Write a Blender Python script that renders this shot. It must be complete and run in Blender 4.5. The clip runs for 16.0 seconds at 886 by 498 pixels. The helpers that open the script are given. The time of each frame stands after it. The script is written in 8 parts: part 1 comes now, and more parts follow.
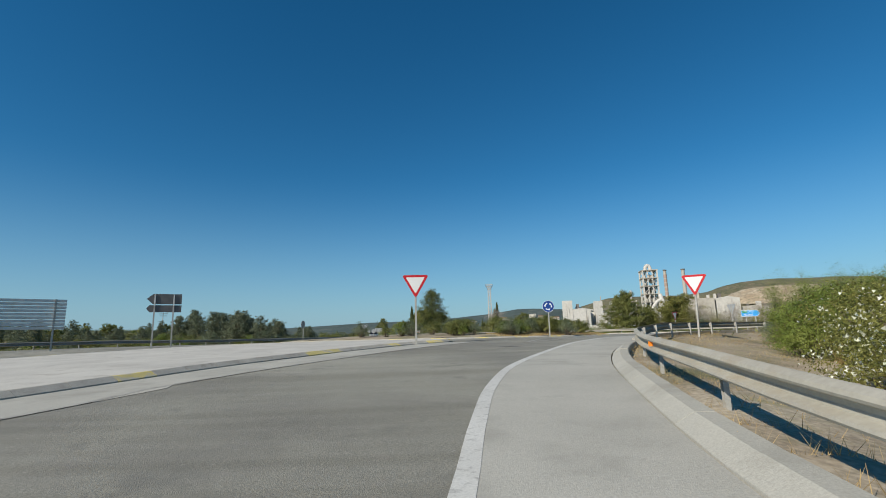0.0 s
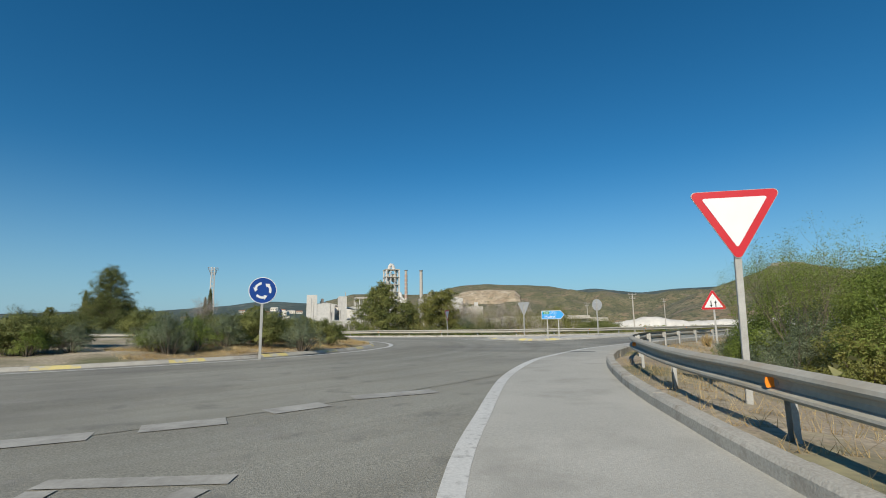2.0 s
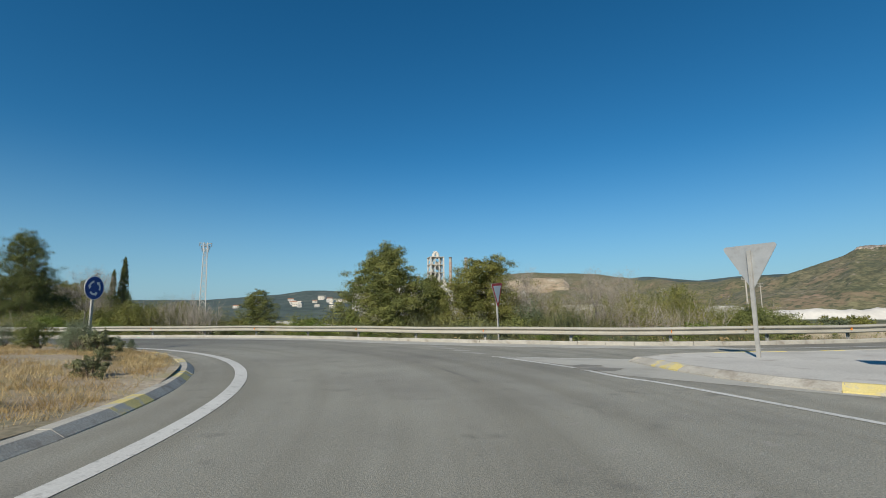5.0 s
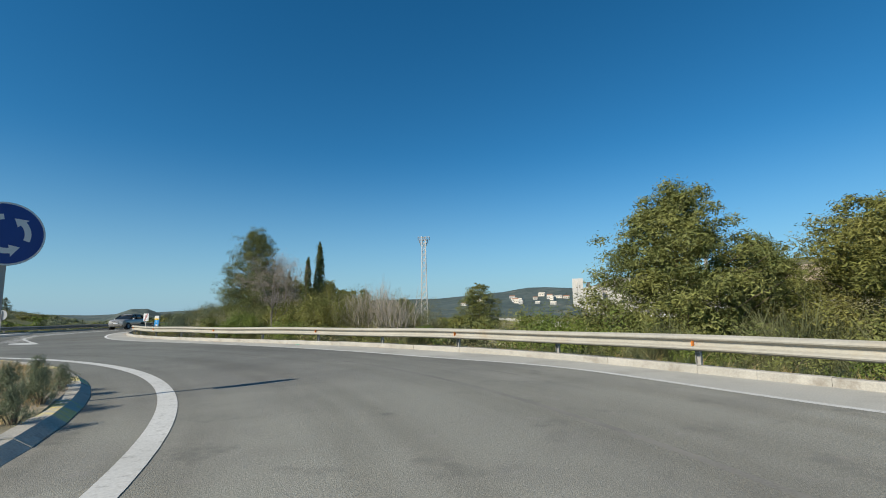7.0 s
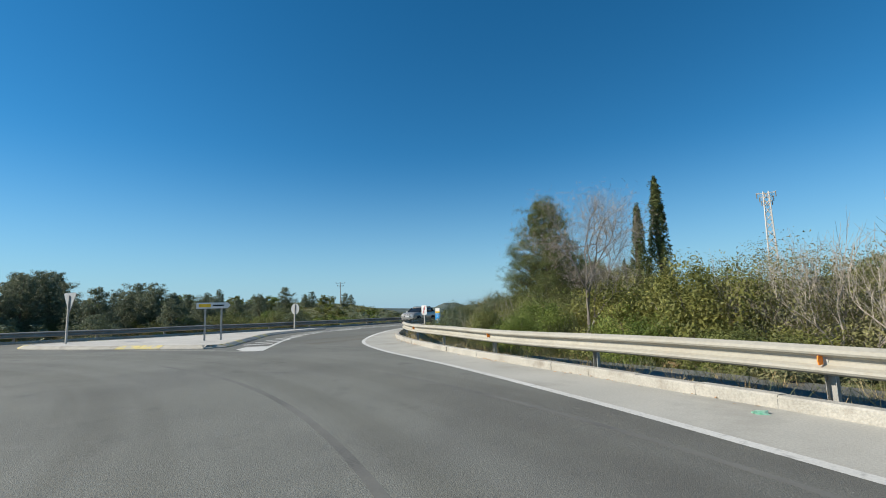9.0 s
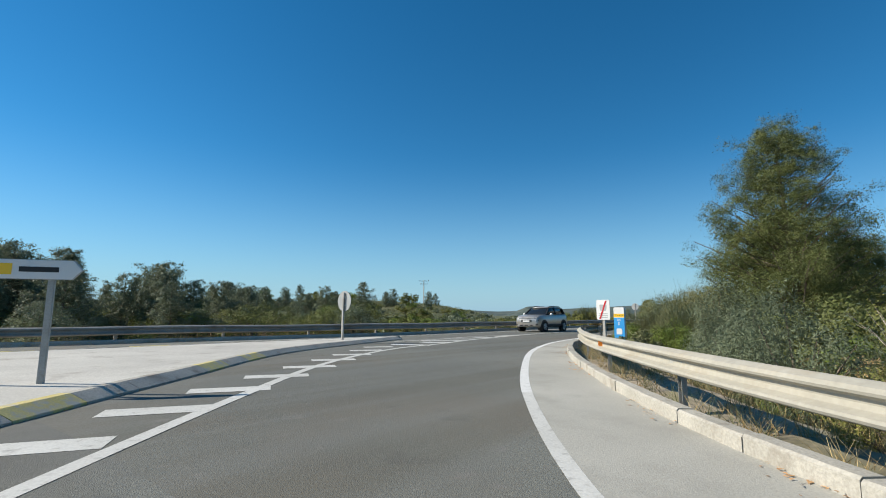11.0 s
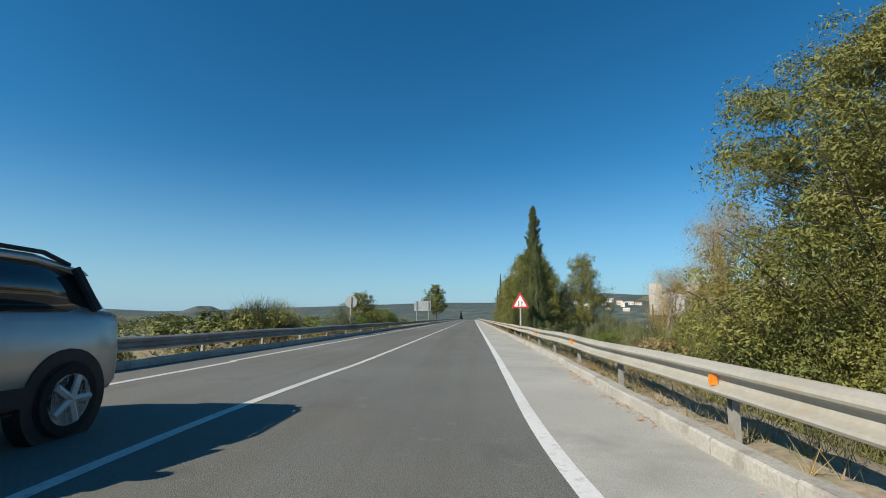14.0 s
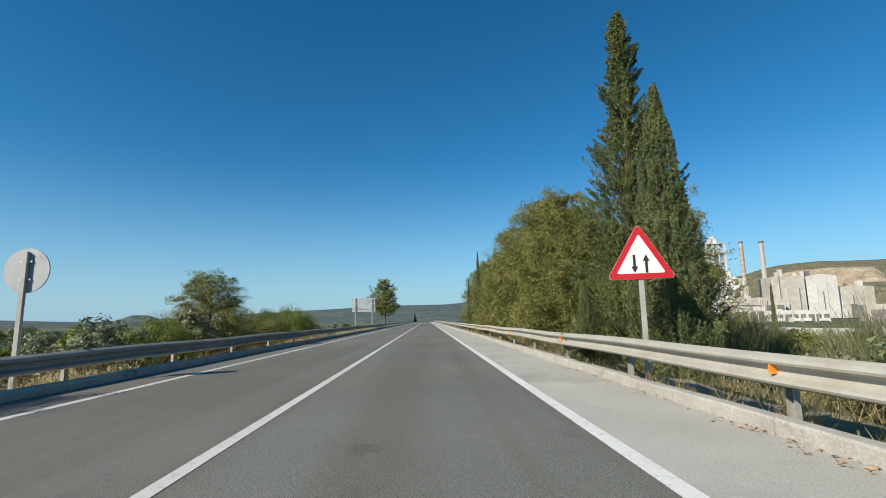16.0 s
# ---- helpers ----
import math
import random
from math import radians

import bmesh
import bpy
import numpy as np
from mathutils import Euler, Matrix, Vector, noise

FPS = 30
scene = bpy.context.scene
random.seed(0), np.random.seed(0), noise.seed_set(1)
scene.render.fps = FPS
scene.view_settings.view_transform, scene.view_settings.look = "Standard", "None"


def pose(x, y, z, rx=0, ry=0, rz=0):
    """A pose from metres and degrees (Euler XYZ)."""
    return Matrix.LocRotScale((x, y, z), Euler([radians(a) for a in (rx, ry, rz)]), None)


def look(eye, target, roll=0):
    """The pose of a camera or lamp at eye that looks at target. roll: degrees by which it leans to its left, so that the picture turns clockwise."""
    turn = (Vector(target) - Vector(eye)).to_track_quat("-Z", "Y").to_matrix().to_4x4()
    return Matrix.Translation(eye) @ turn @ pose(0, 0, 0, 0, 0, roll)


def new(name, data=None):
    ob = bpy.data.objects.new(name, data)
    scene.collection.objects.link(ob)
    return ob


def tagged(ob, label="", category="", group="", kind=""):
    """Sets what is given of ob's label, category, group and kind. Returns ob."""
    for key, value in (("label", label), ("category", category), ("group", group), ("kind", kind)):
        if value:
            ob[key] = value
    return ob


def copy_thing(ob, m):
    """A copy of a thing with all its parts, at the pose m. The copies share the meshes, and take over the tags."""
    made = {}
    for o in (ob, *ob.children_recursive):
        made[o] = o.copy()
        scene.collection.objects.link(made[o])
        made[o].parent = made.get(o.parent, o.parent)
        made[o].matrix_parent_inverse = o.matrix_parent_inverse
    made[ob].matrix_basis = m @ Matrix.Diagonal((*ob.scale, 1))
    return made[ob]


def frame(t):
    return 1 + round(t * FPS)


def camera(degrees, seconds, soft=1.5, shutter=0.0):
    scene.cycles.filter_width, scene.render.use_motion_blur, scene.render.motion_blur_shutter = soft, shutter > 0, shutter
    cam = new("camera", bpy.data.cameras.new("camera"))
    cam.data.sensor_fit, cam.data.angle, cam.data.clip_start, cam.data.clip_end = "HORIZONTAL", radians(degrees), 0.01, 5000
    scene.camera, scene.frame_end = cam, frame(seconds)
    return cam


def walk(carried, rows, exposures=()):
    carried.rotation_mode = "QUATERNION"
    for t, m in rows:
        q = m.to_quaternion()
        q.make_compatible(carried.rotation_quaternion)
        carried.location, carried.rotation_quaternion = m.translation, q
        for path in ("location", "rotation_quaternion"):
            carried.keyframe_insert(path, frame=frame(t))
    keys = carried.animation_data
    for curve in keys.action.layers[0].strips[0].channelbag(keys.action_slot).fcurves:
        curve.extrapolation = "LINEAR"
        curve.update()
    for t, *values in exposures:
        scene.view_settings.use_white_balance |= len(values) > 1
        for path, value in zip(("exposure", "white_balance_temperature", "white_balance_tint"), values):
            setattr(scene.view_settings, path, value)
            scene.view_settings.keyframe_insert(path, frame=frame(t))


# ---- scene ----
cam = camera(86.1, 16.0, soft=1.0)
PATH = [
    (0.0, pose(-3.925, -48.142, 0.423, 100.31, 1.47, 18.18)),
    (0.5, pose(-5.262, -42.875, 0.641, 100.26, 1.12, 10.35)),
    (1.0, pose(-5.856, -37.561, 0.849, 99.71, 0.96, 2.57)),
    (1.5, pose(-5.736, -32.395, 1.033, 99.48, 0.89, -4.96)),
    (2.0, pose(-4.986, -27.445, 1.181, 99.04, 0.83, -11.84)),
    (2.5, pose(-3.867, -22.851, 1.334, 98.76, 0.80, -16.92)),
    (3.0, pose(-2.606, -18.518, 1.380, 98.27, 0.79, -19.12)),
    (3.5, pose(-1.439, -14.321, 1.373, 98.10, 0.54, -18.24)),
    (4.0, pose(-0.511, -10.198, 1.337, 98.05, 0.36, -15.26)),
    (4.5, pose(0.105, -6.128, 1.287, 97.97, 0.38, -11.15)),
    (5.0, pose(0.371, -2.118, 1.236, 97.78, 0.60, -6.33)),
    (5.5, pose(0.241, 1.807, 1.195, 97.57, 0.87, -0.60)),
    (6.0, pose(-0.351, 5.593, 1.172, 97.57, 0.84, 6.13)),
    (6.5, pose(-1.333, 9.170, 1.164, 97.86, 0.81, 12.70)),
    (7.0, pose(-2.710, 12.495, 1.148, 97.72, 0.94, 19.64)),
    (7.5, pose(-4.551, 15.632, 1.161, 97.87, 1.25, 27.51)),
    (8.0, pose(-6.803, 18.426, 1.154, 97.30, 1.51, 35.91)),
    (8.5, pose(-9.426, 20.839, 1.144, 97.31, 1.61, 44.55)),
    (9.0, pose(-12.524, 22.985, 1.134, 97.42, 1.59, 53.00)),
    (9.5, pose(-15.957, 24.795, 1.119, 97.49, 1.39, 60.05)),
    (10.0, pose(-19.670, 26.426, 1.091, 97.44, 0.44, 63.95)),
    (10.5, pose(-23.549, 28.039, 1.075, 97.68, -0.02, 64.69)),
    (11.0, pose(-27.506, 29.823, 1.065, 97.85, -0.22, 62.75)),
    (11.5, pose(-31.456, 31.923, 1.058, 97.86, -0.42, 58.76)),
    (12.0, pose(-35.302, 34.443, 1.052, 97.75, -0.74, 53.27)),
    (12.5, pose(-38.930, 37.446, 1.051, 97.72, -1.22, 46.65)),
    (13.0, pose(-42.222, 40.948, 1.063, 98.18, -1.57, 39.22)),
    (13.5, pose(-45.060, 44.885, 1.061, 97.92, -1.49, 31.62)),
    (14.0, pose(-47.472, 49.186, 1.063, 98.20, -0.51, 25.50)),
    (14.5, pose(-49.786, 53.939, 1.079, 98.26, 0.48, 22.77)),
    (15.0, pose(-52.045, 58.900, 1.063, 98.57, 0.87, 21.59)),
    (15.5, pose(-54.260, 64.014, 1.032, 98.37, 0.79, 20.63)),
    (16.0, pose(-56.504, 69.335, 1.028, 98.46, 1.04, 19.99)),
]
walk(cam, PATH, [(0.0, 0.0), (5.5, 0.0), (7.0, 0.2), (9.0, 0.35), (10.0, 0.4), (12.5, 0.28), (13.5, 0.13), (14.2, 0.32), (16.0, 0.35)])

# ---- light ----
SUN_AZ = radians(210.7)      # clockwise from +y
SUN_EL = radians(34.0)
world = bpy.data.worlds.new("sky")
scene.world = world
world.use_nodes = True
wn = world.node_tree.nodes
sky = wn.new("ShaderNodeTexSky")
sky.sky_type = "NISHITA"
sky.sun_disc = False
sky.sun_elevation = SUN_EL
sky.sun_rotation = SUN_AZ
sky.altitude = 1500.0
sky.air_density = 1.0
sky.dust_density = 0.05
sky.ozone_density = 3.4
wn["Background"].inputs["Strength"].default_value = 0.088
tint = wn.new("ShaderNodeMix")          # the clear, deep blue of the day
tint.data_type, tint.blend_type = "RGBA", "MULTIPLY"
tint.inputs["Factor"].default_value = 1.0
tint.inputs["B"].default_value = (0.92, 1.13, 1.11, 1)
rich = wn.new("ShaderNodeHueSaturation")
rich.inputs["Saturation"].default_value = 1.23
world.node_tree.links.new(sky.outputs["Color"], tint.inputs["A"])
world.node_tree.links.new(tint.outputs["Result"], rich.inputs["Color"])
# dry haze: the sky pales evenly towards the horizon all round
way = wn.new("ShaderNodeTexCoord")
height = wn.new("ShaderNodeSeparateXYZ")
world.node_tree.links.new(way.outputs["Generated"], height.inputs["Vector"])
fall = wn.new("ShaderNodeMapRange")
fall.inputs["From Min"].default_value, fall.inputs["From Max"].default_value = 0.0, 0.34
fall.inputs["To Min"].default_value, fall.inputs["To Max"].default_value = 1.0, 0.0
world.node_tree.links.new(height.outputs["Z"], fall.inputs["Value"])
curve = wn.new("ShaderNodeMath")
curve.operation = "POWER"
curve.inputs[1].default_value = 2.0
world.node_tree.links.new(fall.outputs["Result"], curve.inputs[0])
haze = wn.new("ShaderNodeMix")
haze.data_type = "RGBA"
haze.inputs["B"].default_value = (2.95, 4.75, 6.0, 1)
world.node_tree.links.new(curve.outputs["Value"], haze.inputs["Factor"])
world.node_tree.links.new(rich.outputs["Color"], haze.inputs["A"])
world.node_tree.links.new(haze.outputs["Result"], wn["Background"].inputs["Color"])
sun = new("sun", bpy.data.lights.new("sun", "SUN"))
sun.data.energy = 5.0
sun.data.angle = radians(0.53)
sun.data.color = (1.0, 0.925, 0.79)
to_sun = Vector((math.sin(SUN_AZ) * math.cos(SUN_EL), math.cos(SUN_AZ) * math.cos(SUN_EL), math.sin(SUN_EL)))
sun.matrix_world = look(to_sun * 200, (0, 0, 0))

# ---- materials ----
def mat(name, colors, rough=0.8, metal=0.0, scale=1.0, detail=6.0, bump=0.0, bump_scale=20.0, fine=0.0, fine_scale=60.0,
        rand=0.0, spec=0.4, coords="Object", stretch=None, translucent=0.0):
    """Noise ramp between colours, a finer speckle over it, relief, and a shade of its own per piece."""
    m = bpy.data.materials.new(name)
    m.use_nodes = True
    nt = m.node_tree
    n, l = nt.nodes, nt.links
    b = n["Principled BSDF"]
    tc = n.new("ShaderNodeTexCoord")
    geo = n.new("ShaderNodeNewGeometry")
    src = geo.outputs["Position"] if coords == "World" else tc.outputs["Object"]
    if stretch:
        mp = n.new("ShaderNodeMapping")
        mp.inputs["Scale"].default_value = stretch
        l.new(src, mp.inputs["Vector"])
        src = mp.outputs["Vector"]
    nz = n.new("ShaderNodeTexNoise")
    nz.inputs["Scale"].default_value = scale
    nz.inputs["Detail"].default_value = detail
    l.new(src, nz.inputs["Vector"])
    ramp = n.new("ShaderNodeValToRGB")
    els = ramp.color_ramp.elements
    while len(els) < len(colors):
        els.new(0.5)
    for i, c in enumerate(colors):
        els[i].position = 0.3 + 0.4 * i / max(1, len(colors) - 1)
        els[i].color = (*c, 1)
    l.new(nz.outputs["Fac"], ramp.inputs["Fac"])
    col = ramp.outputs["Color"]
    if fine:
        f = n.new("ShaderNodeTexNoise")
        f.inputs["Scale"].default_value = fine_scale
        f.inputs["Detail"].default_value = 3
        l.new(src, f.inputs["Vector"])
        mr = n.new("ShaderNodeMapRange")
        mr.inputs["From Min"].default_value, mr.inputs["From Max"].default_value = 0.3, 0.7
        mr.inputs["To Min"].default_value, mr.inputs["To Max"].default_value = 1 - fine, 1 + fine
        l.new(f.outputs["Fac"], mr.inputs["Value"])
        mx = n.new("ShaderNodeVectorMath")
        mx.operation = "SCALE"
        l.new(col, mx.inputs[0])
        l.new(mr.outputs["Result"], mx.inputs["Scale"])
        col = mx.outputs["Vector"]
    if rand:
        mr = n.new("ShaderNodeMapRange")
        mr.inputs["To Min"].default_value, mr.inputs["To Max"].default_value = 1 - rand, 1 + rand
        l.new(geo.outputs["Random Per Island"], mr.inputs["Value"])
        mx = n.new("ShaderNodeVectorMath")
        mx.operation = "SCALE"
        l.new(col, mx.inputs[0])
        l.new(mr.outputs["Result"], mx.inputs["Scale"])
        col = mx.outputs["Vector"]
    l.new(col, b.inputs["Base Color"])
    b.inputs["Roughness"].default_value = rough
    b.inputs["Metallic"].default_value = metal
    b.inputs["Specular IOR Level"].default_value = spec
    if bump:
        bz = n.new("ShaderNodeTexNoise")
        bz.inputs["Scale"].default_value = bump_scale
        bz.inputs["Detail"].default_value = 4
        l.new(src, bz.inputs["Vector"])
        bp = n.new("ShaderNodeBump")
        bp.inputs["Strength"].default_value = bump
        bp.inputs["Distance"].default_value = 0.02
        l.new(bz.outputs["Fac"], bp.inputs["Height"])
        l.new(bp.outputs["Normal"], b.inputs["Normal"])
    if translucent:
        tr = n.new("ShaderNodeBsdfTranslucent")
        l.new(col, tr.inputs["Color"])
        ms = n.new("ShaderNodeMixShader")
        ms.inputs["Fac"].default_value = translucent
        l.new(b.outputs["BSDF"], ms.inputs[1])
        l.new(tr.outputs["BSDF"], ms.inputs[2])
        l.new(ms.outputs["Shader"], n["Material Output"].inputs["Surface"])
    return m


def wear(m, other, amount, scale, band=0.06):
    """Let a second colour break through where a noise is high: worn paint, dust, stains."""
    nt = m.node_tree
    n, l = nt.nodes, nt.links
    b = n["Principled BSDF"]
    old = b.inputs["Base Color"].links[0].from_socket
    geo = n.new("ShaderNodeNewGeometry")
    nz = n.new("ShaderNodeTexNoise")
    nz.inputs["Scale"].default_value = scale
    nz.inputs["Detail"].default_value = 8
    nz.inputs["Roughness"].default_value = 0.65
    l.new(geo.outputs["Position"], nz.inputs["Vector"])
    mr = n.new("ShaderNodeMapRange")
    mr.inputs["From Min"].default_value = 1 - amount - band
    mr.inputs["From Max"].default_value = 1 - amount + band
    l.new(nz.outputs["Fac"], mr.inputs["Value"])
    mx = n.new("ShaderNodeMix")
    mx.data_type = "RGBA"
    l.new(mr.outputs["Result"], mx.inputs["Factor"])
    l.new(old, mx.inputs["A"])
    mx.inputs["B"].default_value = (*other, 1)
    l.new(mx.outputs["Result"], b.inputs["Base Color"])
    return m


M_ASPHALT = wear(wear(mat("asphalt", [(0.24, 0.231, 0.192), (0.28, 0.27, 0.224), (0.318, 0.305, 0.254)], 0.85, scale=0.18, fine=0.3, fine_scale=55,
                          bump=0.5, bump_scale=110, coords="World"), (0.3, 0.283, 0.245), 0.36, 3.0, 0.05), (0.165, 0.156, 0.137), 0.42, 0.12, 0.12)


def darker_towards(m, x0, x1, shade):
    """The surface turns darker between two lines of the plan, with a ragged border."""
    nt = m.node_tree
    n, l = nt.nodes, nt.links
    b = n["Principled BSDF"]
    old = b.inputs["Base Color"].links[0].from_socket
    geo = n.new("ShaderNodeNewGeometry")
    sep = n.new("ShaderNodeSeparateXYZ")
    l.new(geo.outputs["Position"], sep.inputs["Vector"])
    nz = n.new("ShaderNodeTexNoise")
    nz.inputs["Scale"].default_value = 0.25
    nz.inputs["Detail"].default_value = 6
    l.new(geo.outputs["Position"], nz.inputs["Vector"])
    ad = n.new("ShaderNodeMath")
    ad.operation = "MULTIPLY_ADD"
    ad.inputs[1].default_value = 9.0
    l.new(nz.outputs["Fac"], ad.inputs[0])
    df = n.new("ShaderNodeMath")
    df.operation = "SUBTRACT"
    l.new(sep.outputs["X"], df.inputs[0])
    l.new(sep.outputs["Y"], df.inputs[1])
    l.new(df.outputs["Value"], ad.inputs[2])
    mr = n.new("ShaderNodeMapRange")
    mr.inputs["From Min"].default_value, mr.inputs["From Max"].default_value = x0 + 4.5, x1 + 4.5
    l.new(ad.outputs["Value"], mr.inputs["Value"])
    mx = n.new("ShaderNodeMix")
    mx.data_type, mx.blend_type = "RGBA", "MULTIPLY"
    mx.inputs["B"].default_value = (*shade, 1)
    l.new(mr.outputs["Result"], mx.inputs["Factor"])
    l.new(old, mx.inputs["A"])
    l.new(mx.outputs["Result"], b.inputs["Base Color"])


M_ASPHALT_DARK = wear(wear(mat("dark_asphalt", [(0.127, 0.129, 0.114), (0.15, 0.152, 0.133), (0.173, 0.173, 0.15)], 0.85, scale=0.18, fine=0.2, fine_scale=45,
                               bump=0.4, bump_scale=110, coords="World"), (0.185, 0.176, 0.158), 0.36, 3.0, 0.05), (0.16, 0.143, 0.115), 0.42, 0.15, 0.1)
M_TYRE = wear(mat("tyre_marked_asphalt", [(0.165, 0.156, 0.137), (0.2, 0.19, 0.163)], 0.85, scale=0.6, fine=0.2, fine_scale=45, coords="World"), (0.235, 0.222, 0.19), 0.5, 0.9, 0.1)
M_DUSTY = wear(mat("dusty_asphalt", [(0.36, 0.348, 0.305), (0.435, 0.42, 0.37)], 0.9, scale=0.5, fine=0.12, fine_scale=45, bump=0.25,
                   bump_scale=80, coords="World"), (0.3, 0.288, 0.25), 0.4, 0.7, 0.1)
M_PAINT = wear(mat("road_paint", [(0.5, 0.49, 0.45), (0.6, 0.59, 0.55)], 0.7, scale=0.7, fine=0.1, fine_scale=40, coords="World"),
               (0.27, 0.26, 0.235), 0.36, 9.0, 0.1)
M_PAINT_FRESH = wear(mat("clean_road_paint", [(0.62, 0.61, 0.58), (0.72, 0.71, 0.68)], 0.7, scale=0.7, fine=0.08, fine_scale=40, coords="World"), (0.38, 0.37, 0.34), 0.36, 9.0, 0.1)
M_FADED = wear(mat("faded_paint", [(0.4, 0.385, 0.34), (0.48, 0.46, 0.41)], 0.75, scale=1.5, fine=0.1, fine_scale=40, coords="World"),
               (0.23, 0.218, 0.19), 0.5, 3.0, 0.2)
M_CONCRETE = wear(mat("pale_concrete", [(0.43, 0.41, 0.37), (0.53, 0.51, 0.46)], 0.9, scale=0.6, fine=0.12, fine_scale=30, bump=0.3, bump_scale=40,
                      coords="World"), (0.33, 0.3, 0.26), 0.36, 1.3, 0.08)
M_KERB = wear(mat("kerb_concrete", [(0.34, 0.32, 0.275), (0.44, 0.415, 0.36)], 0.9, scale=2.0, fine=0.15, fine_scale=40, bump=0.4, bump_scale=50,
                  coords="World"), (0.24, 0.21, 0.17), 0.38, 2.2, 0.08)
M_KERB_YELLOW = wear(mat("worn_yellow_kerb", [(0.55, 0.45, 0.16), (0.62, 0.52, 0.22)], 0.85, scale=2, fine=0.15, bump=0.3, bump_scale=50,
                         coords="World"), (0.42, 0.4, 0.35), 0.48, 3.0, 0.06)
M_SOIL = wear(wear(mat("dry_soil", [(0.24, 0.19, 0.13), (0.34, 0.28, 0.2), (0.42, 0.36, 0.27)], 0.95, scale=0.4, fine=0.3, fine_scale=12, bump=0.8,
              bump_scale=8, coords="World"), (0.13, 0.13, 0.06), 0.42, 0.22, 0.08), (0.3, 0.27, 0.15), 0.4, 1.1, 0.08)
M_LAND = wear(wear(mat("scrubland", [(0.07, 0.085, 0.035), (0.12, 0.125, 0.05), (0.2, 0.18, 0.09)], 0.95, scale=0.03, fine=0.35, fine_scale=0.8, coords="World"),
              (0.05, 0.065, 0.028), 0.48, 0.1, 0.08), (0.26, 0.21, 0.13), 0.36, 0.05, 0.06)
M_HILL = wear(wear(wear(mat("wooded_hill", [(0.1, 0.1, 0.052), (0.145, 0.136, 0.072), (0.2, 0.172, 0.105)], 0.95, scale=0.012, fine=0.45, fine_scale=0.25, coords="World"),
                   (0.27, 0.19, 0.125), 0.4, 0.014, 0.07), (0.3, 0.255, 0.19), 0.36, 0.06, 0.04), (0.066, 0.076, 0.042), 0.45, 0.11, 0.05)
# distance haze is mixed into the far hills' base colours, blue-green
M_FARHILL = wear(wear(mat("haze_tinted_far_hill", [(0.05, 0.076, 0.07), (0.075, 0.1, 0.088), (0.105, 0.125, 0.105)], 1.0, scale=0.006, fine=0.35, fine_scale=0.06, coords="World"),
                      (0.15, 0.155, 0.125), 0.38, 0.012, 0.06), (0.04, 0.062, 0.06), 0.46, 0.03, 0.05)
M_QUARRY = wear(mat("quarry_rock", [(0.27, 0.2, 0.13), (0.35, 0.28, 0.19), (0.43, 0.36, 0.27)], 0.95, scale=0.02, fine=0.3, fine_scale=0.1, coords="World"),
                (0.14, 0.14, 0.08), 0.38, 0.03, 0.05)
M_CRAG = wear(mat("crag_rock", [(0.2, 0.17, 0.14), (0.3, 0.26, 0.22), (0.38, 0.34, 0.29)], 0.95, scale=0.08, fine=0.4, fine_scale=0.3, coords="World"),
              (0.08, 0.085, 0.05), 0.42, 0.06, 0.05)
M_GALV = wear(mat("galvanised_steel", [(0.52, 0.53, 0.52), (0.62, 0.62, 0.6)], 0.55, 0.35, scale=3, fine=0.08, fine_scale=25, coords="World"),
              (0.4, 0.38, 0.34), 0.36, 2.0, 0.1)
M_RAIL = wear(mat("dusty_guardrail_zinc", [(0.325, 0.308, 0.26), (0.4, 0.38, 0.325)], 0.75, 0.0, spec=0.2, scale=1.2, fine=0.07, fine_scale=18, coords="World"),
              (0.34, 0.295, 0.225), 0.37, 1.0, 0.1)
# shade on the far rail's road side put into its zinc colour
M_RAIL_SHADED = wear(mat("shaded_grey_zinc", [(0.24, 0.23, 0.21), (0.33, 0.315, 0.285)], 0.65, 0.2, scale=1.2, fine=0.1, fine_scale=18, coords="World"),
                  (0.2, 0.17, 0.14), 0.4, 0.9, 0.1)
M_POST = wear(mat("zinc_post", [(0.33, 0.325, 0.3), (0.42, 0.41, 0.38)], 0.6, 0.2, scale=4, fine=0.1, coords="World"), (0.3, 0.25, 0.2), 0.34, 6, 0.08)
M_ORANGE = mat("orange_reflector", [(0.85, 0.22, 0.02), (0.95, 0.3, 0.03)], 0.35, scale=8)
M_WHITE = mat("sign_white", [(0.66, 0.66, 0.65), (0.72, 0.72, 0.71)], 0.4, scale=2)
M_RED = mat("sign_red", [(0.46, 0.012, 0.018), (0.52, 0.016, 0.024)], 0.4, scale=2)
M_BLUE = mat("sign_blue", [(0.008, 0.045, 0.22), (0.01, 0.055, 0.26)], 0.4, scale=2)
M_LIGHTBLUE = mat("panel_blue", [(0.03, 0.27, 0.62), (0.04, 0.32, 0.68)], 0.4, scale=2)
M_YELLOW = mat("panel_yellow", [(0.85, 0.5, 0.03), (0.9, 0.56, 0.04)], 0.4, scale=2)
M_BLACK = mat("sign_black", [(0.015, 0.015, 0.016), (0.025, 0.025, 0.026)], 0.5, scale=2)
M_SIGNBACK = wear(mat("sign_back_grey", [(0.34, 0.35, 0.35), (0.42, 0.43, 0.43)], 0.55, 0.3, scale=3, fine=0.06), (0.28, 0.27, 0.25), 0.36, 3, 0.1)
M_DARKBACK = mat("dark_sign_back", [(0.085, 0.088, 0.09), (0.12, 0.122, 0.124)], 0.6, 0.2, scale=3)
M_BARK = mat("bark", [(0.1, 0.075, 0.052), (0.17, 0.135, 0.1)], 0.95, scale=6, fine=0.3, fine_scale=25, bump=0.8, bump_scale=14, stretch=(1, 1, 0.3))
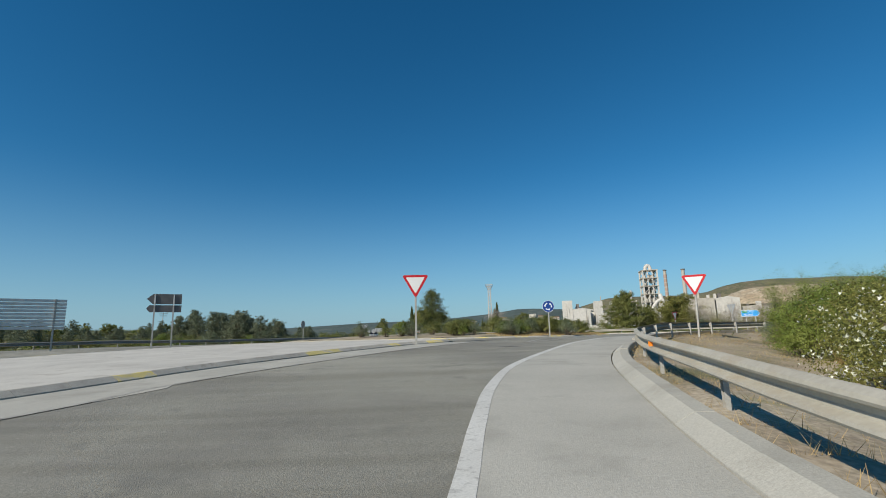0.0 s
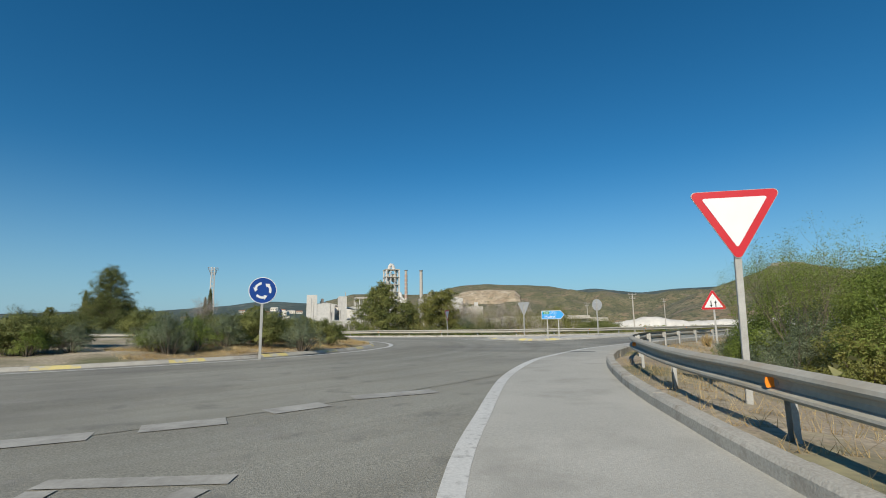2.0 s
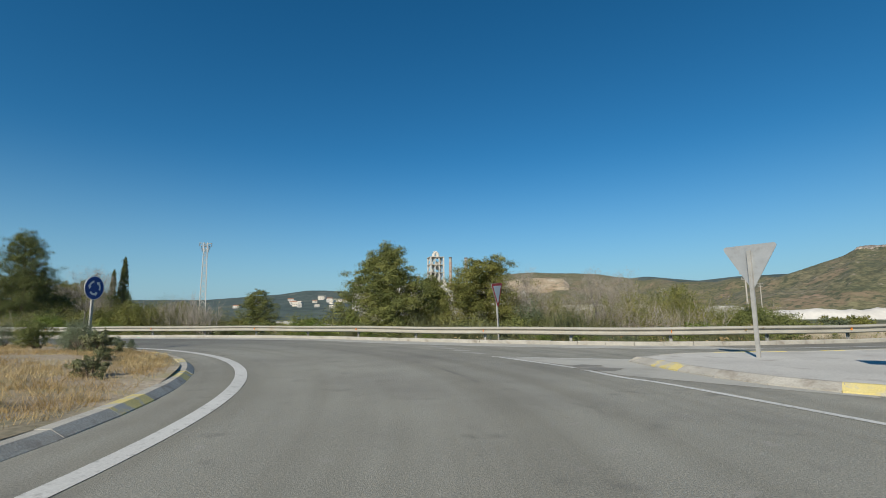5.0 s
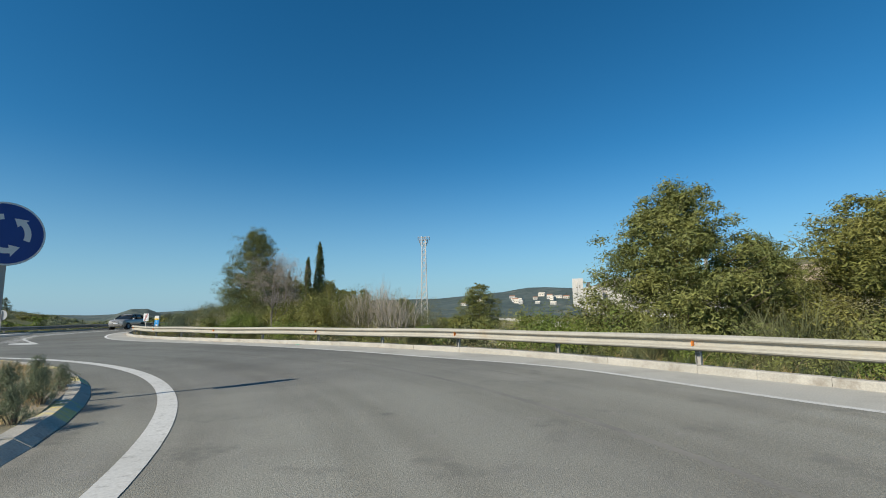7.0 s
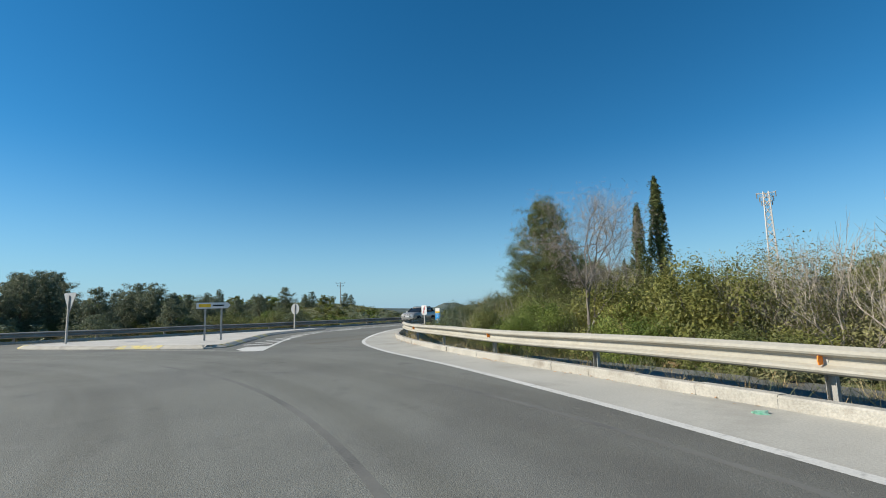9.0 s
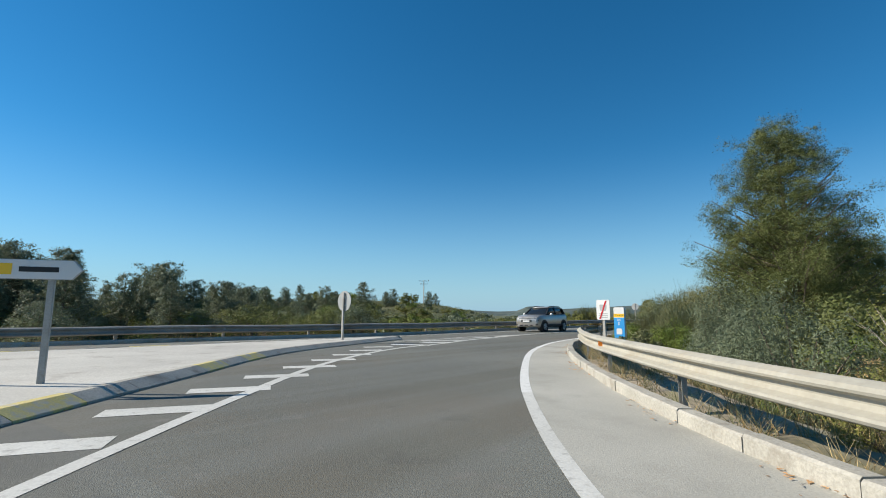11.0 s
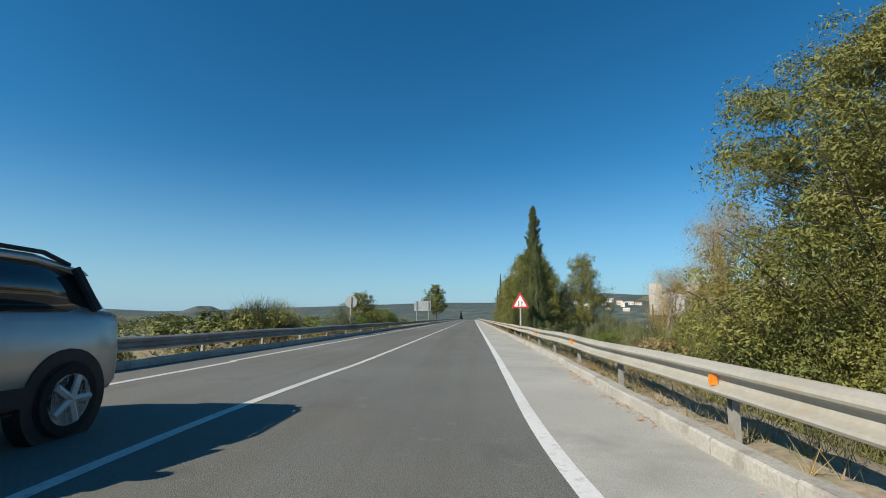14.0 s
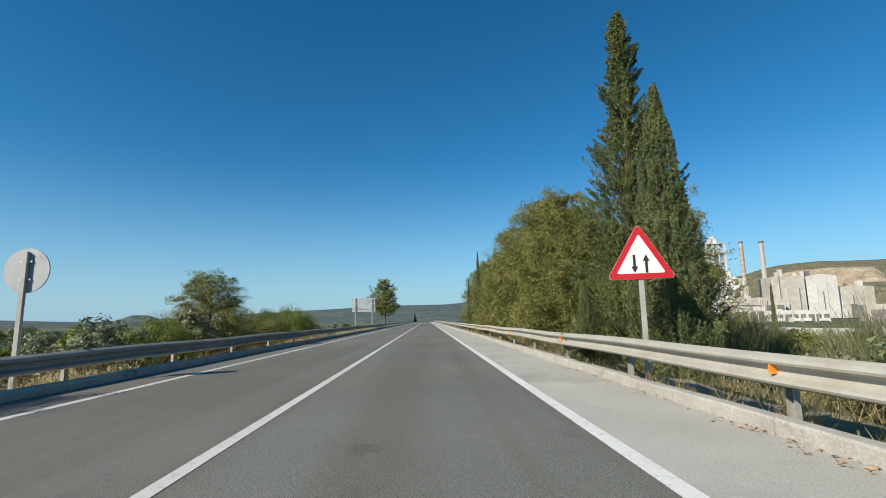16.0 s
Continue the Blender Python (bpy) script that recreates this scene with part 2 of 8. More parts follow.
M_TWIG = mat("bare_twig", [(0.33, 0.28, 0.23), (0.44, 0.39, 0.33)], 0.9, scale=5, fine=0.2)
M_GREYWOOD = mat("grey_bare_wood", [(0.2, 0.17, 0.145), (0.29, 0.255, 0.22)], 0.9, scale=5, fine=0.2)
M_TWIG_DARK = mat("dark_twig", [(0.12, 0.095, 0.07), (0.2, 0.16, 0.12)], 0.9, scale=5, fine=0.2)


def leaf_mat(name, a, b, c, rand=0.34, tr=0.24):
    a, b, c = [tuple(min(0.85, 1.3 * v) for v in q) for q in (a, b, c)]
    return mat(name, [a, b, c], 0.6, scale=0.9, detail=3, rand=rand, spec=0.3, translucent=tr)


M_PINE = leaf_mat("pine_needles", (0.085, 0.1, 0.03), (0.135, 0.146, 0.042), (0.185, 0.188, 0.058))
M_PINE_YEL = leaf_mat("sunlit_pine_needles", (0.098, 0.106, 0.028), (0.15, 0.15, 0.038), (0.2, 0.188, 0.054))
M_PINE_DARK = leaf_mat("dark_pine_needles", (0.062, 0.077, 0.026), (0.1, 0.116, 0.036), (0.145, 0.155, 0.05))
# needles of the far pines, with the haze before them put into the colour
M_PINE_HAZY = leaf_mat("haze_greyed_needles", (0.085, 0.105, 0.06), (0.12, 0.14, 0.085), (0.16, 0.178, 0.11))
M_CYPRESS = leaf_mat("cypress_foliage", (0.055, 0.072, 0.024), (0.095, 0.112, 0.036), (0.15, 0.16, 0.055))
M_CYPRESS_PALE = leaf_mat("fresh_cypress_foliage", (0.07, 0.09, 0.034), (0.11, 0.13, 0.048), (0.155, 0.172, 0.068))
M_OLIVE = leaf_mat("grey_green_leaves", (0.09, 0.11, 0.065), (0.13, 0.155, 0.09), (0.19, 0.21, 0.13))
M_GREEN = leaf_mat("bright_green_leaves", (0.085, 0.118, 0.022), (0.132, 0.17, 0.032), (0.195, 0.225, 0.055))
M_YELLOWGREEN = leaf_mat("yellow_green_leaves", (0.1, 0.112, 0.028), (0.155, 0.155, 0.04), (0.225, 0.205, 0.055))
M_BROOM = leaf_mat("broom_stems", (0.09, 0.1, 0.045), (0.135, 0.14, 0.065), (0.2, 0.19, 0.1))
M_SCRUB = leaf_mat("olive_scrub_leaves", (0.1, 0.105, 0.045), (0.155, 0.15, 0.062), (0.22, 0.2, 0.09))
M_DRYLEAF = leaf_mat("dry_leaves", (0.17, 0.12, 0.06), (0.26, 0.19, 0.09), (0.33, 0.26, 0.14))
M_AUTUMN = leaf_mat("ochre_leaves", (0.2, 0.14, 0.03), (0.3, 0.2, 0.045), (0.36, 0.27, 0.08))
M_DRYGRASS = leaf_mat("dry_grass", (0.24, 0.16, 0.07), (0.33, 0.24, 0.11), (0.42, 0.33, 0.18), 0.35, 0.2)
M_BLOSSOM = leaf_mat("white_blossom", (0.6, 0.62, 0.45), (0.72, 0.73, 0.58), (0.8, 0.8, 0.7), 0.15, 0.3)
M_CEMENT = wear(mat("cement_dust_wall", [(0.4, 0.365, 0.31), (0.5, 0.465, 0.405)], 0.95, scale=0.03, fine=0.15, fine_scale=0.2, coords="World"),
                (0.4, 0.35, 0.28), 0.36, 0.04, 0.1)
M_CEMENT_PALE = mat("pale_plant_paint", [(0.5, 0.475, 0.43), (0.6, 0.575, 0.53)], 0.9, scale=0.03, fine=0.1, fine_scale=0.3, coords="World")
M_PLANT_DARK = mat("plant_shadow_steel", [(0.12, 0.11, 0.1), (0.2, 0.185, 0.165)], 0.8, scale=0.1, coords="World")
M_ROOFTILE = mat("terracotta_roof", [(0.3, 0.15, 0.09), (0.4, 0.22, 0.14)], 0.9, scale=0.5, fine=0.2, fine_scale=3)
M_HOUSE = mat("house_plaster", [(0.6, 0.54, 0.44), (0.72, 0.67, 0.58)], 0.9, scale=0.1)
M_WINDOW_DARK = mat("dark_window", [(0.03, 0.035, 0.04), (0.05, 0.055, 0.06)], 0.2, scale=1)
M_PYLON = mat("pylon_steel", [(0.5, 0.47, 0.43), (0.6, 0.57, 0.52)], 0.7, 0.2, scale=1.0)
M_WOODPOLE = mat("pole_concrete", [(0.36, 0.33, 0.29), (0.46, 0.43, 0.38)], 0.9, scale=2)

def wheel_tracks(m, shade, straight=False):
    """Soft darker bands that the wheels have polished: circles round the ring, or lines along the straight road."""
    nt = m.node_tree
    n, l = nt.nodes, nt.links
    b = n["Principled BSDF"]
    old = b.inputs["Base Color"].links[0].from_socket
    geo = n.new("ShaderNodeNewGeometry")
    sep = n.new("ShaderNodeSeparateXYZ")
    co = n.new("ShaderNodeCombineXYZ")
    if straight:
        for socket, axis, k in (("X", (0.9277, 0.3733, 0), 1.1), ("Y", (-0.3733, 0.9277, 0), 0.035)):
            dot = n.new("ShaderNodeVectorMath")
            dot.operation = "DOT_PRODUCT"
            dot.inputs[1].default_value = [v * k for v in axis]
            l.new(geo.outputs["Position"], dot.inputs[0])
            l.new(dot.outputs["Value"], co.inputs[socket])
    else:
        off = n.new("ShaderNodeVectorMath")
        off.operation = "SUBTRACT"
        off.inputs[1].default_value = (-20.6, 3.4, 0)
        l.new(geo.outputs["Position"], off.inputs[0])
        flat = n.new("ShaderNodeVectorMath")
        flat.operation = "MULTIPLY"
        flat.inputs[1].default_value = (1, 1, 0)
        l.new(off.outputs["Vector"], flat.inputs[0])
        ln = n.new("ShaderNodeVectorMath")
        ln.operation = "LENGTH"
        l.new(flat.outputs["Vector"], ln.inputs[0])
        l.new(off.outputs["Vector"], sep.inputs["Vector"])
        at = n.new("ShaderNodeMath")
        at.operation = "ARCTAN2"
        l.new(sep.outputs["Y"], at.inputs[0])
        l.new(sep.outputs["X"], at.inputs[1])
        l.new(ln.outputs["Value"], co.inputs["X"])
        l.new(at.outputs["Value"], co.inputs["Y"])
    nz = n.new("ShaderNodeTexNoise")
    nz.inputs["Scale"].default_value = 1.0
    nz.inputs["Detail"].default_value = 3.5
    nz.inputs["Roughness"].default_value = 0.6
    l.new(co.outputs["Vector"], nz.inputs["Vector"])
    mr = n.new("ShaderNodeMapRange")
    mr.interpolation_type = "SMOOTHSTEP"
    mr.inputs["From Min"].default_value, mr.inputs["From Max"].default_value = 0.4, 0.66
    l.new(nz.outputs["Fac"], mr.inputs["Value"])
    mx = n.new("ShaderNodeMix")
    mx.data_type, mx.blend_type = "RGBA", "MULTIPLY"
    mx.inputs["B"].default_value = (*shade, 1)
    l.new(mr.outputs["Result"], mx.inputs["Factor"])
    l.new(old, mx.inputs["A"])
    l.new(mx.outputs["Result"], b.inputs["Base Color"])


for m_, dark_, pale_ in ((M_ASPHALT, (0.2, 0.192, 0.164), (0.35, 0.337, 0.29)), (M_ASPHALT_DARK, (0.122, 0.122, 0.108), (0.195, 0.193, 0.172))):
    wear(wear(m_, dark_, 0.37, 1.1, 0.05), pale_, 0.33, 14.0, 0.03)
wheel_tracks(M_ASPHALT, (0.83, 0.82, 0.8))
wheel_tracks(M_ASPHALT_DARK, (0.86, 0.83, 0.78), True)
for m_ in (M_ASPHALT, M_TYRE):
    darker_towards(m_, -16.0, -40.0, (0.64, 0.67, 0.7))
M_DARK_PATCH = wear(mat("dark_patch_asphalt", [(0.05, 0.048, 0.044), (0.08, 0.076, 0.07)], 0.7, scale=2, fine=0.2, fine_scale=40, coords="World"), (0.2, 0.19, 0.165), 0.45, 2.5, 0.06)
M_PANELBLUE = mat("blue_grey_panel", [(0.06, 0.1, 0.2), (0.09, 0.14, 0.26)], 0.35, scale=0.2)
M_LITTER = leaf_mat("rusty_leaf_litter", (0.25, 0.12, 0.05), (0.36, 0.19, 0.08), (0.42, 0.27, 0.14), 0.4, 0.1)
# ---- helpers of this scene ----
def mesh_ob(name, verts, faces, material, parent=None, smooth=False, label=""):
    me = bpy.data.meshes.new(name)
    me.from_pydata([tuple(v) for v in verts], [], [tuple(f) for f in faces])
    me.update()
    for m in material if isinstance(material, (list, tuple)) else [material]:
        me.materials.append(m)
    if smooth:
        me.polygons.foreach_set("use_smooth", [True] * len(me.polygons))
    ob = new(name, me)
    if parent:
        ob.parent = parent
    if label:
        ob["label"] = label
    return ob


def part(name, bm, material, parent, label="", smooth=False):
    me = bpy.data.meshes.new(name)
    bm.to_mesh(me)
    bm.free()
    for m in material if isinstance(material, (list, tuple)) else [material]:
        me.materials.append(m)
    if smooth:
        me.polygons.foreach_set("use_smooth", [True] * len(me.polygons))
    ob = new(name, me)
    ob.parent = parent
    if label:
        ob["label"] = label
    return ob


def empty(name, x, y, z, rz=0.0, label="", category="", group="", kind=""):
    ob = new(name)
    ob.empty_display_size = 0.2
    ob.matrix_world = pose(x, y, z, 0, 0, rz)
    return tagged(ob, label, category, group, kind)


def bm_box(bm, cx, cy, cz, sx, sy, sz, bevel=0.0, m=None):
    r = bmesh.ops.create_cube(bm, size=1.0, matrix=(m or Matrix()) @ Matrix.Translation((cx, cy, cz)) @ Matrix.Diagonal((sx, sy, sz, 1)))
    if bevel:
        es = list({e for v in r["verts"] for e in v.link_edges})
        bmesh.ops.bevel(bm, geom=es, offset=bevel, segments=2, affect="EDGES", clamp_overlap=True)


def bm_rod(bm, a, b, r0, r1=None, seg=8):
    a, b = Vector(a), Vector(b)
    d = b - a
    m = Matrix.Translation((a + b) / 2) @ d.to_track_quat("Z", "Y").to_matrix().to_4x4()
    half = max(d.length, 1e-4) / 2
    rings = []
    for z, r in ((-half, r0), (half, r0 if r1 is None else r1)):
        rings.append([bm.verts.new(m @ Vector((r * math.cos(2 * math.pi * i / seg), r * math.sin(2 * math.pi * i / seg), z))) for i in range(seg)])
    for i in range(seg):
        j = (i + 1) % seg
        bm.faces.new((rings[0][i], rings[0][j], rings[1][j], rings[1][i]))
    bm.faces.new(rings[0][::-1])
    bm.faces.new(rings[1])


def spline(pts, step=1.0):
    """A smooth line through the points, about evenly stepped."""
    p = [np.array(q, float) for q in pts]
    p = [2 * p[0] - p[1]] + p + [2 * p[-1] - p[-2]]
    dense = []
    for i in range(1, len(p) - 2):
        for k in range(24):
            t = k / 24
            dense.append(0.5 * (2 * p[i] + (p[i + 1] - p[i - 1]) * t + (2 * p[i - 1] - 5 * p[i] + 4 * p[i + 1] - p[i + 2]) * t * t
                                + (3 * p[i] - p[i - 1] - 3 * p[i + 1] + p[i + 2]) * t ** 3))
    dense.append(p[-2])
    d = np.array(dense)
    s = np.concatenate([[0], np.cumsum(np.hypot(*np.diff(d[:, :2], axis=0).T))])
    n = max(2, int(round(s[-1] / step)) + 1)
    u = np.linspace(0, s[-1], n)
    return np.stack([np.interp(u, s, d[:, j]) for j in range(d.shape[1])], 1)


def side(line, off):
    """The line moved to its left by off."""
    t = np.gradient(line[:, :2], axis=0)
    t /= np.hypot(t[:, 0], t[:, 1])[:, None]
    return line[:, :2] + off * np.stack([-t[:, 1], t[:, 0]], 1)


GRADE_Y = [-70, -48, -37.6, -27.4, -22.8, -14, -8, 0]
GRADE_Z = [-1.7, -0.76, -0.34, -0.02, 0.10, 0.14, 0.08, 0]


def gz(x, y):
    """Height of the carriageway: the approach climbs to the ring."""
    return np.interp(y, GRADE_Y, GRADE_Z)


def ribbon(name, left, right, lift, material, cross=6, label="", kind="structure", category="", parent=None):
    """A paved strip between two lines of as many points."""
    n = len(left)
    vs, fs = [], []
    for i in range(n):
        for j in range(cross + 1):
            q = left[i] + (right[i] - left[i]) * j / cross
            vs.append((q[0], q[1], float(gz(q[0], q[1])) + lift))
    for i in range(n - 1):
        for j in range(cross):
            a = i * (cross + 1) + j
            fs.append((a, a + 1, a + cross + 2, a + cross + 1))
    ob = mesh_ob(name, vs, fs, material, parent)
    return tagged(ob, label, category, "", kind)


def resample(line, n):
    s = np.concatenate([[0], np.cumsum(np.hypot(*np.diff(line[:, :2], axis=0).T))])
    u = np.linspace(0, s[-1], n)
    return np.stack([np.interp(u, s, line[:, 0]), np.interp(u, s, line[:, 1])], 1)


def inside(poly, x, y):
    px, py = poly[:, 0], poly[:, 1]
    qx, qy = np.roll(px, -1), np.roll(py, -1)
    c = np.zeros(x.shape, bool)
    for a, b, d, e in zip(px, py, qx, qy):
        if b == e:
            continue
        hit = ((b > y) != (e > y)) & (x < (d - a) * (y - b) / (e - b) + a)
        c ^= hit
    return c


def distance(line, x, y):
    best = np.full(x.shape, 1e9)
    for a, b in zip(line[:-1], line[1:]):
        d = b - a
        L = (d ** 2).sum() or 1e-9
        t = np.clip(((x - a[0]) * d[0] + (y - a[1]) * d[1]) / L, 0, 1)
        best = np.minimum(best, np.hypot(x - a[0] - t * d[0], y - a[1] - t * d[1]))
    return best


# ---- the plan ----
RING = np.array((-20.6, 3.4))
R_KERB, R_LINE, R_OUT = 17.65, 18.63, 28.3
DIR = np.array((-0.3733, 0.9277))      # the straight road
NRM = np.array((0.9277, 0.3733))       # to its right


def on_straight(off, s):
    """The point of the straight road at offset off (metres to the right of the plan's origin line) and station s."""
    return tuple(NRM * off + DIR * s)


# outer kerb: from the east road round the ring's north side into the straight road
OKERB = spline([(62, 34), (36, 20.4), (24, 15.6), (16, 14.2), (10.5, 14.6), (5.4, 17.2), (0.6, 20.9), (-4.1, 24.7), (-7.6, 26.6), (-12.3, 28.5), (-16.8, 29.7),
                (-21.3, 30.8), (-26, 32.3), (-30.5, 34.2), (-34.2, 36.5), (-37.5, 39), (-40.5, 41.8), (-42.3, 44.3), (-44.2, 47.5), (-46.6, 52.6), (-49.0, 58.8),
                on_straight(-23.4, 79), on_straight(-23.4, 110), on_straight(-23.4, 180), on_straight(-23.4, 320)], 1.0)
OLINE = spline([(62, 32), (36, 18.4), (24, 13.6), (16, 12.4), (10, 13.0), (4.6, 15.7), (0, 19.15), (-3.7, 22.7), (-7.4, 24.5), (-11, 26.15), (-15.2, 27.65),
                (-20.2, 29.1), (-25, 30.2), (-29, 31.6), (-32.6, 33.7), (-36, 36.2), (-39, 38.7), (-41.3, 41.1), (-42.7, 42.9), (-44.1, 45.1), (-46, 48.6), (-47.4, 51.2),
                (-48.6, 53.7), (-50.45, 58.3), on_straight(-25.02, 80), on_straight(-25.02, 110), on_straight(-25.02, 320)], 0.6)
LKERB = spline([(-51, -40), (-49.5, -20), (-48.6, 3), (-46.5, 14), (-46.6, 22), (-48.3, 30), (-50.0, 37.6), (-52.0, 42.8), (-54.7, 48.9), (-58.2, 57.7),
                on_straight(-32.4, 80), on_straight(-32.4, 120), on_straight(-32.4, 320)], 1.0)
LLINE = spline([(-47.6, 30), (-49.2, 37.6), (-51.2, 43.0), (-53.2, 48.4), (-56.7, 57.2), on_straight(-31.37, 78), on_straight(-31.37, 120), on_straight(-31.37, 320)], 0.8)
RKERB = spline([(6, -76), (2.2, -66), (-1.2, -54), (-2.9, -45.5), (-3.5, -40.4), (-3.75, -36), (-3.5, -31.5), (-2.7, -27.2), (-1.5, -23), (0.1, -19.1), (2.2, -15.2),
                (4.8, -11.7), (8, -8.4), (11.4, -5.2), (17, -1), (30, 7.5), (62, 25)], 1.0)
RLINE = spline([(3.4, -76), (-0.5, -66), (-3.5, -54), (-4.7, -46), (-5.3, -42.8), (-5.75, -40), (-5.95, -36.5), (-5.6, -31.7), (-5.1, -27.6), (-4.3, -24.3), (-3.3, -21.7), (-1.7, -18),
                (0.2, -14.7), (2, -12.3), (4.5, -9.3), (6.9, -7), (11, -3.4), (16, 0.3), (30, 9.4), (62, 27)], 0.6)
SPLIT_S = [(-14.6, -76), (-14.3, -50), (-14.3, -42), (-14.3, -36), (-13.7, -30.6), (-12.6, -26), (-11.6, -24.0), (-12.0, -22.8), (-16.4, -21.4), (-21.4, -22), (-27, -25), (-29.5, -33),
           (-30, -45), (-30, -76)]
SPLIT_E = [(6.3, 9.4), (6.35, 6.6), (7.0, 4.6), (8.6, 3.4), (12.4, 4.4), (17, 7.2), (30, 14.2), (29, 15.6), (20, 11.6), (13, 10.2), (8.4, 10.4)]
SPLIT_W = [(-31.9, 27.5), (-31.6, 26.6), (-34, 24.9), (-36.2, 23), (-40, 20.9), (-42, 21.3), (-42.9, 25), (-44.6, 30), (-46.9, 35.8), (-47.2, 38), (-46.2, 37.3),
           (-41.4, 32.3), (-36.3, 29.6)]

# the level platform on which the roads lie
PLATFORM = np.array([tuple(q) for q in side(OKERB, -0.2)[::2]] + [tuple(q) for q in LKERB[::-2]] + [(-51, -76)] + [tuple(q) for q in RKERB[::2]])


def land(x, y):
    """Ground outside the roads: banks fall from the kerbs, most of all to the north."""
    x, y = np.atleast_1d(np.asarray(x, float)), np.atleast_1d(np.asarray(y, float))
    base = gz(x, np.maximum(y, -76))
    edge = np.vstack([PLATFORM, PLATFORM[:1]])
    near = (np.abs(x + 10) < 220) & (np.abs(y - 60) < 260)
    d = np.full(x.shape, 200.0)
    ins = np.zeros(x.shape, bool)
    if near.any():
        d[near] = distance(edge, x[near], y[near])
        ins[near] = inside(PLATFORM, x[near], y[near])
    # how deep the bank goes on each side
    v = x * NRM[0] + y * NRM[1]
    north = (v > -23.4) & (y > 8)
    deep = np.where(north, np.where(y > 60, 2.0, 3.6), 0.9)
    deep = np.where((x > -10) & (y < 8), 0.9, deep)
    drop = np.clip((d - 1.1) * np.where(north, 0.42, 0.2), 0, deep)
    u = 0.18 * np.sin(x * 0.31 + 1.3 * np.sin(y * 0.17)) + 0.14 * np.sin(y * 0.43 + x * 0.11)
    z = base - 0.03 - drop + u * np.clip((d - 1.2) / 4, 0, 1)
    z = np.where(ins, base - 0.16, z)
    far = np.hypot(x + 20, y - 20)
    return np.where(far > 160, z - np.clip((far - 160) * 0.012, 0, 5), z)


def land_z(x, y):
    """Height of the ground sheet itself."""
    i = min(max(int(np.searchsorted(gx, x)) - 1, 0), len(gx) - 2)
    j = min(max(int(np.searchsorted(gy, y)) - 1, 0), len(gy) - 2)
    u, v = (x - gx[i]) / (gx[i + 1] - gx[i]), (y - gy[j]) / (gy[j + 1] - gy[j])
    n = len(gx)
    a, b, c, d = GZ_[j * n + i], GZ_[j * n + i + 1], GZ_[(j + 1) * n + i], GZ_[(j + 1) * n + i + 1]
    return float((a * (1 - u) + b * u) * (1 - v) + (c * (1 - u) + d * u) * v)


def axis_steps(lo, hi, fine, reach):
    mid = list(np.arange(lo, hi, fine))
    a, s = [], fine
    p = lo
    while p > -reach:
        s *= 1.25
        p -= s
        a.append(p)
    b, s = [], fine
    p = hi
    while p < reach:
        s *= 1.25
        p += s
        b.append(p)
    return np.array(a[::-1] + mid + b)


gx, gy = axis_steps(-95, 40, 1.1, 3600), axis_steps(-62, 118, 1.1, 3600)
GX, GY_ = np.meshgrid(gx, gy)
GZ_ = land(GX.ravel(), GY_.ravel())
gv = np.stack([GX.ravel(), GY_.ravel(), GZ_], 1)
nx_ = len(gx)
ii, jj = np.meshgrid(np.arange(len(gy) - 1), np.arange(nx_ - 1), indexing="ij")
q0 = (ii * nx_ + jj).ravel()
gf = np.stack([q0, q0 + 1, q0 + nx_ + 1, q0 + nx_], 1)
ground = mesh_ob("ground", gv.tolist(), gf.tolist(), [M_SOIL, M_LAND], smooth=True)
cx_, cy_ = gv[gf].mean(1)[:, 0], gv[gf].mean(1)[:, 1]
ground.data.polygons.foreach_set("material_index", (np.hypot(cx_ + 25, cy_ - 30) > 130).astype(int).tolist())
tagged(ground, "dry brown soil and scrub around the roads", "ground", "", "structure")

# carriageways
ang = np.linspace(0, 2 * math.pi, 181)
ring_in = RING + (R_KERB - 0.1) * np.stack([np.cos(ang), np.sin(ang)], 1)
ring_out = RING + R_OUT * np.stack([np.cos(ang), np.sin(ang)], 1)
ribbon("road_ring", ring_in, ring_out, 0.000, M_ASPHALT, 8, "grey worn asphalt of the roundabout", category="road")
k = 160
a_r = resample(RKERB[RKERB[:, 1] < -14], k)
a_l = resample(np.array(SPLIT_S[:7] + [(-9.5, -20), (-8.2, -18)]), k)
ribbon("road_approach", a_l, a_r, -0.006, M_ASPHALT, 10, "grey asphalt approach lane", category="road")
e_s = resample(RKERB[(RKERB[:, 0] > -2) & (RKERB[:, 1] > -22)], k)
e_n = resample(OKERB[OKERB[:, 0] > -4][::-1], k)
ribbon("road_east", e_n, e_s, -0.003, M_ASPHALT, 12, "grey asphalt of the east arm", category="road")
w_n = resample(OKERB[(OKERB[:, 0] < -4)], 240)
w_l = resample(LKERB[(LKERB[:, 1] > 12)], 240)
w_in = resample(np.vstack([[(-6, 21.5), (-20, 27), (-30, 24), (-38, 18), (-45, 16)], w_l]), 240)
ribbon("road_west", w_n, w_in, -0.0015, M_ASPHALT_DARK, 12, "grey asphalt road with worn wheel tracks", category="road")
s_l = resample(np.array([(-51, -76), (-50, -40), (-49, -10)]), 40)
s_r = resample(np.array([(-29, -76), (-29, -40), (-14, -18)]), 40)
ribbon("road_south_exit", s_l, s_r, -0.016, M_ASPHALT, 6, "grey asphalt exit lane", category="road")
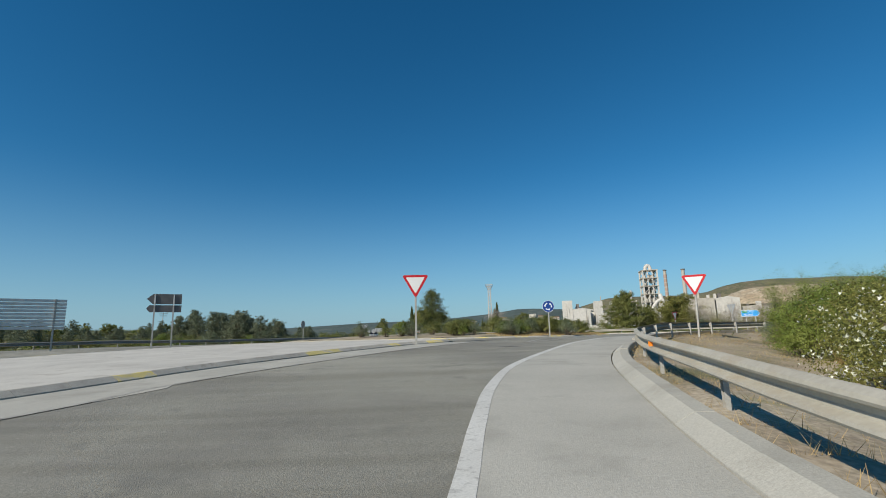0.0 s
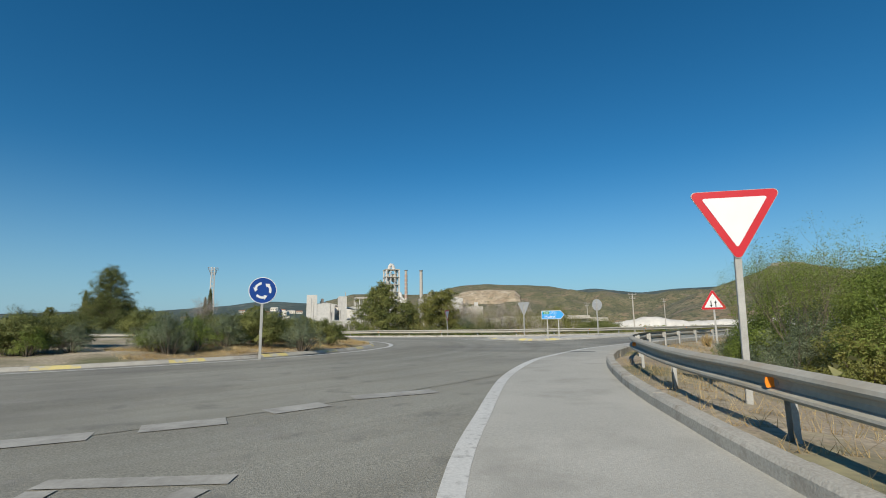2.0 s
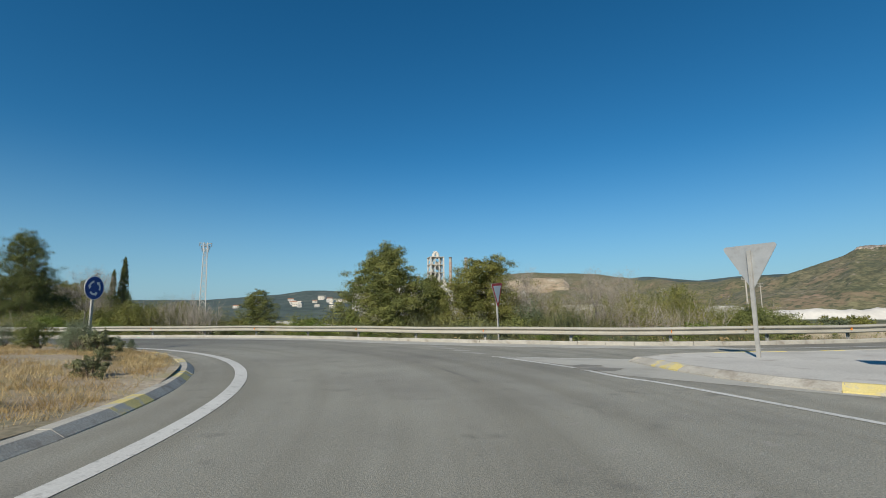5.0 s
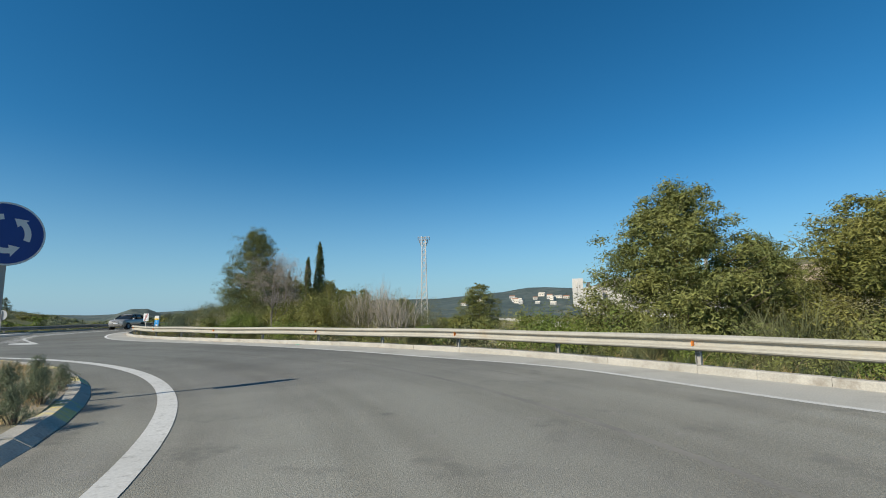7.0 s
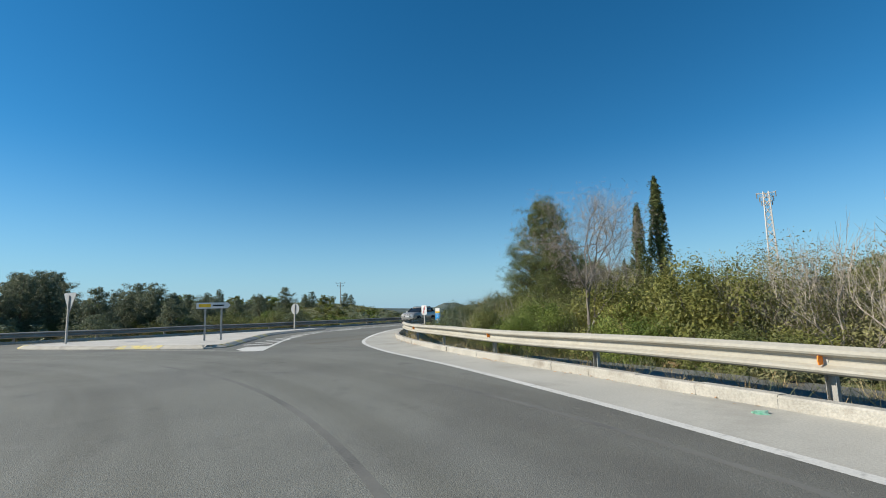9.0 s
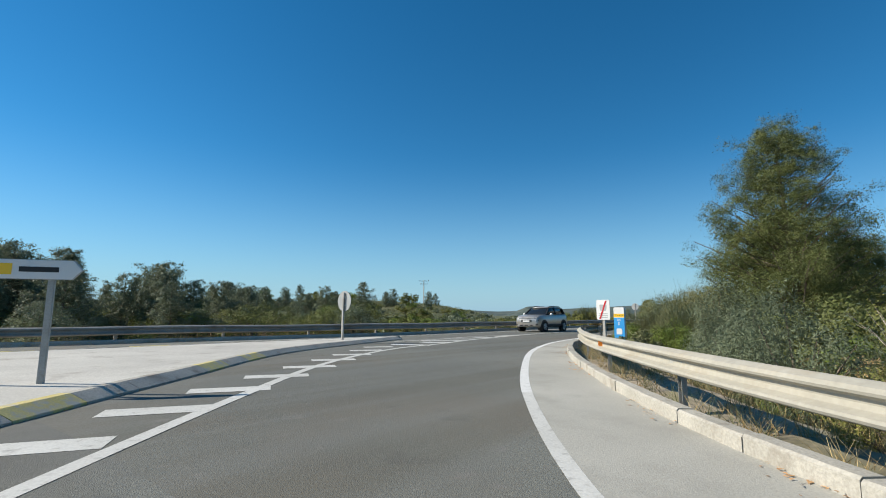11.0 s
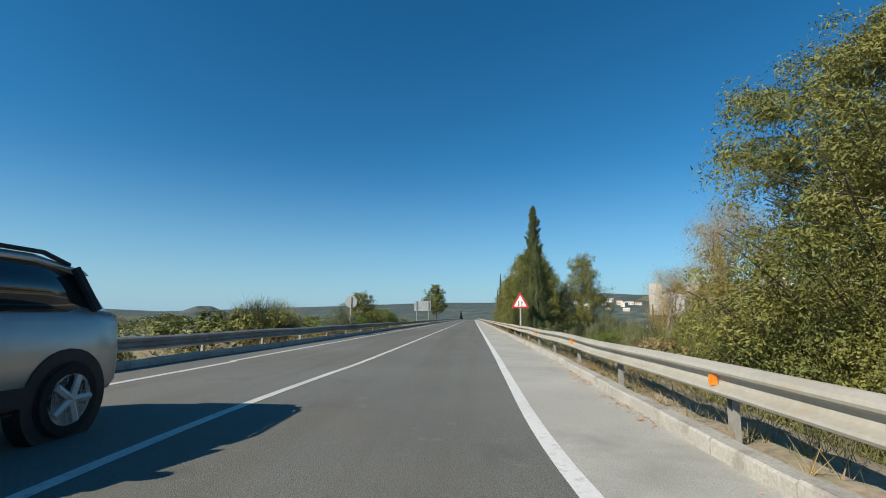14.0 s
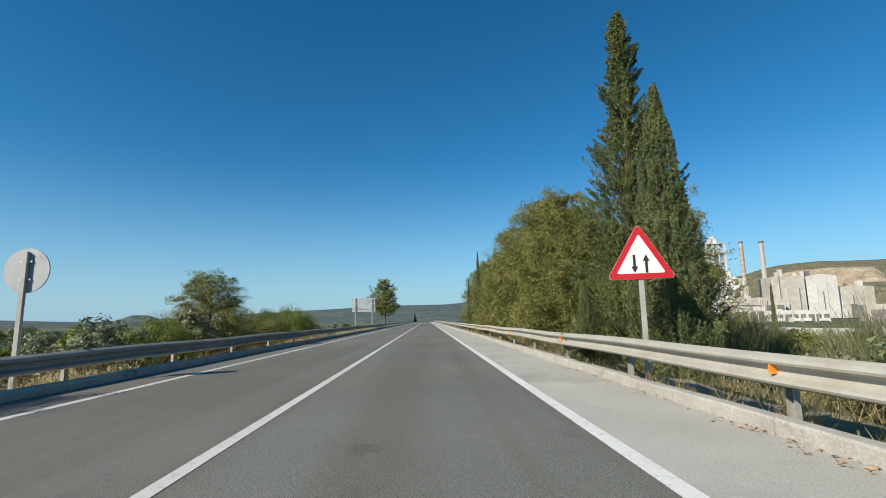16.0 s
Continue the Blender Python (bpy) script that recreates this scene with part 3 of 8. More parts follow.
# pale dusty shoulders outside the edge lines
w_k = resample(OKERB[OKERB[:, 0] < 12], 400)
w_o = resample(OLINE[OLINE[:, 0] < 12.4], 400)
ribbon("shoulder_north", w_k, w_o, 0.0015, M_DUSTY, 2, "pale dusty asphalt shoulder", category="road shoulder")
sh_k = resample(RKERB, 300)
sh_o = resample(RLINE, 300)
ribbon("shoulder_approach", sh_o, sh_k, 0.003, M_DUSTY, 2, "pale dusty asphalt shoulder", category="road shoulder")


ribbon("shoulder_splitter", resample(np.array(SPLIT_S[:7]), 120), resample(spline([(-11.9, -76), (-12.0, -44), (-12.4, -40), (-12.0, -33.6), (-11.2, -28.6), (-10.2, -25)], 0.6), 120), 0.0025, M_DUSTY, 2,
       "pale dusty strip along the splitter island", category="road shoulder")


# kerbs: stones end to end
def kerb_run(name, line, width, height, material, label, piece=1.0, near=lambda x, y: True, joint=0.004, lean=0.0):
    """Kerb stones along a line, to its left; the near ones are pieces, the rest one part."""
    line = line[:, :2]
    s = np.concatenate([[0], np.cumsum(np.hypot(*np.diff(line, axis=0).T))])
    n = max(1, int(s[-1] / piece))
    root = empty(name, *line[0], 0.0, 0, label, "kerb", "", "structure")
    inv = root.matrix_world.inverted()
    rng = random.Random(7)
    rv, rf = [], []
    for i in range(n):
        u0, u1 = s[-1] * i / n + joint / 2, s[-1] * (i + 1) / n - joint / 2
        a = np.array([np.interp(u0, s, line[:, j]) for j in (0, 1)])
        b = np.array([np.interp(u1, s, line[:, j]) for j in (0, 1)])
        t = (b - a) / max(np.hypot(*(b - a)), 1e-6)
        nn = np.array((-t[1], t[0]))
        dz = rng.uniform(-0.008, 0.008)
        ws = width + rng.uniform(-0.01, 0.01)
        sg = 1 if ws > 0 else -1
        prof = [(0, -0.12), (0.0 + lean * 0.12, height * (0.75 if not lean else 0.08)), (0.03 * sg + lean, height), (ws - 0.02 * sg, height), (ws, height - 0.02), (ws, -0.12)]
        vs = []
        for q in (a, b):
            z = float(gz(*q)) + dz
            for o, h in prof:
                vs.append((*(q + nn * o), z + h))
        fs = [(j, (j + 1) % 6, (j + 1) % 6 + 6, j + 6) for j in range(6)] + [(5, 4, 3, 2, 1, 0), (6, 7, 8, 9, 10, 11)]
        m = (a + b) / 2
        if near(*m):
            vs = [tuple(inv @ Vector(v)) for v in vs]
            mt = material[i % len(material)] if isinstance(material, list) else material
            mesh_ob("kerb_stone", vs, fs, mt, root)
        else:
            o = len(rv)
            rv += [tuple(inv @ Vector(v)) for v in vs]
            rf += [tuple(j + o for j in f) for f in fs]
    if rv:
        ob = mesh_ob("kerb_far", rv, rf, material[0] if isinstance(material, list) else material, root)
        ob["kind"] = "stuff"
    return root


near_w = lambda x, y: -75 < x < 16 and y < 112
kerb_run("kerb_north", OKERB[::-1], -0.19, 0.14, M_KERB, "weathered pale concrete kerb beside the guardrail", near=near_w)
kerb_run("kerb_west", LKERB[LKERB[:, 1] > 12], 0.25, 0.14, M_KERB, "weathered grey concrete kerb", near=lambda x, y: 30 < y < 110)
k_mid = int(np.argmax(RKERB[:, 1] > -27.5))
kerb_run("kerb_approach", RKERB[:k_mid + 1], -0.45, 0.13, M_DUSTY, "wide pale sloped concrete kerb under the guardrail", piece=1.5, near=lambda x, y: -52 < y < 2, lean=-0.2)
kerb_run("kerb_exit", RKERB[k_mid:], -0.2, 0.16, M_KERB, "upright concrete kerb in the shade of the guardrail", near=lambda x, y: y < 12)
isl = RING + R_KERB * np.stack([np.cos(ang[::-1]), np.sin(ang[::-1])], 1)
kerb_run("kerb_island", isl, -0.34, 0.1, [M_KERB, M_KERB, M_KERB_YELLOW], "sloped concrete island kerb with worn yellow blocks", piece=1.1,
         near=lambda x, y: x > -22, lean=-0.12)


def raised_island(name, poly, height, label, stones=True):
    """A paved splitter: pale slab inside a ring of kerb stones."""
    p = spline(list(poly) + [poly[0]], 0.9)[:-1]
    c = p[:, :2].mean(0)
    area = 0.5 * np.sum(p[:, 0] * np.roll(p[:, 1], -1) - np.roll(p[:, 0], -1) * p[:, 1])
    if area < 0:
        p = p[::-1]
    root = empty(name, c[0], c[1], float(gz(*c)), 0, label, "traffic island", "", "structure")
    inv = root.matrix_world.inverted()
    bm = bmesh.new()
    inner = side(np.vstack([p, p[:1]]), 0.3)[:-1]
    vs = [bm.verts.new(inv @ Vector((q[0], q[1], float(gz(*q)) + height - 0.01))) for q in inner]
    f = bm.faces.new(vs)
    bmesh.ops.triangulate(bm, faces=[f])
    for _ in range(2):
        bmesh.ops.subdivide_edges(bm, edges=[e for e in bm.edges if e.calc_length() > 3], cuts=1)
        bmesh.ops.triangulate(bm, faces=bm.faces[:])
    for v in bm.verts:
        w = root.matrix_world @ v.co
        v.co.z += float(gz(w.x, w.y)) + height - 0.01 - w.z
    part("slab", bm, M_CONCRETE, root, "pale dusty concrete paving")
    loop = np.vstack([p, p[:1]])
    s = np.concatenate([[0], np.cumsum(np.hypot(*np.diff(loop, axis=0).T))])
    n = int(s[-1] / 1.0)
    rng = random.Random(3)
    for i in range(n):
        u0, u1 = s[-1] * i / n + 0.006, s[-1] * (i + 1) / n - 0.006
        a = np.array([np.interp(u0, s, loop[:, j]) for j in (0, 1)])
        b = np.array([np.interp(u1, s, loop[:, j]) for j in (0, 1)])
        t = (b - a) / max(np.hypot(*(b - a)), 1e-6)
        nn = np.array((-t[1], t[0]))
        prof = [(0, -0.1), (0.0, height * 0.22), (0.2, height), (0.32, height), (0.32, -0.1)]
        vv = []
        for q in (a, b):
            for o, h in prof:
                vv.append(tuple(inv @ Vector((*(q + nn * o), float(gz(*q)) + h + rng.uniform(-0.004, 0.004)))))
        fs = [(j, (j + 1) % 5, (j + 1) % 5 + 5, j + 5) for j in range(5)] + [(4, 3, 2, 1, 0), (5, 6, 7, 8, 9)]
        mesh_ob("kerb_stone", vv, fs, M_KERB_YELLOW if rng.random() < 0.22 else M_KERB, root)
    return root


raised_island("island_south", SPLIT_S, 0.14, "wide pale concrete splitter island with worn yellow kerb")
raised_island("island_east", SPLIT_E, 0.13, "pale concrete splitter island with yellow kerb nose")
raised_island("island_west", SPLIT_W, 0.13, "long pale concrete splitter island")


# the ring's planted middle
def middle_z(x, y):
    r = math.hypot(x - RING[0], y - RING[1])
    return float(gz(x, y)) + 0.1 + 0.55 * (1 - min(1, r / (R_KERB - 0.4)) ** 2) + 0.05 * math.sin(x * 1.1) * math.sin(y * 0.9)


vs, fs = [], []
rings, segs = 24, 120
for i in range(rings + 1):
    r = (R_KERB - 0.3) * i / rings
    for j in range(segs):
        x, y = RING[0] + r * math.cos(2 * math.pi * j / segs), RING[1] + r * math.sin(2 * math.pi * j / segs)
        vs.append((x, y, middle_z(x, y)))
for i in range(rings):
    for j in range(segs):
        j2 = (j + 1) % segs
        fs.append((i * segs + j, (i + 1) * segs + j, (i + 1) * segs + j2, i * segs + j2))
tagged(mesh_ob("island_ground", vs, fs, M_SOIL, smooth=True), "dry bare soil of the planted roundabout middle", "ground", "", "structure")


# ---- road markings ----
def stripe(name, line, width, material=M_PAINT, label="worn white painted road line", lift=0.006):
    ribbon(name, side(line, width / 2), side(line, -width / 2), lift, material, 1, label, category="road marking")


def arc(r, a0, a1, step=0.5):
    n = max(2, int(abs(a1 - a0) * math.pi / 180 * r / step))
    a = np.radians(np.linspace(a0, a1, n))
    return RING + r * np.stack([np.cos(a), np.sin(a)], 1)


def patch(name, pts, material=M_PAINT, label="worn white painted road marking", lift=0.004):
    ob = mesh_ob(name, [(x, y, float(gz(x, y)) + lift) for x, y in pts], [tuple(range(len(pts)))], material)
    tagged(ob, label, "road marking", "", "structure")


def bar(name, a, b, width, material=M_PAINT, lift=0.005):
    stripe(name, np.linspace(np.array(a, float), np.array(b, float), 6), width, material, lift=lift)


stripe("marking_edge_north", OLINE[OLINE[:, 0] > -33], 0.14, lift=0.003)
stripe("marking_edge_north", OLINE[OLINE[:, 0] <= -32.6], 0.15, M_PAINT_FRESH, lift=0.003)
stripe("marking_edge_approach", RLINE, 0.19)
stripe("marking_island", arc(R_LINE - 0.04, -80, 110), 0.24)
stripe("marking_edge_left", LLINE, 0.14, lift=0.002)
CENTRE = spline([(-49.6, 47.9), (-51.8, 52.6), (-53.5, 57.0), on_straight(-28.28, 78), on_straight(-28.28, 120), on_straight(-28.28, 320)], 0.8)
stripe("marking_centre", CENTRE, 0.13, lift=0.003)
LANE = spline([(-28.75, 27.7), (-34.2, 30.3), (-38.2, 32.5), (-41.5, 35.3), (-43.4, 38.1), (-44.9, 39.9), (-46.6, 42.6)], 0.6)
stripe("marking_hatch_edge", LANE, 0.16, lift=0.004)
HATCH_L = spline([(-45.1, 36.7), (-45.48, 37.61), (-45.85, 38.61), (-46.11, 39.27), (-46.69, 40.19), (-47.34, 41.4), (-47.84, 42.88), (-48.25, 44.84), (-49.6, 47.9)], 0.6)
stripe("marking_hatch_side", HATCH_L, 0.14, lift=0.0045)
patch("hatched_ground", [(-42.9, 37.4), (-43.79, 38.71), (-45.1, 40.37), (-46.43, 42.5), (-47.05, 42.65), (-47.7, 42.5), (-47.34, 41.4), (-46.69, 40.19), (-46.11, 39.27), (-45.48, 37.61), (-45.1, 36.7)], M_ASPHALT,
      "paler unworn asphalt under the hatching", 0.0012)
for quad in (((-44.07, 37.6), (-43.72, 38.32), (-43.92, 38.65), (-44.62, 37.5)), ((-45.4, 37.92), (-44.62, 39.48), (-44.75, 39.78), (-45.53, 38.2)), ((-46.03, 39.56), (-45.56, 40.58), (-45.68, 40.9), (-46.16, 40.01)),
             ((-46.68, 41.22), (-46.29, 41.95), (-46.46, 42.28), (-46.89, 41.62)), ((-43.4, 36.0), (-42.5, 37.0), (-42.75, 37.3), (-43.85, 36.1))):
    patch("marking_hatch", quad, M_PAINT_FRESH, lift=0.0024)
patch("marking_wedge", [(-47.05, 42.65), (-46.57, 42.84), (-47.03, 43.43), (-47.66, 44.47), (-48.61, 46.11), (-50.01, 48.83), (-49.08, 46.75), (-48.25, 44.84), (-48.05, 43.96), (-47.53, 43.09)], M_CONCRETE, "pale dusty painted wedge between the lanes", 0.0015)
patch("marking_tip", [(-28.7, 27.6), (-28.95, 27.25), (-30.2, 27.3), (-31.2, 27.9), (-31.0, 28.7)], lift=0.002)
stripe("marking_hatch_side", spline([(-28.95, 27.25), (-30.3, 26.6), (-31.9, 25.6), (-34.2, 24.2)], 0.4), 0.13, M_FADED)
for i in range(9):
    a = np.array((-32.6 - 1.25 * i, 28.15 + 0.82 * i))
    bar("marking_hatch", a, a + (0.15, 1.1 - 0.02 * i), 0.42, lift=0.003)
stripe("marking_splitter", spline([(-11.9, -60), (-12.0, -44), (-12.45, -41), (-12.4, -38.5), (-12.0, -33.6), (-11.2, -28.6), (-9.5, -23.4)], 0.6), 0.14, M_FADED)
# give-way dashes across the approach, and the faded triangle before them
for a, b in (((-9.9, -22.5), (-9.2, -22.2)), ((-8.5, -21.95), (-7.49, -21.71)), ((-7.12, -21.49), (-6.29, -21.26)), ((-5.9, -20.8), (-5.2, -20.4)), ((-4.81, -19.92), (-3.5, -19.6))):
    bar("marking_giveway", a, b, 0.42, M_FADED, 0.003)
for a, b in (((-7.1, -23.3), (-5.75, -23.5)), ((-7.0, -23.45), (-7.22, -26.2)), ((-5.95, -23.65), (-7.1, -26.0))):
    bar("marking_triangle", a, b, 0.2, M_FADED, 0.003)
# east splitter's painted point
patch("marking_tip", [(3.45, 11.2), (4.58, 8.9), (4.9, 7.0), (7.2, 4.0), (8.2, 5.5), (6.4, 8.9), (7.1, 9.9)], M_DUSTY, "pale dusty painted area before the island")
stripe("marking_splitter", spline([(6.2, -0.2), (5.2, 5.4), (4.74, 6.79), (4.53, 8.25), (4.27, 9.12), (3.45, 11.35)], 0.5), 0.13)
stripe("marking_splitter", spline([(3.28, 11.52), (4.69, 10.8), (6.26, 10.06)], 0.5), 0.12)
stripe("marking_splitter", spline([(6.4, -0.4), (11, 2.8), (17, 6.2), (30, 13.2)], 0.5), 0.16, M_FADED)
for a, b in (((1.83, 16.64), (2.35, 15.97)), ((2.11, 15.49), (2.61, 14.88)), ((2.52, 14.43), (2.93, 13.76)), ((2.8, 13.25), (3.24, 12.58))):
    bar("marking_giveway", a, b, 0.36, M_FADED)


# dark tyre marks along the ring, and a damp patch before the east island
for r, a0, a1, w in ((22.8, 8, 70, 0.1), (24.2, 48, 90, 0.08), (21.8, 60, 104, 0.09)):
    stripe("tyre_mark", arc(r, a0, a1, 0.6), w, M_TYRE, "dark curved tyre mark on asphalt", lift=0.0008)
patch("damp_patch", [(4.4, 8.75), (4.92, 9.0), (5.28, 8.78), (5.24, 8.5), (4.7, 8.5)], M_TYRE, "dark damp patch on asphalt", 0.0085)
patch("damp_patch", [(4.4, 8.36), (5.03, 8.41), (5.48, 8.03), (5.06, 7.63), (4.58, 7.9)], M_TYRE, "dark damp patch on asphalt", 0.0085)

# a lower road with a concrete parapet in the valley
VROAD = spline([(-6.5, 84), (-9.5, 94), (-22, 135), (-40, 190), (-58, 252)], 2.0)
vs, fs = [], []
for i, p in enumerate(VROAD):
    z = land_z(p[0], p[1])
    for o, h in ((0, -0.6), (0, 1.0), (0.35, 1.0), (0.35, -0.6)):
        vs.append((p[0] + o, p[1], z + h))
for i in range(len(VROAD) - 1):
    for j in range(4):
        a, b = i * 4 + j, i * 4 + (j + 1) % 4
        fs.append((a, b, b + 4, a + 4))
tagged(mesh_ob("valley_parapet", vs, fs, M_CONCRETE), "pale concrete parapet along the lower road", "parapet wall", "", "structure")
vs = []
for p in VROAD:
    for o in (0.6, 8.5):
        vs.append((p[0] + o, p[1], land_z(p[0] + 4, p[1]) + 0.12))
tagged(mesh_ob("valley_road", vs, [(2 * i, 2 * i + 1, 2 * i + 3, 2 * i + 2) for i in range(len(VROAD) - 1)], M_DUSTY), "pale lower road in the valley", "road", "", "structure")
patch("dark_patch", [(3.05, -10.95), (3.5, -10.75), (4.1, -10.95), (4.15, -11.2), (3.6, -11.15), (3.1, -11.2)], M_DARK_PATCH, "dark patch on the asphalt", 0.0085)
patch("dark_patch", [(-7.9, -29.3), (-7.2, -29.15), (-6.9, -29.35), (-7.5, -29.5)], M_DARK_PATCH, "dark patch on the asphalt", 0.003)
# ---- hills and distance ----
def ridge(name, profile, dist, depth, material, label, seed, rough=0.08, steps=3.0, foot=-30.0, rows=9):
    """A hill range seen over the plain: compass bearing and angular height along its crest, with slopes towards the viewer."""
    az0, az1 = profile[0][0], profile[-1][0]
    n = int((az1 - az0) * steps) + 2
    vs, fs = [], []
    o = Vector((-15, 15))
    for i in range(n):
        az = az0 + (az1 - az0) * i / (n - 1)
        el = float(np.interp(az, [p[0] for p in profile], [p[1] for p in profile]))
        top = math.tan(radians(el)) * dist
        for j in range(rows + 2):
            t = min(1.0, j / rows)
            d = dist - depth * (1 - t) if j <= rows else dist + depth * 0.7
            a = radians(az)
            x, y = o.x + d * math.sin(a), o.y + d * math.cos(a)
            w = noise.fractal(Vector((x * 4 / depth, y * 4 / depth, seed)), 0.9, 2.1, 5)
            h = foot + (top + 1.2 - foot) * (t ** 0.75) if j <= rows else foot
            h += (top - foot) * rough * w * (math.sin(math.pi * min(1, t * 0.97)) if t < 1 else 0.12)
            vs.append((x, y, h))
    for i in range(n - 1):
        for j in range(rows + 1):
            a = i * (rows + 2) + j
            fs.append((a, a + rows + 2, a + rows + 3, a + 1))
    return tagged(mesh_ob(name, vs, fs, material, smooth=True), label, "hill", "", "structure")


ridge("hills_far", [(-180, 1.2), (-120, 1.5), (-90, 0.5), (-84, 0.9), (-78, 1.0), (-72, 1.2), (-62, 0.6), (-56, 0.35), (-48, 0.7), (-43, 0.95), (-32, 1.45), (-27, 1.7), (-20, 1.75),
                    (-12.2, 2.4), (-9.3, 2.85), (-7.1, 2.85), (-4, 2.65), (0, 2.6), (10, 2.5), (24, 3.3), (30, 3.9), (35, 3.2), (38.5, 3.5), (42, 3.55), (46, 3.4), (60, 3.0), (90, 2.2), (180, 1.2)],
      3300, 1500, M_FARHILL, "wooded hills on the horizon, tinted with blue-green haze", 3.1, 0.06, 2.0, -60)
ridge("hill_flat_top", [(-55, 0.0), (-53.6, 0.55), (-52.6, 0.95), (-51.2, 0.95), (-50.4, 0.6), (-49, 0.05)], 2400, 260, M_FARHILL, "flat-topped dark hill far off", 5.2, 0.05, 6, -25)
ridge("hill_plant", [(-5, 1.8), (-1.7, 2.9), (1.3, 3.7), (4.1, 3.8), (6.2, 3.7), (9, 3.6), (11.5, 3.85), (13, 4.35), (14.5, 4.6), (17.4, 4.72), (20, 4.58), (22.2, 4.55), (25, 4.3), (28.5, 3.6), (32, 2.6)],
      2900, 1000, M_HILL, "scrubby brown-green hill behind the works", 7.7, 0.12, 6, -30, 14)
ridge("quarry_face", [(13.0, 3.1), (13.8, 3.5), (14.8, 3.9), (16.2, 4.05), (18, 4.12), (20, 4.0), (21.1, 3.95), (21.7, 3.3)], 2450, 170, M_QUARRY, "tan terraced quarry face on the hillside", 2.3, 0.07, 12, 95)
ridge("knoll_west", [(-112, 0.4), (-102, 1.0), (-90, 1.2), (-76, 1.3), (-66, 1.35), (-61, 1.0), (-57, 0.3), (-54, -0.6)], 165, 85, M_LAND, "low scrubby rise beyond the far guardrail", 4.4, 0.12, 2.0, -4)
ridge("hill_crag", [(37.2, 0.9), (39.9, 2.02), (41.7, 2.81), (44.2, 3.55), (46.5, 4.32), (48.3, 4.97), (49.3, 5.62), (51.3, 5.6), (53.3, 4.99), (55.0, 4.47), (57.8, 4.76), (60.0, 4.85), (62.1, 5.03), (66, 5.0), (72, 5.2),
                    (80, 4.6), (95, 3.2), (110, 2.0)], 900, 420, M_HILL, "rocky hill with scrub and a bare crag", 9.4, 0.2, 8, -12, 18)
ridge("crag_rock", [(48.7, 5.0), (49.25, 5.66), (49.8, 5.72), (50.6, 5.68), (51.4, 5.66), (52.4, 5.3), (53.2, 4.9)], 896, 26, M_CRAG, "bare grey rock crag on the hilltop", 6.3, 0.3, 16, 62, 6)
ridge("hill_middle", [(25, 3.6), (27.8, 3.89), (29.8, 3.43), (31.5, 3.59), (33.5, 3.13), (37.0, 3.03), (38.3, 3.38), (41.3, 3.39), (44, 3.1), (50, 2.6)], 1900, 500, M_HILL, "scrubby hill range in the middle distance", 8.1, 0.16, 6, -20, 14)
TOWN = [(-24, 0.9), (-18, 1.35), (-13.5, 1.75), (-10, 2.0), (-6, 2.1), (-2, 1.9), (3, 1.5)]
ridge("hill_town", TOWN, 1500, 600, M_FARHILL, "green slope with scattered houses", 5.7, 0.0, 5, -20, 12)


# ---- cement works ----
def works_building(name, x, y, z, w, d, h, rz, material, label, roof=0.0, stripes=0):
    root = empty(name, x, y, z, rz, label, "industrial building", "cement works")
    bm = bmesh.new()
    bm_box(bm, 0, 0, h / 2, w, d, h)
    if roof:
        top = [v for v in bm.verts if v.co.z > h - 0.1]
        for v in top:
            v.co.z += roof * (1 - abs(v.co.x) / (w / 2))
        bmesh.ops.bisect_plane(bm, geom=bm.verts[:] + bm.edges[:] + bm.faces[:], plane_co=(0, 0, 0), plane_no=(1, 0, 0))
        for v in bm.verts:
            if abs(v.co.x) < 0.01 and v.co.z > h - 0.1:
                v.co.z = h + roof
    part("wall", bm, material, root)
    # solid dark slabs on the front imitate the shade inside open bays
    for i in range(stripes):
        bm = bmesh.new()
        bm_box(bm, -w / 2 + (i + 0.5) * w / stripes, -d / 2 - 0.3, h * 0.42, w / stripes * 0.62, 1.2, h * 0.6)
        part("bay_shade", bm, M_PLANT_DARK, root, "dark slab for the shade inside a bay")
    rr = random.Random(int(x * 7 + y))
    for i in range(max(2, int(w / 9))):      # sheds, ducts and stairs against the front and on the roof
        bw, bh = w * rr.uniform(0.06, 0.16), h * rr.uniform(0.12, 0.5)
        bm = bmesh.new()
        if rr.random() < 0.6:
            bm_box(bm, rr.uniform(-0.45, 0.45) * w, -d / 2 - 1.5, bh / 2, bw, 4, bh)
        else:
            bm_box(bm, rr.uniform(-0.4, 0.4) * w, rr.uniform(-0.3, 0.3) * d, h + bh * 0.2, bw, bw, bh * 0.4 + 2)
        part("annex", bm, rr.choice([M_CEMENT, M_CEMENT_PALE, M_PLANT_DARK, M_CEMENT]), root)
    for i in range(int(w / 9)):
        px = rr.uniform(-0.45, 0.45) * w
        bm = bmesh.new()
        bm_rod(bm, (px, -d / 2 - 0.6, 0), (px, -d / 2 - 0.6, h * rr.uniform(0.6, 1.1)), 0.5, seg=6)
        part("duct", bm, rr.choice([M_CEMENT_PALE, M_PLANT_DARK, M_CEMENT]), root)
    return root


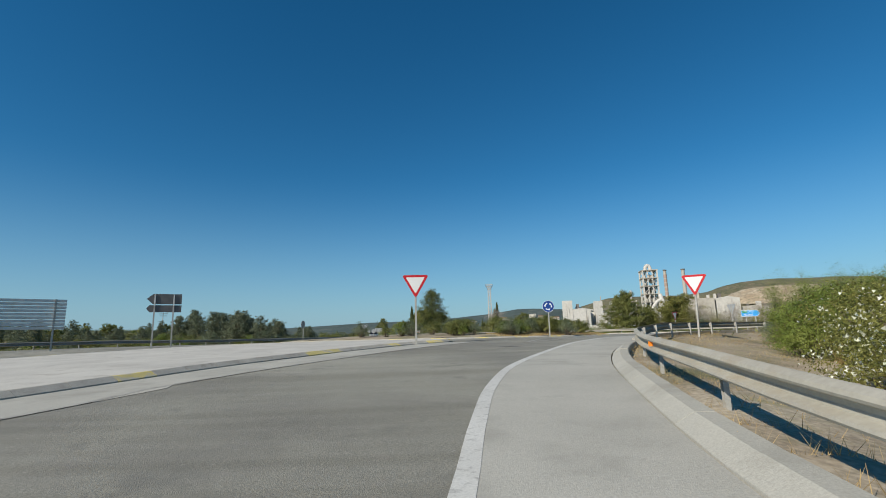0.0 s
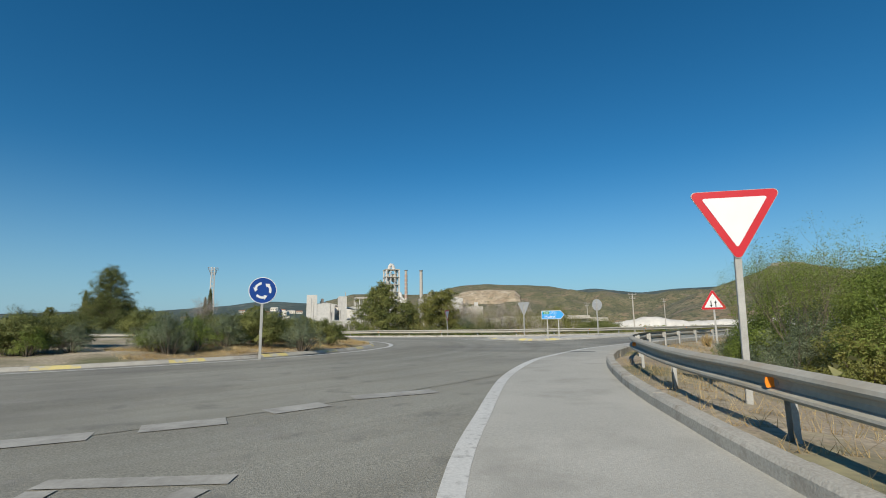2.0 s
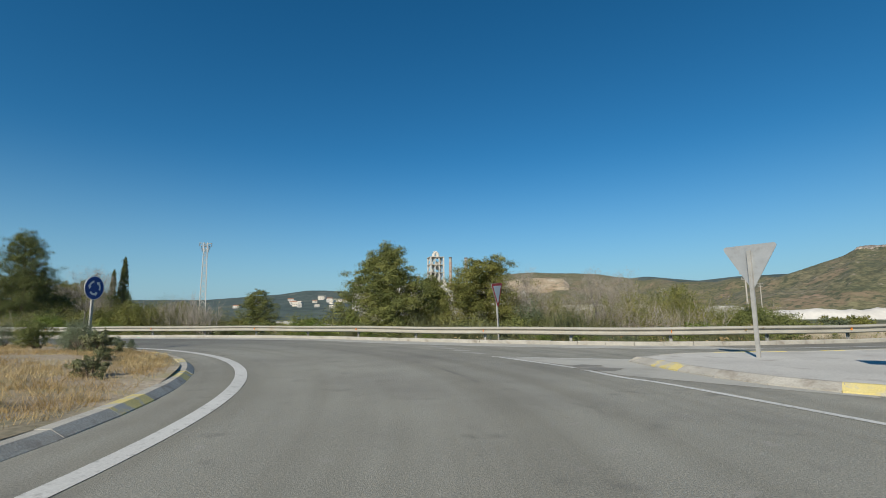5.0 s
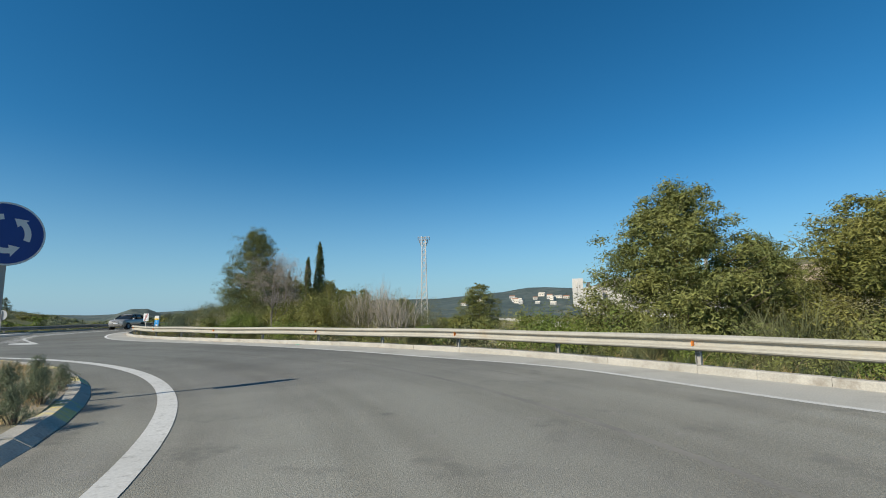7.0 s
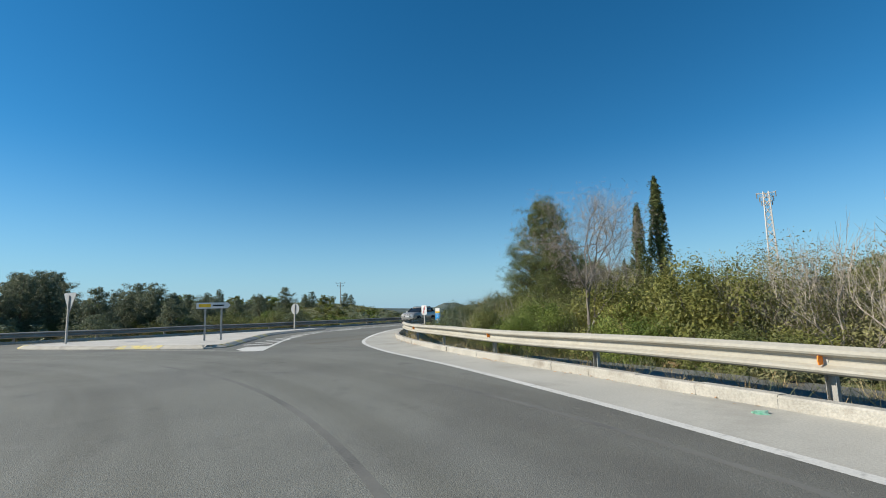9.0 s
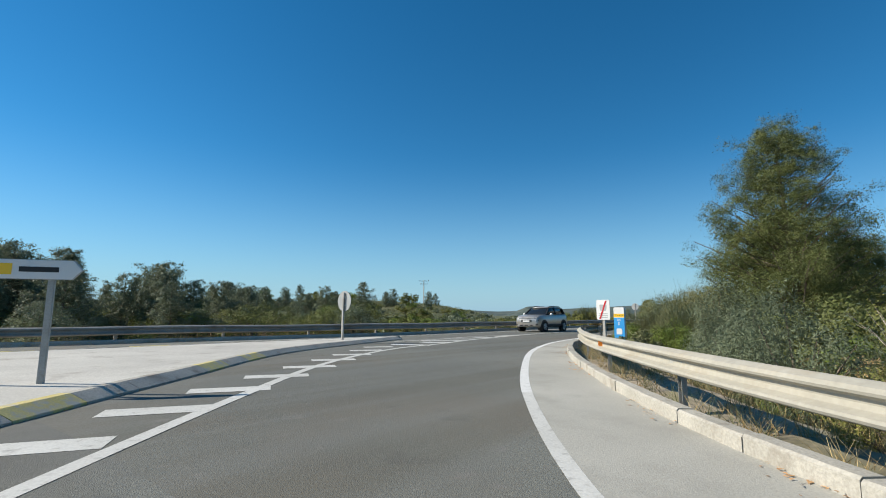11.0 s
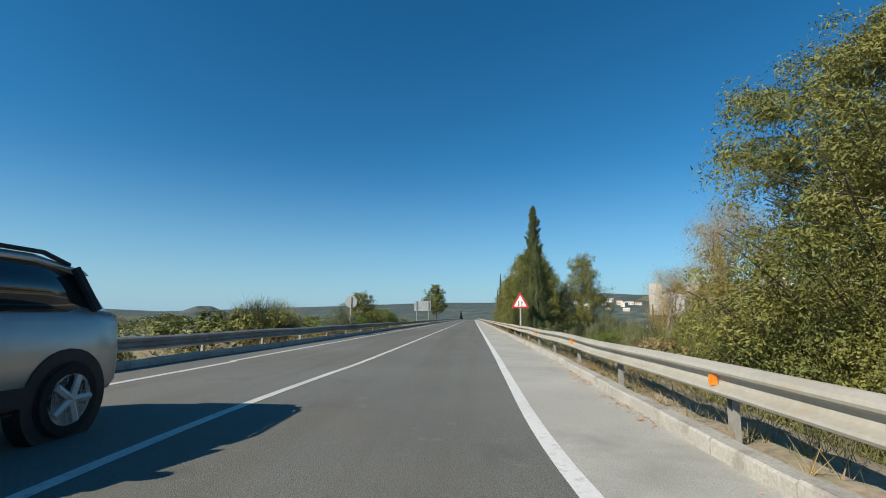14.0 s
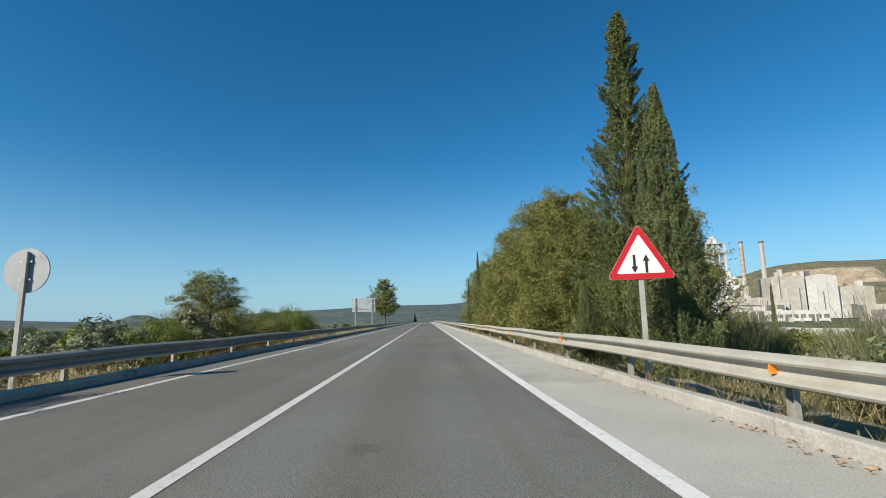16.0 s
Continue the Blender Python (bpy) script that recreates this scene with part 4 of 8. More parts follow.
def preheater_tower(x, y, z, w, h):
    root = empty("preheater_tower", x, y, z, 8, "tall pale steel and concrete preheater tower of the cement works", "industrial tower", "cement works")
    floors = 8
    for sx in (-1, 1):
        for sy in (-1, 1):
            bm = bmesh.new()
            bm_box(bm, sx * w / 2, sy * w / 2, h * 0.46, 2.2, 2.2, h * 0.92)
            part("column", bm, M_CEMENT_PALE, root)
    for sx in (-0.33, 0.33):
        bm = bmesh.new()
        bm_box(bm, sx * w / 2, -w / 2, h * 0.45, 1.3, 1.3, h * 0.9)
        part("column", bm, M_CEMENT_PALE, root)
    for i in range(1, floors + 1):
        zz = h * 0.92 * i / floors
        bm = bmesh.new()
        bm_box(bm, 0, 0, zz, w * 1.12, w * 1.12, 1.3)
        part("deck", bm, M_CEMENT, root)
        for sy in (-1, 1):
            bm = bmesh.new()
            for s in (-1, 1):
                bm_rod(bm, (s * w / 2, sy * w / 2, zz - h * 0.92 / floors), (0, sy * w / 2, zz), 0.55, seg=5)
            part("brace", bm, M_CEMENT_PALE, root)
        for sx in (-1, 1):
            bm = bmesh.new()
            for s in (-1, 1):
                bm_rod(bm, (sx * w / 2, s * w / 2, zz - h * 0.92 / floors), (sx * w / 2, 0, zz), 0.55, seg=5)
            part("brace", bm, M_CEMENT_PALE, root)
    for i in range(5):
        bm = bmesh.new()
        zz = h * (0.22 + 0.15 * i)
        cx = (-1) ** i * w * 0.17
        bmesh.ops.create_cone(bm, cap_ends=True, segments=20, radius1=w * 0.1, radius2=w * 0.25, depth=h * 0.06, matrix=Matrix.Translation((cx, 0, zz - h * 0.055)))
        bmesh.ops.create_cone(bm, cap_ends=True, segments=20, radius1=w * 0.25, radius2=w * 0.25, depth=h * 0.06, matrix=Matrix.Translation((cx, 0, zz + h * 0.005)))
        part("cyclone", bm, M_PLANT_DARK if i % 2 else M_CEMENT, root)
    for i in range(6):
        bm = bmesh.new()
        a = 1.05 * i
        x0, y0 = w * 0.3 * math.cos(a), w * 0.3 * math.sin(a)
        bm_rod(bm, (x0, y0, h * (0.08 + 0.1 * (i % 3))), (x0 * 0.8, y0 * 0.8, h * (0.6 + 0.1 * (i % 4))), 1.7, seg=10)
        part("riser", bm, M_CEMENT_PALE, root, "white riser duct")
    bm = bmesh.new()
    pts = [Vector((-w * 0.18 + w * 0.36 * (1 - math.cos(a)) / 2, 0, h * 0.93 + h * 0.07 * math.sin(a))) for a in np.linspace(0, math.pi, 11)]
    for a, b in zip(pts[:-1], pts[1:]):
        bm_rod(bm, a, b, 3.2, seg=12)
    part("top_duct", bm, M_CEMENT_PALE, root, "white curved gas duct")
    bm = bmesh.new()
    bm_rod(bm, (w * 0.5, -w * 0.4, h * 0.45), (w * 0.95, -w * 0.4, h * 0.05), 2.6, seg=10)
    part("duct", bm, M_CEMENT, root)
    return root


preheater_tower(84, 866, -8, 24, 122)


def chimney(x, y, z, r, h, bands):
    root = empty("chimney", x, y, z, 0, "tall banded works chimney in red and grey" if bands else "tall plain grey works chimney", "chimney", "cement works")
    bm = bmesh.new()
    bm_rod(bm, (0, 0, 0), (0, 0, h), r * 1.15, r * 0.85, 16)
    part("shaft", bm, M_CEMENT if bands else M_WOODPOLE, root)
    for i in range(bands):
        bm = bmesh.new()
        zz = h * (0.55 + 0.42 * i / bands)
        bmesh.ops.create_cone(bm, cap_ends=True, segments=16, radius1=r * 1.02, radius2=r * 1.0, depth=h * 0.05, matrix=Matrix.Translation((0, 0, zz)))
        part("band", bm, mat("faded_red", [(0.36, 0.25, 0.2), (0.42, 0.3, 0.25)], 0.9), root, "faded red band")
    bm = bmesh.new()
    bm_rod(bm, (0, 0, h - 1.5), (0, 0, h + 0.3), r * 1.1, r * 1.1, 16)
    part("rim", bm, M_PLANT_DARK, root)


chimney(99, 768, -6, 2.5, 99, 6)
chimney(131, 806, -6, 3.1, 103, 0)
works_building("silo_building", -75, 1114, -14, 23, 42, 86, 4, M_CEMENT_PALE, "white windowless silo building of the cement works")
works_building("silo_building", -47, 1120, -14, 42, 46, 65, 8, M_CEMENT_PALE, "dusty white bagging hall of the cement works", 3)
works_building("silo_building", -6, 1131, -14, 17, 25, 84, 10, M_CEMENT_PALE, "pale square elevator head of the works")
works_building("mill_house", 62, 705, -6, 36, 30, 22, 5, M_CEMENT, "grey-brown low mill building", 2, 4)
works_building("kiln_hall", 106, 768, -6, 58, 30, 24, 8, M_CEMENT, "dusty kiln hall with rust stains", 3, 5)
works_building("clinker_store", 146, 798, -6, 36, 40, 53, 6, M_CEMENT, "tall beige clinker store")
works_building("clinker_store", 184, 804, -6, 34, 34, 52, 6, M_CEMENT_PALE, "pale stepped clinker hall", 3)
works_building("clinker_store", 222, 812, -6, 38, 30, 38, 6, M_CEMENT, "low beige raw mill building", 2)
works_building("loading_shed", 14, 560, -7, 98, 22, 14, 4, M_CEMENT_PALE, "long pale loading shed with open truck bays", 1.5, 16)
works_building("loading_shed", 92, 600, -8, 60, 24, 11, 4, M_CEMENT_PALE, "long pale open-fronted vehicle shed", 1, 10)
works_building("long_shed", 235, 560, -8, 190, 30, 15, -14, M_CEMENT, "long low concrete storage shed", 3, 9)


def parked_truck(x, y, z, rz, length):
    root = empty("parked_truck", x, y, z, rz, "white box truck parked before the open shed", "truck", "parked trucks")
    bm = bmesh.new()
    bm_box(bm, 0.9, 0, 2.1, length - 2.2, 2.5, 2.6, 0.08)
    part("box", bm, M_WHITE, root)
    bm = bmesh.new()
    bm_box(bm, -length / 2 + 0.9, 0, 1.6, 1.8, 2.3, 2.1, 0.25)
    cab = part("cab", bm, M_WHITE, root)
    bm = bmesh.new()
    bm_box(bm, -length / 2 + 0.15, 0, 2.0, 0.4, 2.0, 0.8, 0.05)
    part("windscreen", bm, M_WINDOW_DARK, cab)
    for px in (-length / 2 + 1.2, length / 2 - 1.4):
        for sy in (-1, 1):
            bm = bmesh.new()
            bm_rod(bm, (px, sy * 1.05 - 0.15, 0.5), (px, sy * 1.05 + 0.15, 0.5), 0.5, seg=16)
            part("wheel", bm, M_BLACK, root, "black wheel")
    return root


for i, (tx, ty) in enumerate(((66, 583), (74, 582), (83, 584), (95, 583), (103, 582), (116, 584), (24, 545), (34, 546), (45, 546))):
    parked_truck(tx, ty, -7.0, -80 + 6 * (i % 3), 6.5 + (i % 3))


def open_frame(x, y, z, w, d, h, rz, label):
    """An open steel frame with decks, vessels and a flat roof."""
    root = empty("process_frame", x, y, z, rz, label, "industrial building", "cement works")
    for i in range(7):
        for sy in (-1, 1):
            bm = bmesh.new()
            bm_box(bm, -w / 2 + i * w / 6, sy * d / 2, h / 2, 1.0, 1.0, h)
            part("column", bm, M_CEMENT_PALE, root)
    for zz, t in ((h * 0.36, 0.8), (h * 0.68, 0.8), (h, 2.4)):
        bm = bmesh.new()
        bm_box(bm, 0, 0, zz, w * 1.04, d * 1.1, t)
        part("deck", bm, M_CEMENT, root)
    rr = random.Random(5)
    for i in range(5):
        px, zb = -w / 2 + (i + 0.5) * w / 5, rr.choice((0, h * 0.37))
        bm = bmesh.new()
        bm_rod(bm, (px, 0, zb), (px, 0, zb + h * 0.28), w * rr.uniform(0.05, 0.085), seg=14)
        part("vessel", bm, rr.choice((M_CEMENT, M_PLANT_DARK, M_CEMENT_PALE)), root)
    for i in range(4):
        bm = bmesh.new()
        a = -w / 2 + i * w / 4
        bm_rod(bm, (a, -d / 2, 0), (a + w / 4, -d / 2, h * 0.68), 0.4, seg=5)
        part("brace", bm, M_CEMENT_PALE, root)
    bm = bmesh.new()
    bm_rod(bm, (w * 0.36, 0, h), (w * 0.36, 0, h + 16), 1.8, 1.5, 12)
    part("stack", bm, M_CEMENT_PALE, root, "white vent stack")
    return root


open_frame(30, 702, -8, 34, 22, 50, 5, "open pale steel process frame with dark vessels")


def bent_duct(pts, r, label):
    """A fat gas duct along a smooth line."""
    line = spline(pts, 3.0)
    root = empty("gas_duct", *line[0], 0, label, "duct", "cement works")
    o = Vector(line[0])
    bm = bmesh.new()
    rings = []
    for i, q in enumerate(line):
        along = (Vector(line[min(i + 1, len(line) - 1)]) - Vector(line[max(i - 1, 0)])).normalized()
        side = Vector((-0.25, 1, 0)).cross(along).normalized()
        up = along.cross(side)
        rings.append([bm.verts.new(Vector(q) - o + (side * math.cos(k * math.pi / 6) + up * math.sin(k * math.pi / 6)) * r) for k in range(12)])
    for a, b in zip(rings[:-1], rings[1:]):
        for k in range(12):
            bm.faces.new((a[k], a[(k + 1) % 12], b[(k + 1) % 12], b[k]))
    bm.faces.new(rings[0][::-1])
    bm.faces.new(rings[-1])
    part("pipe", bm, M_CEMENT_PALE, root, smooth=False)
    bm = bmesh.new()
    for q in (line[len(line) // 3], line[2 * len(line) // 3]):
        bm_rod(bm, Vector(q) - o, (q[0] - o.x, q[1] - o.y, -7 - o.z), 0.6, seg=6)
    part("support", bm, M_CEMENT, root)
    return root


for pts, r in ((((72, 775, 14), (76, 771, 32), (84, 770, 44), (91, 769, 46), (97, 769, 38), (97, 769, 10)), 2.6), (((70, 765, 10), (84, 765, 30), (94, 765, 37), (101, 768, 34), (101, 770, 10)), 2.2),
               (((98, 850, 60), (100, 840, 44), (92, 810, 24), (82, 790, 12)), 3.4), (((61, 740, 18), (84, 740, 12), (105, 740, 6)), 2.6), (((36, 690, 44), (46, 705, 30), (58, 720, 18)), 1.8)):
    bent_duct(pts, r, "fat pale bent gas duct of the cement works")
for sx, sy, r, h, name, label in ((-18, 1155, 19, 54, "silo", "round white cement silo"), (20, 1218, 19, 56, "silo", "round white cement silo"), (52, 1260, 15, 62, "silo", "round grey cement silo")):
    root = empty(name, sx, sy, -10, 0, label, "silo", "cement works")
    bm = bmesh.new()
    bm_rod(bm, (0, 0, 0), (0, 0, h), r, r, 24)
    part("shell", bm, M_CEMENT_PALE, root, smooth=False)
    bm = bmesh.new()
    bm_rod(bm, (0, 0, h), (0, 0, h + 4), r, 1.5, 24)
    part("cone_roof", bm, M_CEMENT, root)
for a, b in (((-56, 1112, 56), (24, 1187, 42)),):
    root = empty("conveyor", *a, 0, "inclined pale conveyor gallery on trestles", "conveyor", "cement works")
    bm = bmesh.new()
    bm_rod(bm, (0, 0, 0), Vector(b) - Vector(a), 2.4, seg=4)
    part("gallery", bm, M_CEMENT_PALE, root)
    bm = bmesh.new()
    mid = (Vector(b) - Vector(a)) / 2
    for s in (-3, 3):
        bm_rod(bm, mid, (mid.x + s, mid.y, -a[2] - 6), 0.5, seg=4)
    part("trestle", bm, M_CEMENT, root)
# spoil heaps and a long white yard wall east of the works
vs, fs = [], []
for i in range(56):
    for j in range(7):
        t = j / 6
        x = 175 + i * 2.6
        h = (8 + 4.0 * noise.noise(Vector((i * 0.09, 0, 4))) + 1.2 * noise.noise(Vector((i * 0.5, j * 0.7, 9)))) * math.sin(math.pi * t) ** 0.7
        vs.append((x, 300 - 0.55 * (x - 175) + t * 24, -6 + max(0, h)))
for i in range(55):
    for j in range(6):
        fs.append((i * 7 + j, i * 7 + j + 1, i * 7 + j + 8, i * 7 + j + 7))
tagged(mesh_ob("stone_bank", vs, fs, M_CEMENT_PALE, smooth=True), "long white bank of crushed stone", "stone bank")
# town and houses on the slopes
rng = random.Random(12)
for i in range(18):
    az_ = rng.choice([rng.uniform(-17, -3), rng.gauss(-9.5, 1.2), rng.gauss(-6, 0.8)])
    d = rng.uniform(1120, 1460)
    x, y = -15 + d * math.sin(radians(az_)), 15 + d * math.cos(radians(az_))
    w, dd, h = rng.uniform(9, 20), rng.uniform(9, 14), rng.uniform(4, 9)
    z = -20 + (math.tan(radians(float(np.interp(az_, [q[0] for q in TOWN], [q[1] for q in TOWN])))) * 1500 + 21.2) * ((d - 900) / 600) ** 0.75 - 1.0
    root = empty("house", x, y, z, rng.uniform(-30, 30), "distant pale plastered house with tiled roof", "house", "houses on the slope")
    bm = bmesh.new()
    bm_box(bm, 0, 0, h / 2 - 3, w, dd, h + 6)
    part("wall", bm, M_HOUSE if rng.random() < 0.5 else M_CEMENT_PALE, root)
    bm = bmesh.new()
    bm_box(bm, 0, 0, h + 0.4, w * 1.05, dd * 1.1, 0.8)
    for v in bm.verts:
        if v.co.z > h + 0.5:
            v.co.y *= 0.15
            v.co.z += 1.6
    part("roof", bm, rng.choice([M_ROOFTILE, M_HOUSE, M_CEMENT]), root)
    for k2 in range(3):
        bm = bmesh.new()
        bm_box(bm, -w / 3 + k2 * w / 3, -dd / 2 - 0.05, h * 0.55, w * 0.12, 0.2, h * 0.28)
        part("window", bm, M_WINDOW_DARK, root)


# rows of blue-grey panels on the plain to the east
for i in range(7):
    p0, p1 = Vector((150 + i * 3.2, 108 - i * 4.6, -1.9)), Vector((153 + i * 3.2, 104 - i * 4.6, -1.9))
    root = empty("panel_row", p0.x, p0.y, p0.z, math.degrees(math.atan2(p1.y - p0.y, p1.x - p0.x)), "row of tilted blue-grey panels on posts", "solar panel", "panel rows")
    bm = bmesh.new()
    bm_box(bm, 2.4, 0, 2.3, 4.9, 0.12, 2.2, 0, Matrix.Rotation(radians(-25), 4, "X"))
    part("panel", bm, M_PANELBLUE, root)
    for px in (0.6, 4.2):
        bm = bmesh.new()
        bm_rod(bm, (px, 0.9, 0), (px, 0.9, 2.2), 0.08, seg=5)
        part("post", bm, M_POST, root)
# ---- guardrails ----
W_PROFILE = [(0.0, -0.155), (0.02, -0.15), (0.08, -0.128), (0.094, -0.104), (0.086, -0.08), (0.012, -0.05), (0.0, -0.008), (0.01, 0.03), (0.086, 0.062), (0.096, 0.085),
             (0.084, 0.118), (0.02, 0.15), (0.0, 0.155)]


def guardrail(line, top, label, posts=3.65, phase=0.0, reflect=2, near=lambda x, y: True, face=1, zf=None, zinc=None):
    """W-beam rail along a line; face 1: the beam bulges to the line's right."""
    zf = zf or (lambda x, y: float(gz(x, y)))
    line = line[:, :2]
    s = np.concatenate([[0], np.cumsum(np.hypot(*np.diff(line, axis=0).T))])
    root = empty("guardrail", line[0][0], line[0][1], zf(*line[0]), 0, label, "guardrail", "guardrails")
    inv = root.matrix_world.inverted()
    t = np.gradient(line, axis=0)
    t /= np.hypot(t[:, 0], t[:, 1])[:, None]
    nr = np.stack([t[:, 1], -t[:, 0]], 1) * face
    vs, fs = [], []
    prof = [(o, h) for o, h in W_PROFILE] + [(o - 0.006, h) for o, h in W_PROFILE[::-1]]
    m = len(prof)
    for i in range(len(line)):
        z = zf(*line[i]) + top - 0.155 + 0.012 * math.sin(i * 0.37)
        for o, h in prof:
            q = line[i] + nr[i] * (o + 0.012 * math.sin(i * 0.21))
            vs.append(tuple(inv @ Vector((q[0], q[1], z + h))))
    for i in range(len(line) - 1):
        for j in range(m):
            a, b = i * m + j, i * m + (j + 1) % m
            fs.append((a, b, b + m, a + m))
    mesh_ob("beam", vs, fs, zinc or M_RAIL, root, smooth=False)
    n = int((s[-1] - phase) / posts)
    pm, cm, rm = None, None, None
    for i in range(n + 1):
        u = phase + i * posts
        p = np.array([np.interp(u, s, line[:, j]) for j in (0, 1)])
        if not near(*p):
            continue
        d = np.array([np.interp(u, s, nr[:, j]) for j in (0, 1)])
        d /= np.hypot(*d)
        z = zf(*p)
        rz = math.degrees(math.atan2(d[1], d[0])) - 90 * 0
        at = inv @ pose(p[0], p[1], z, 0, 0, rz)
        if pm is None:
            bm = bmesh.new()      # channel post: web and two flanges
            bm_box(bm, -0.145, 0, top / 2 - 0.28, 0.006, 0.10, top + 0.5)
            bm_box(bm, -0.115, 0.05, top / 2 - 0.28, 0.06, 0.006, top + 0.5)
            bm_box(bm, -0.115, -0.05, top / 2 - 0.28, 0.06, 0.006, top + 0.5)
            ob = part("post", bm, M_POST, root)
            pm = ob.data
            bm = bmesh.new()
            bm_box(bm, -0.045, 0, top - 0.155, 0.085, 0.11, 0.2, 0.01)
            cb = part("spacer", bm, M_POST, root)
            cm = cb.data
        else:
            ob, cb = new("post", pm), new("spacer", cm)
            ob.parent = cb.parent = root
        ob.matrix_basis = cb.matrix_basis = at
        if reflect and i % reflect == 0:
            if rm is None:
                bm = bmesh.new()
                f1 = [bm.verts.new(q) for q in ((0.012, -0.006, -0.045), (0.085, -0.006, -0.05), (0.095, -0.006, 0.0), (0.085, -0.006, 0.05), (0.012, -0.006, 0.045))]
                bm.faces.new(f1)
                r = bmesh.ops.extrude_face_region(bm, geom=bm.faces[:])
                bmesh.ops.translate(bm, vec=(0, 0.012, 0), verts=[v for v in r["geom"] if isinstance(v, bmesh.types.BMVert)])
                # seen along the rail as well: the two ears of the clip
                rob = part("reflector", bm, M_ORANGE, root, "orange reflector")
                rm = rob.data
            else:
                rob = new("reflector", rm)
                rob.parent = root
                rob["label"] = "orange reflector"
            rob.matrix_basis = at @ Matrix.Translation((0, 0, top - 0.155)) @ pose(0, 0, 0, 0, 0, 0)
    return root


def start_phase(line, x, y, step):
    s = np.concatenate([[0], np.cumsum(np.hypot(*np.diff(line[:, :2], axis=0).T))])
    k = int(np.argmin(np.hypot(line[:, 0] - x, line[:, 1] - y)))
    return s[k] % step


R_NORTH = side(OKERB, -0.22)
R_NORTH = resample(R_NORTH, len(OKERB) * 2)
R_NORTH = R_NORTH[(R_NORTH[:, 1] < 330)]
guardrail(R_NORTH, 0.66, "long curved galvanised guardrail with orange reflectors, dusty cream beam", 3.65, start_phase(R_NORTH, -14.2, 28.95, 7.3), 2,
          lambda x, y: y < 200, -1)
R_APP = resample(side(RKERB, -0.72), len(RKERB) * 2)
guardrail(R_APP, 0.66, "curved galvanised guardrail round the approach, dusty cream beam", 3.65, start_phase(R_APP, -1.2, -23.6, 7.3), 2, lambda x, y: True, -1)
R_LEFT = resample(side(LKERB, 0.45), len(LKERB) * 2)
guardrail(R_LEFT, 0.60, "grey galvanised guardrail on the far side of the road", 3.65, start_phase(R_LEFT, -59.94, 62.0, 3.65), 0, lambda x, y: y < 220, 1, zinc=M_RAIL_SHADED)

# ---- signs ----
def rounded_poly(corners, r, seg=4):
    """Corners of a convex outline, rounded."""
    out = []
    n = len(corners)
    for i in range(n):
        p, a, b = Vector(corners[i]), Vector(corners[i - 1]), Vector(corners[(i + 1) % n])
        u, v = (a - p).normalized(), (b - p).normalized()
        half = u.angle(v) / 2
        d = r / math.tan(half)
        c = p + (u + v).normalized() * (r / math.sin(half))
        s0, s1 = p + u * d - c, p + v * d - c
        a0, a1 = math.atan2(s0.y, s0.x), math.atan2(s1.y, s1.x)
        while a1 - a0 > math.pi:
            a1 -= 2 * math.pi
        while a1 - a0 < -math.pi:
            a1 += 2 * math.pi
        for k2 in range(seg + 1):
            t = a0 + (a1 - a0) * k2 / seg
            out.append((c.x + r * math.cos(t), c.y + r * math.sin(t)))
    return out


def plate(bm, outline, y0, y1):
    """A flat plate in the xz plane between y0 (front) and y1 (back)."""
    f = [bm.verts.new((x, y0, z)) for x, z in outline]
    b = [bm.verts.new((x, y1, z)) for x, z in outline]
    bm.faces.new(f)
    bm.faces.new(b[::-1])
    n = len(outline)
    for i in range(n):
        bm.faces.new((f[i], b[i], b[(i + 1) % n], f[(i + 1) % n]))
    bmesh.ops.recalc_face_normals(bm, faces=bm.faces[:])


def circle(r, n=40, cx=0.0, cz=0.0):
    return [(cx + r * math.cos(2 * math.pi * i / n), cz + r * math.sin(2 * math.pi * i / n)) for i in range(n)]


def tri_outline(s, down, r):
    h = s * math.sqrt(3) / 2
    c = [(-s / 2, h / 3), (s / 2, h / 3), (0, -2 * h / 3)] if down else [(-s / 2, -h / 3), (0, 2 * h / 3), (s / 2, -h / 3)]
    return rounded_poly(c, r)


def signpost(root, height, r=0.04, square=True, lean=0.0, x=0.0):
    bm = bmesh.new()
    if square:
        bm_box(bm, x, 0.05, height / 2 - 0.15, r * 2, r * 1.4, height + 0.3, 0.006)
    else:
        bm_rod(bm, (x, 0.05, -0.3), (x, 0.05, height), r, r, 12)
    part("post", bm, M_POST, root, "galvanised post")


def text_mesh(name, body, size, material, parent, x, z, y=-0.016):
    cu = bpy.data.curves.new(name, "FONT")
    cu.body = body
    cu.size = size
    cu.align_x, cu.align_y = "CENTER", "CENTER"
    cu.extrude = 0.001
    ob = new(name, cu)
    me = ob.to_mesh().copy()
    bpy.data.objects.remove(ob)
    me.materials.append(material)
    o = new(name, me)
    o.parent = parent
    o.matrix_basis = pose(x, y, z, 90, 0, 0)
    return o


def arrow(bm, x, z, length, up, y0, y1):
    w, hd = length * 0.13, length * 0.36
    s = 1 if up else -1
    plate(bm, [(x - w / 2, z - s * length / 2), (x + w / 2, z - s * length / 2), (x + w / 2, z + s * (length / 2 - hd)), (x + w * 1.35, z + s * (length / 2 - hd)),
               (x, z + s * length / 2), (x - w * 1.35, z + s * (length / 2 - hd)), (x - w / 2, z + s * (length / 2 - hd))][::s], y0, y1)


def facing(x, y, tx, ty):
    """Turn about z so that the front (-y) looks at the target."""
    return math.degrees(math.atan2(ty - y, tx - x)) + 90


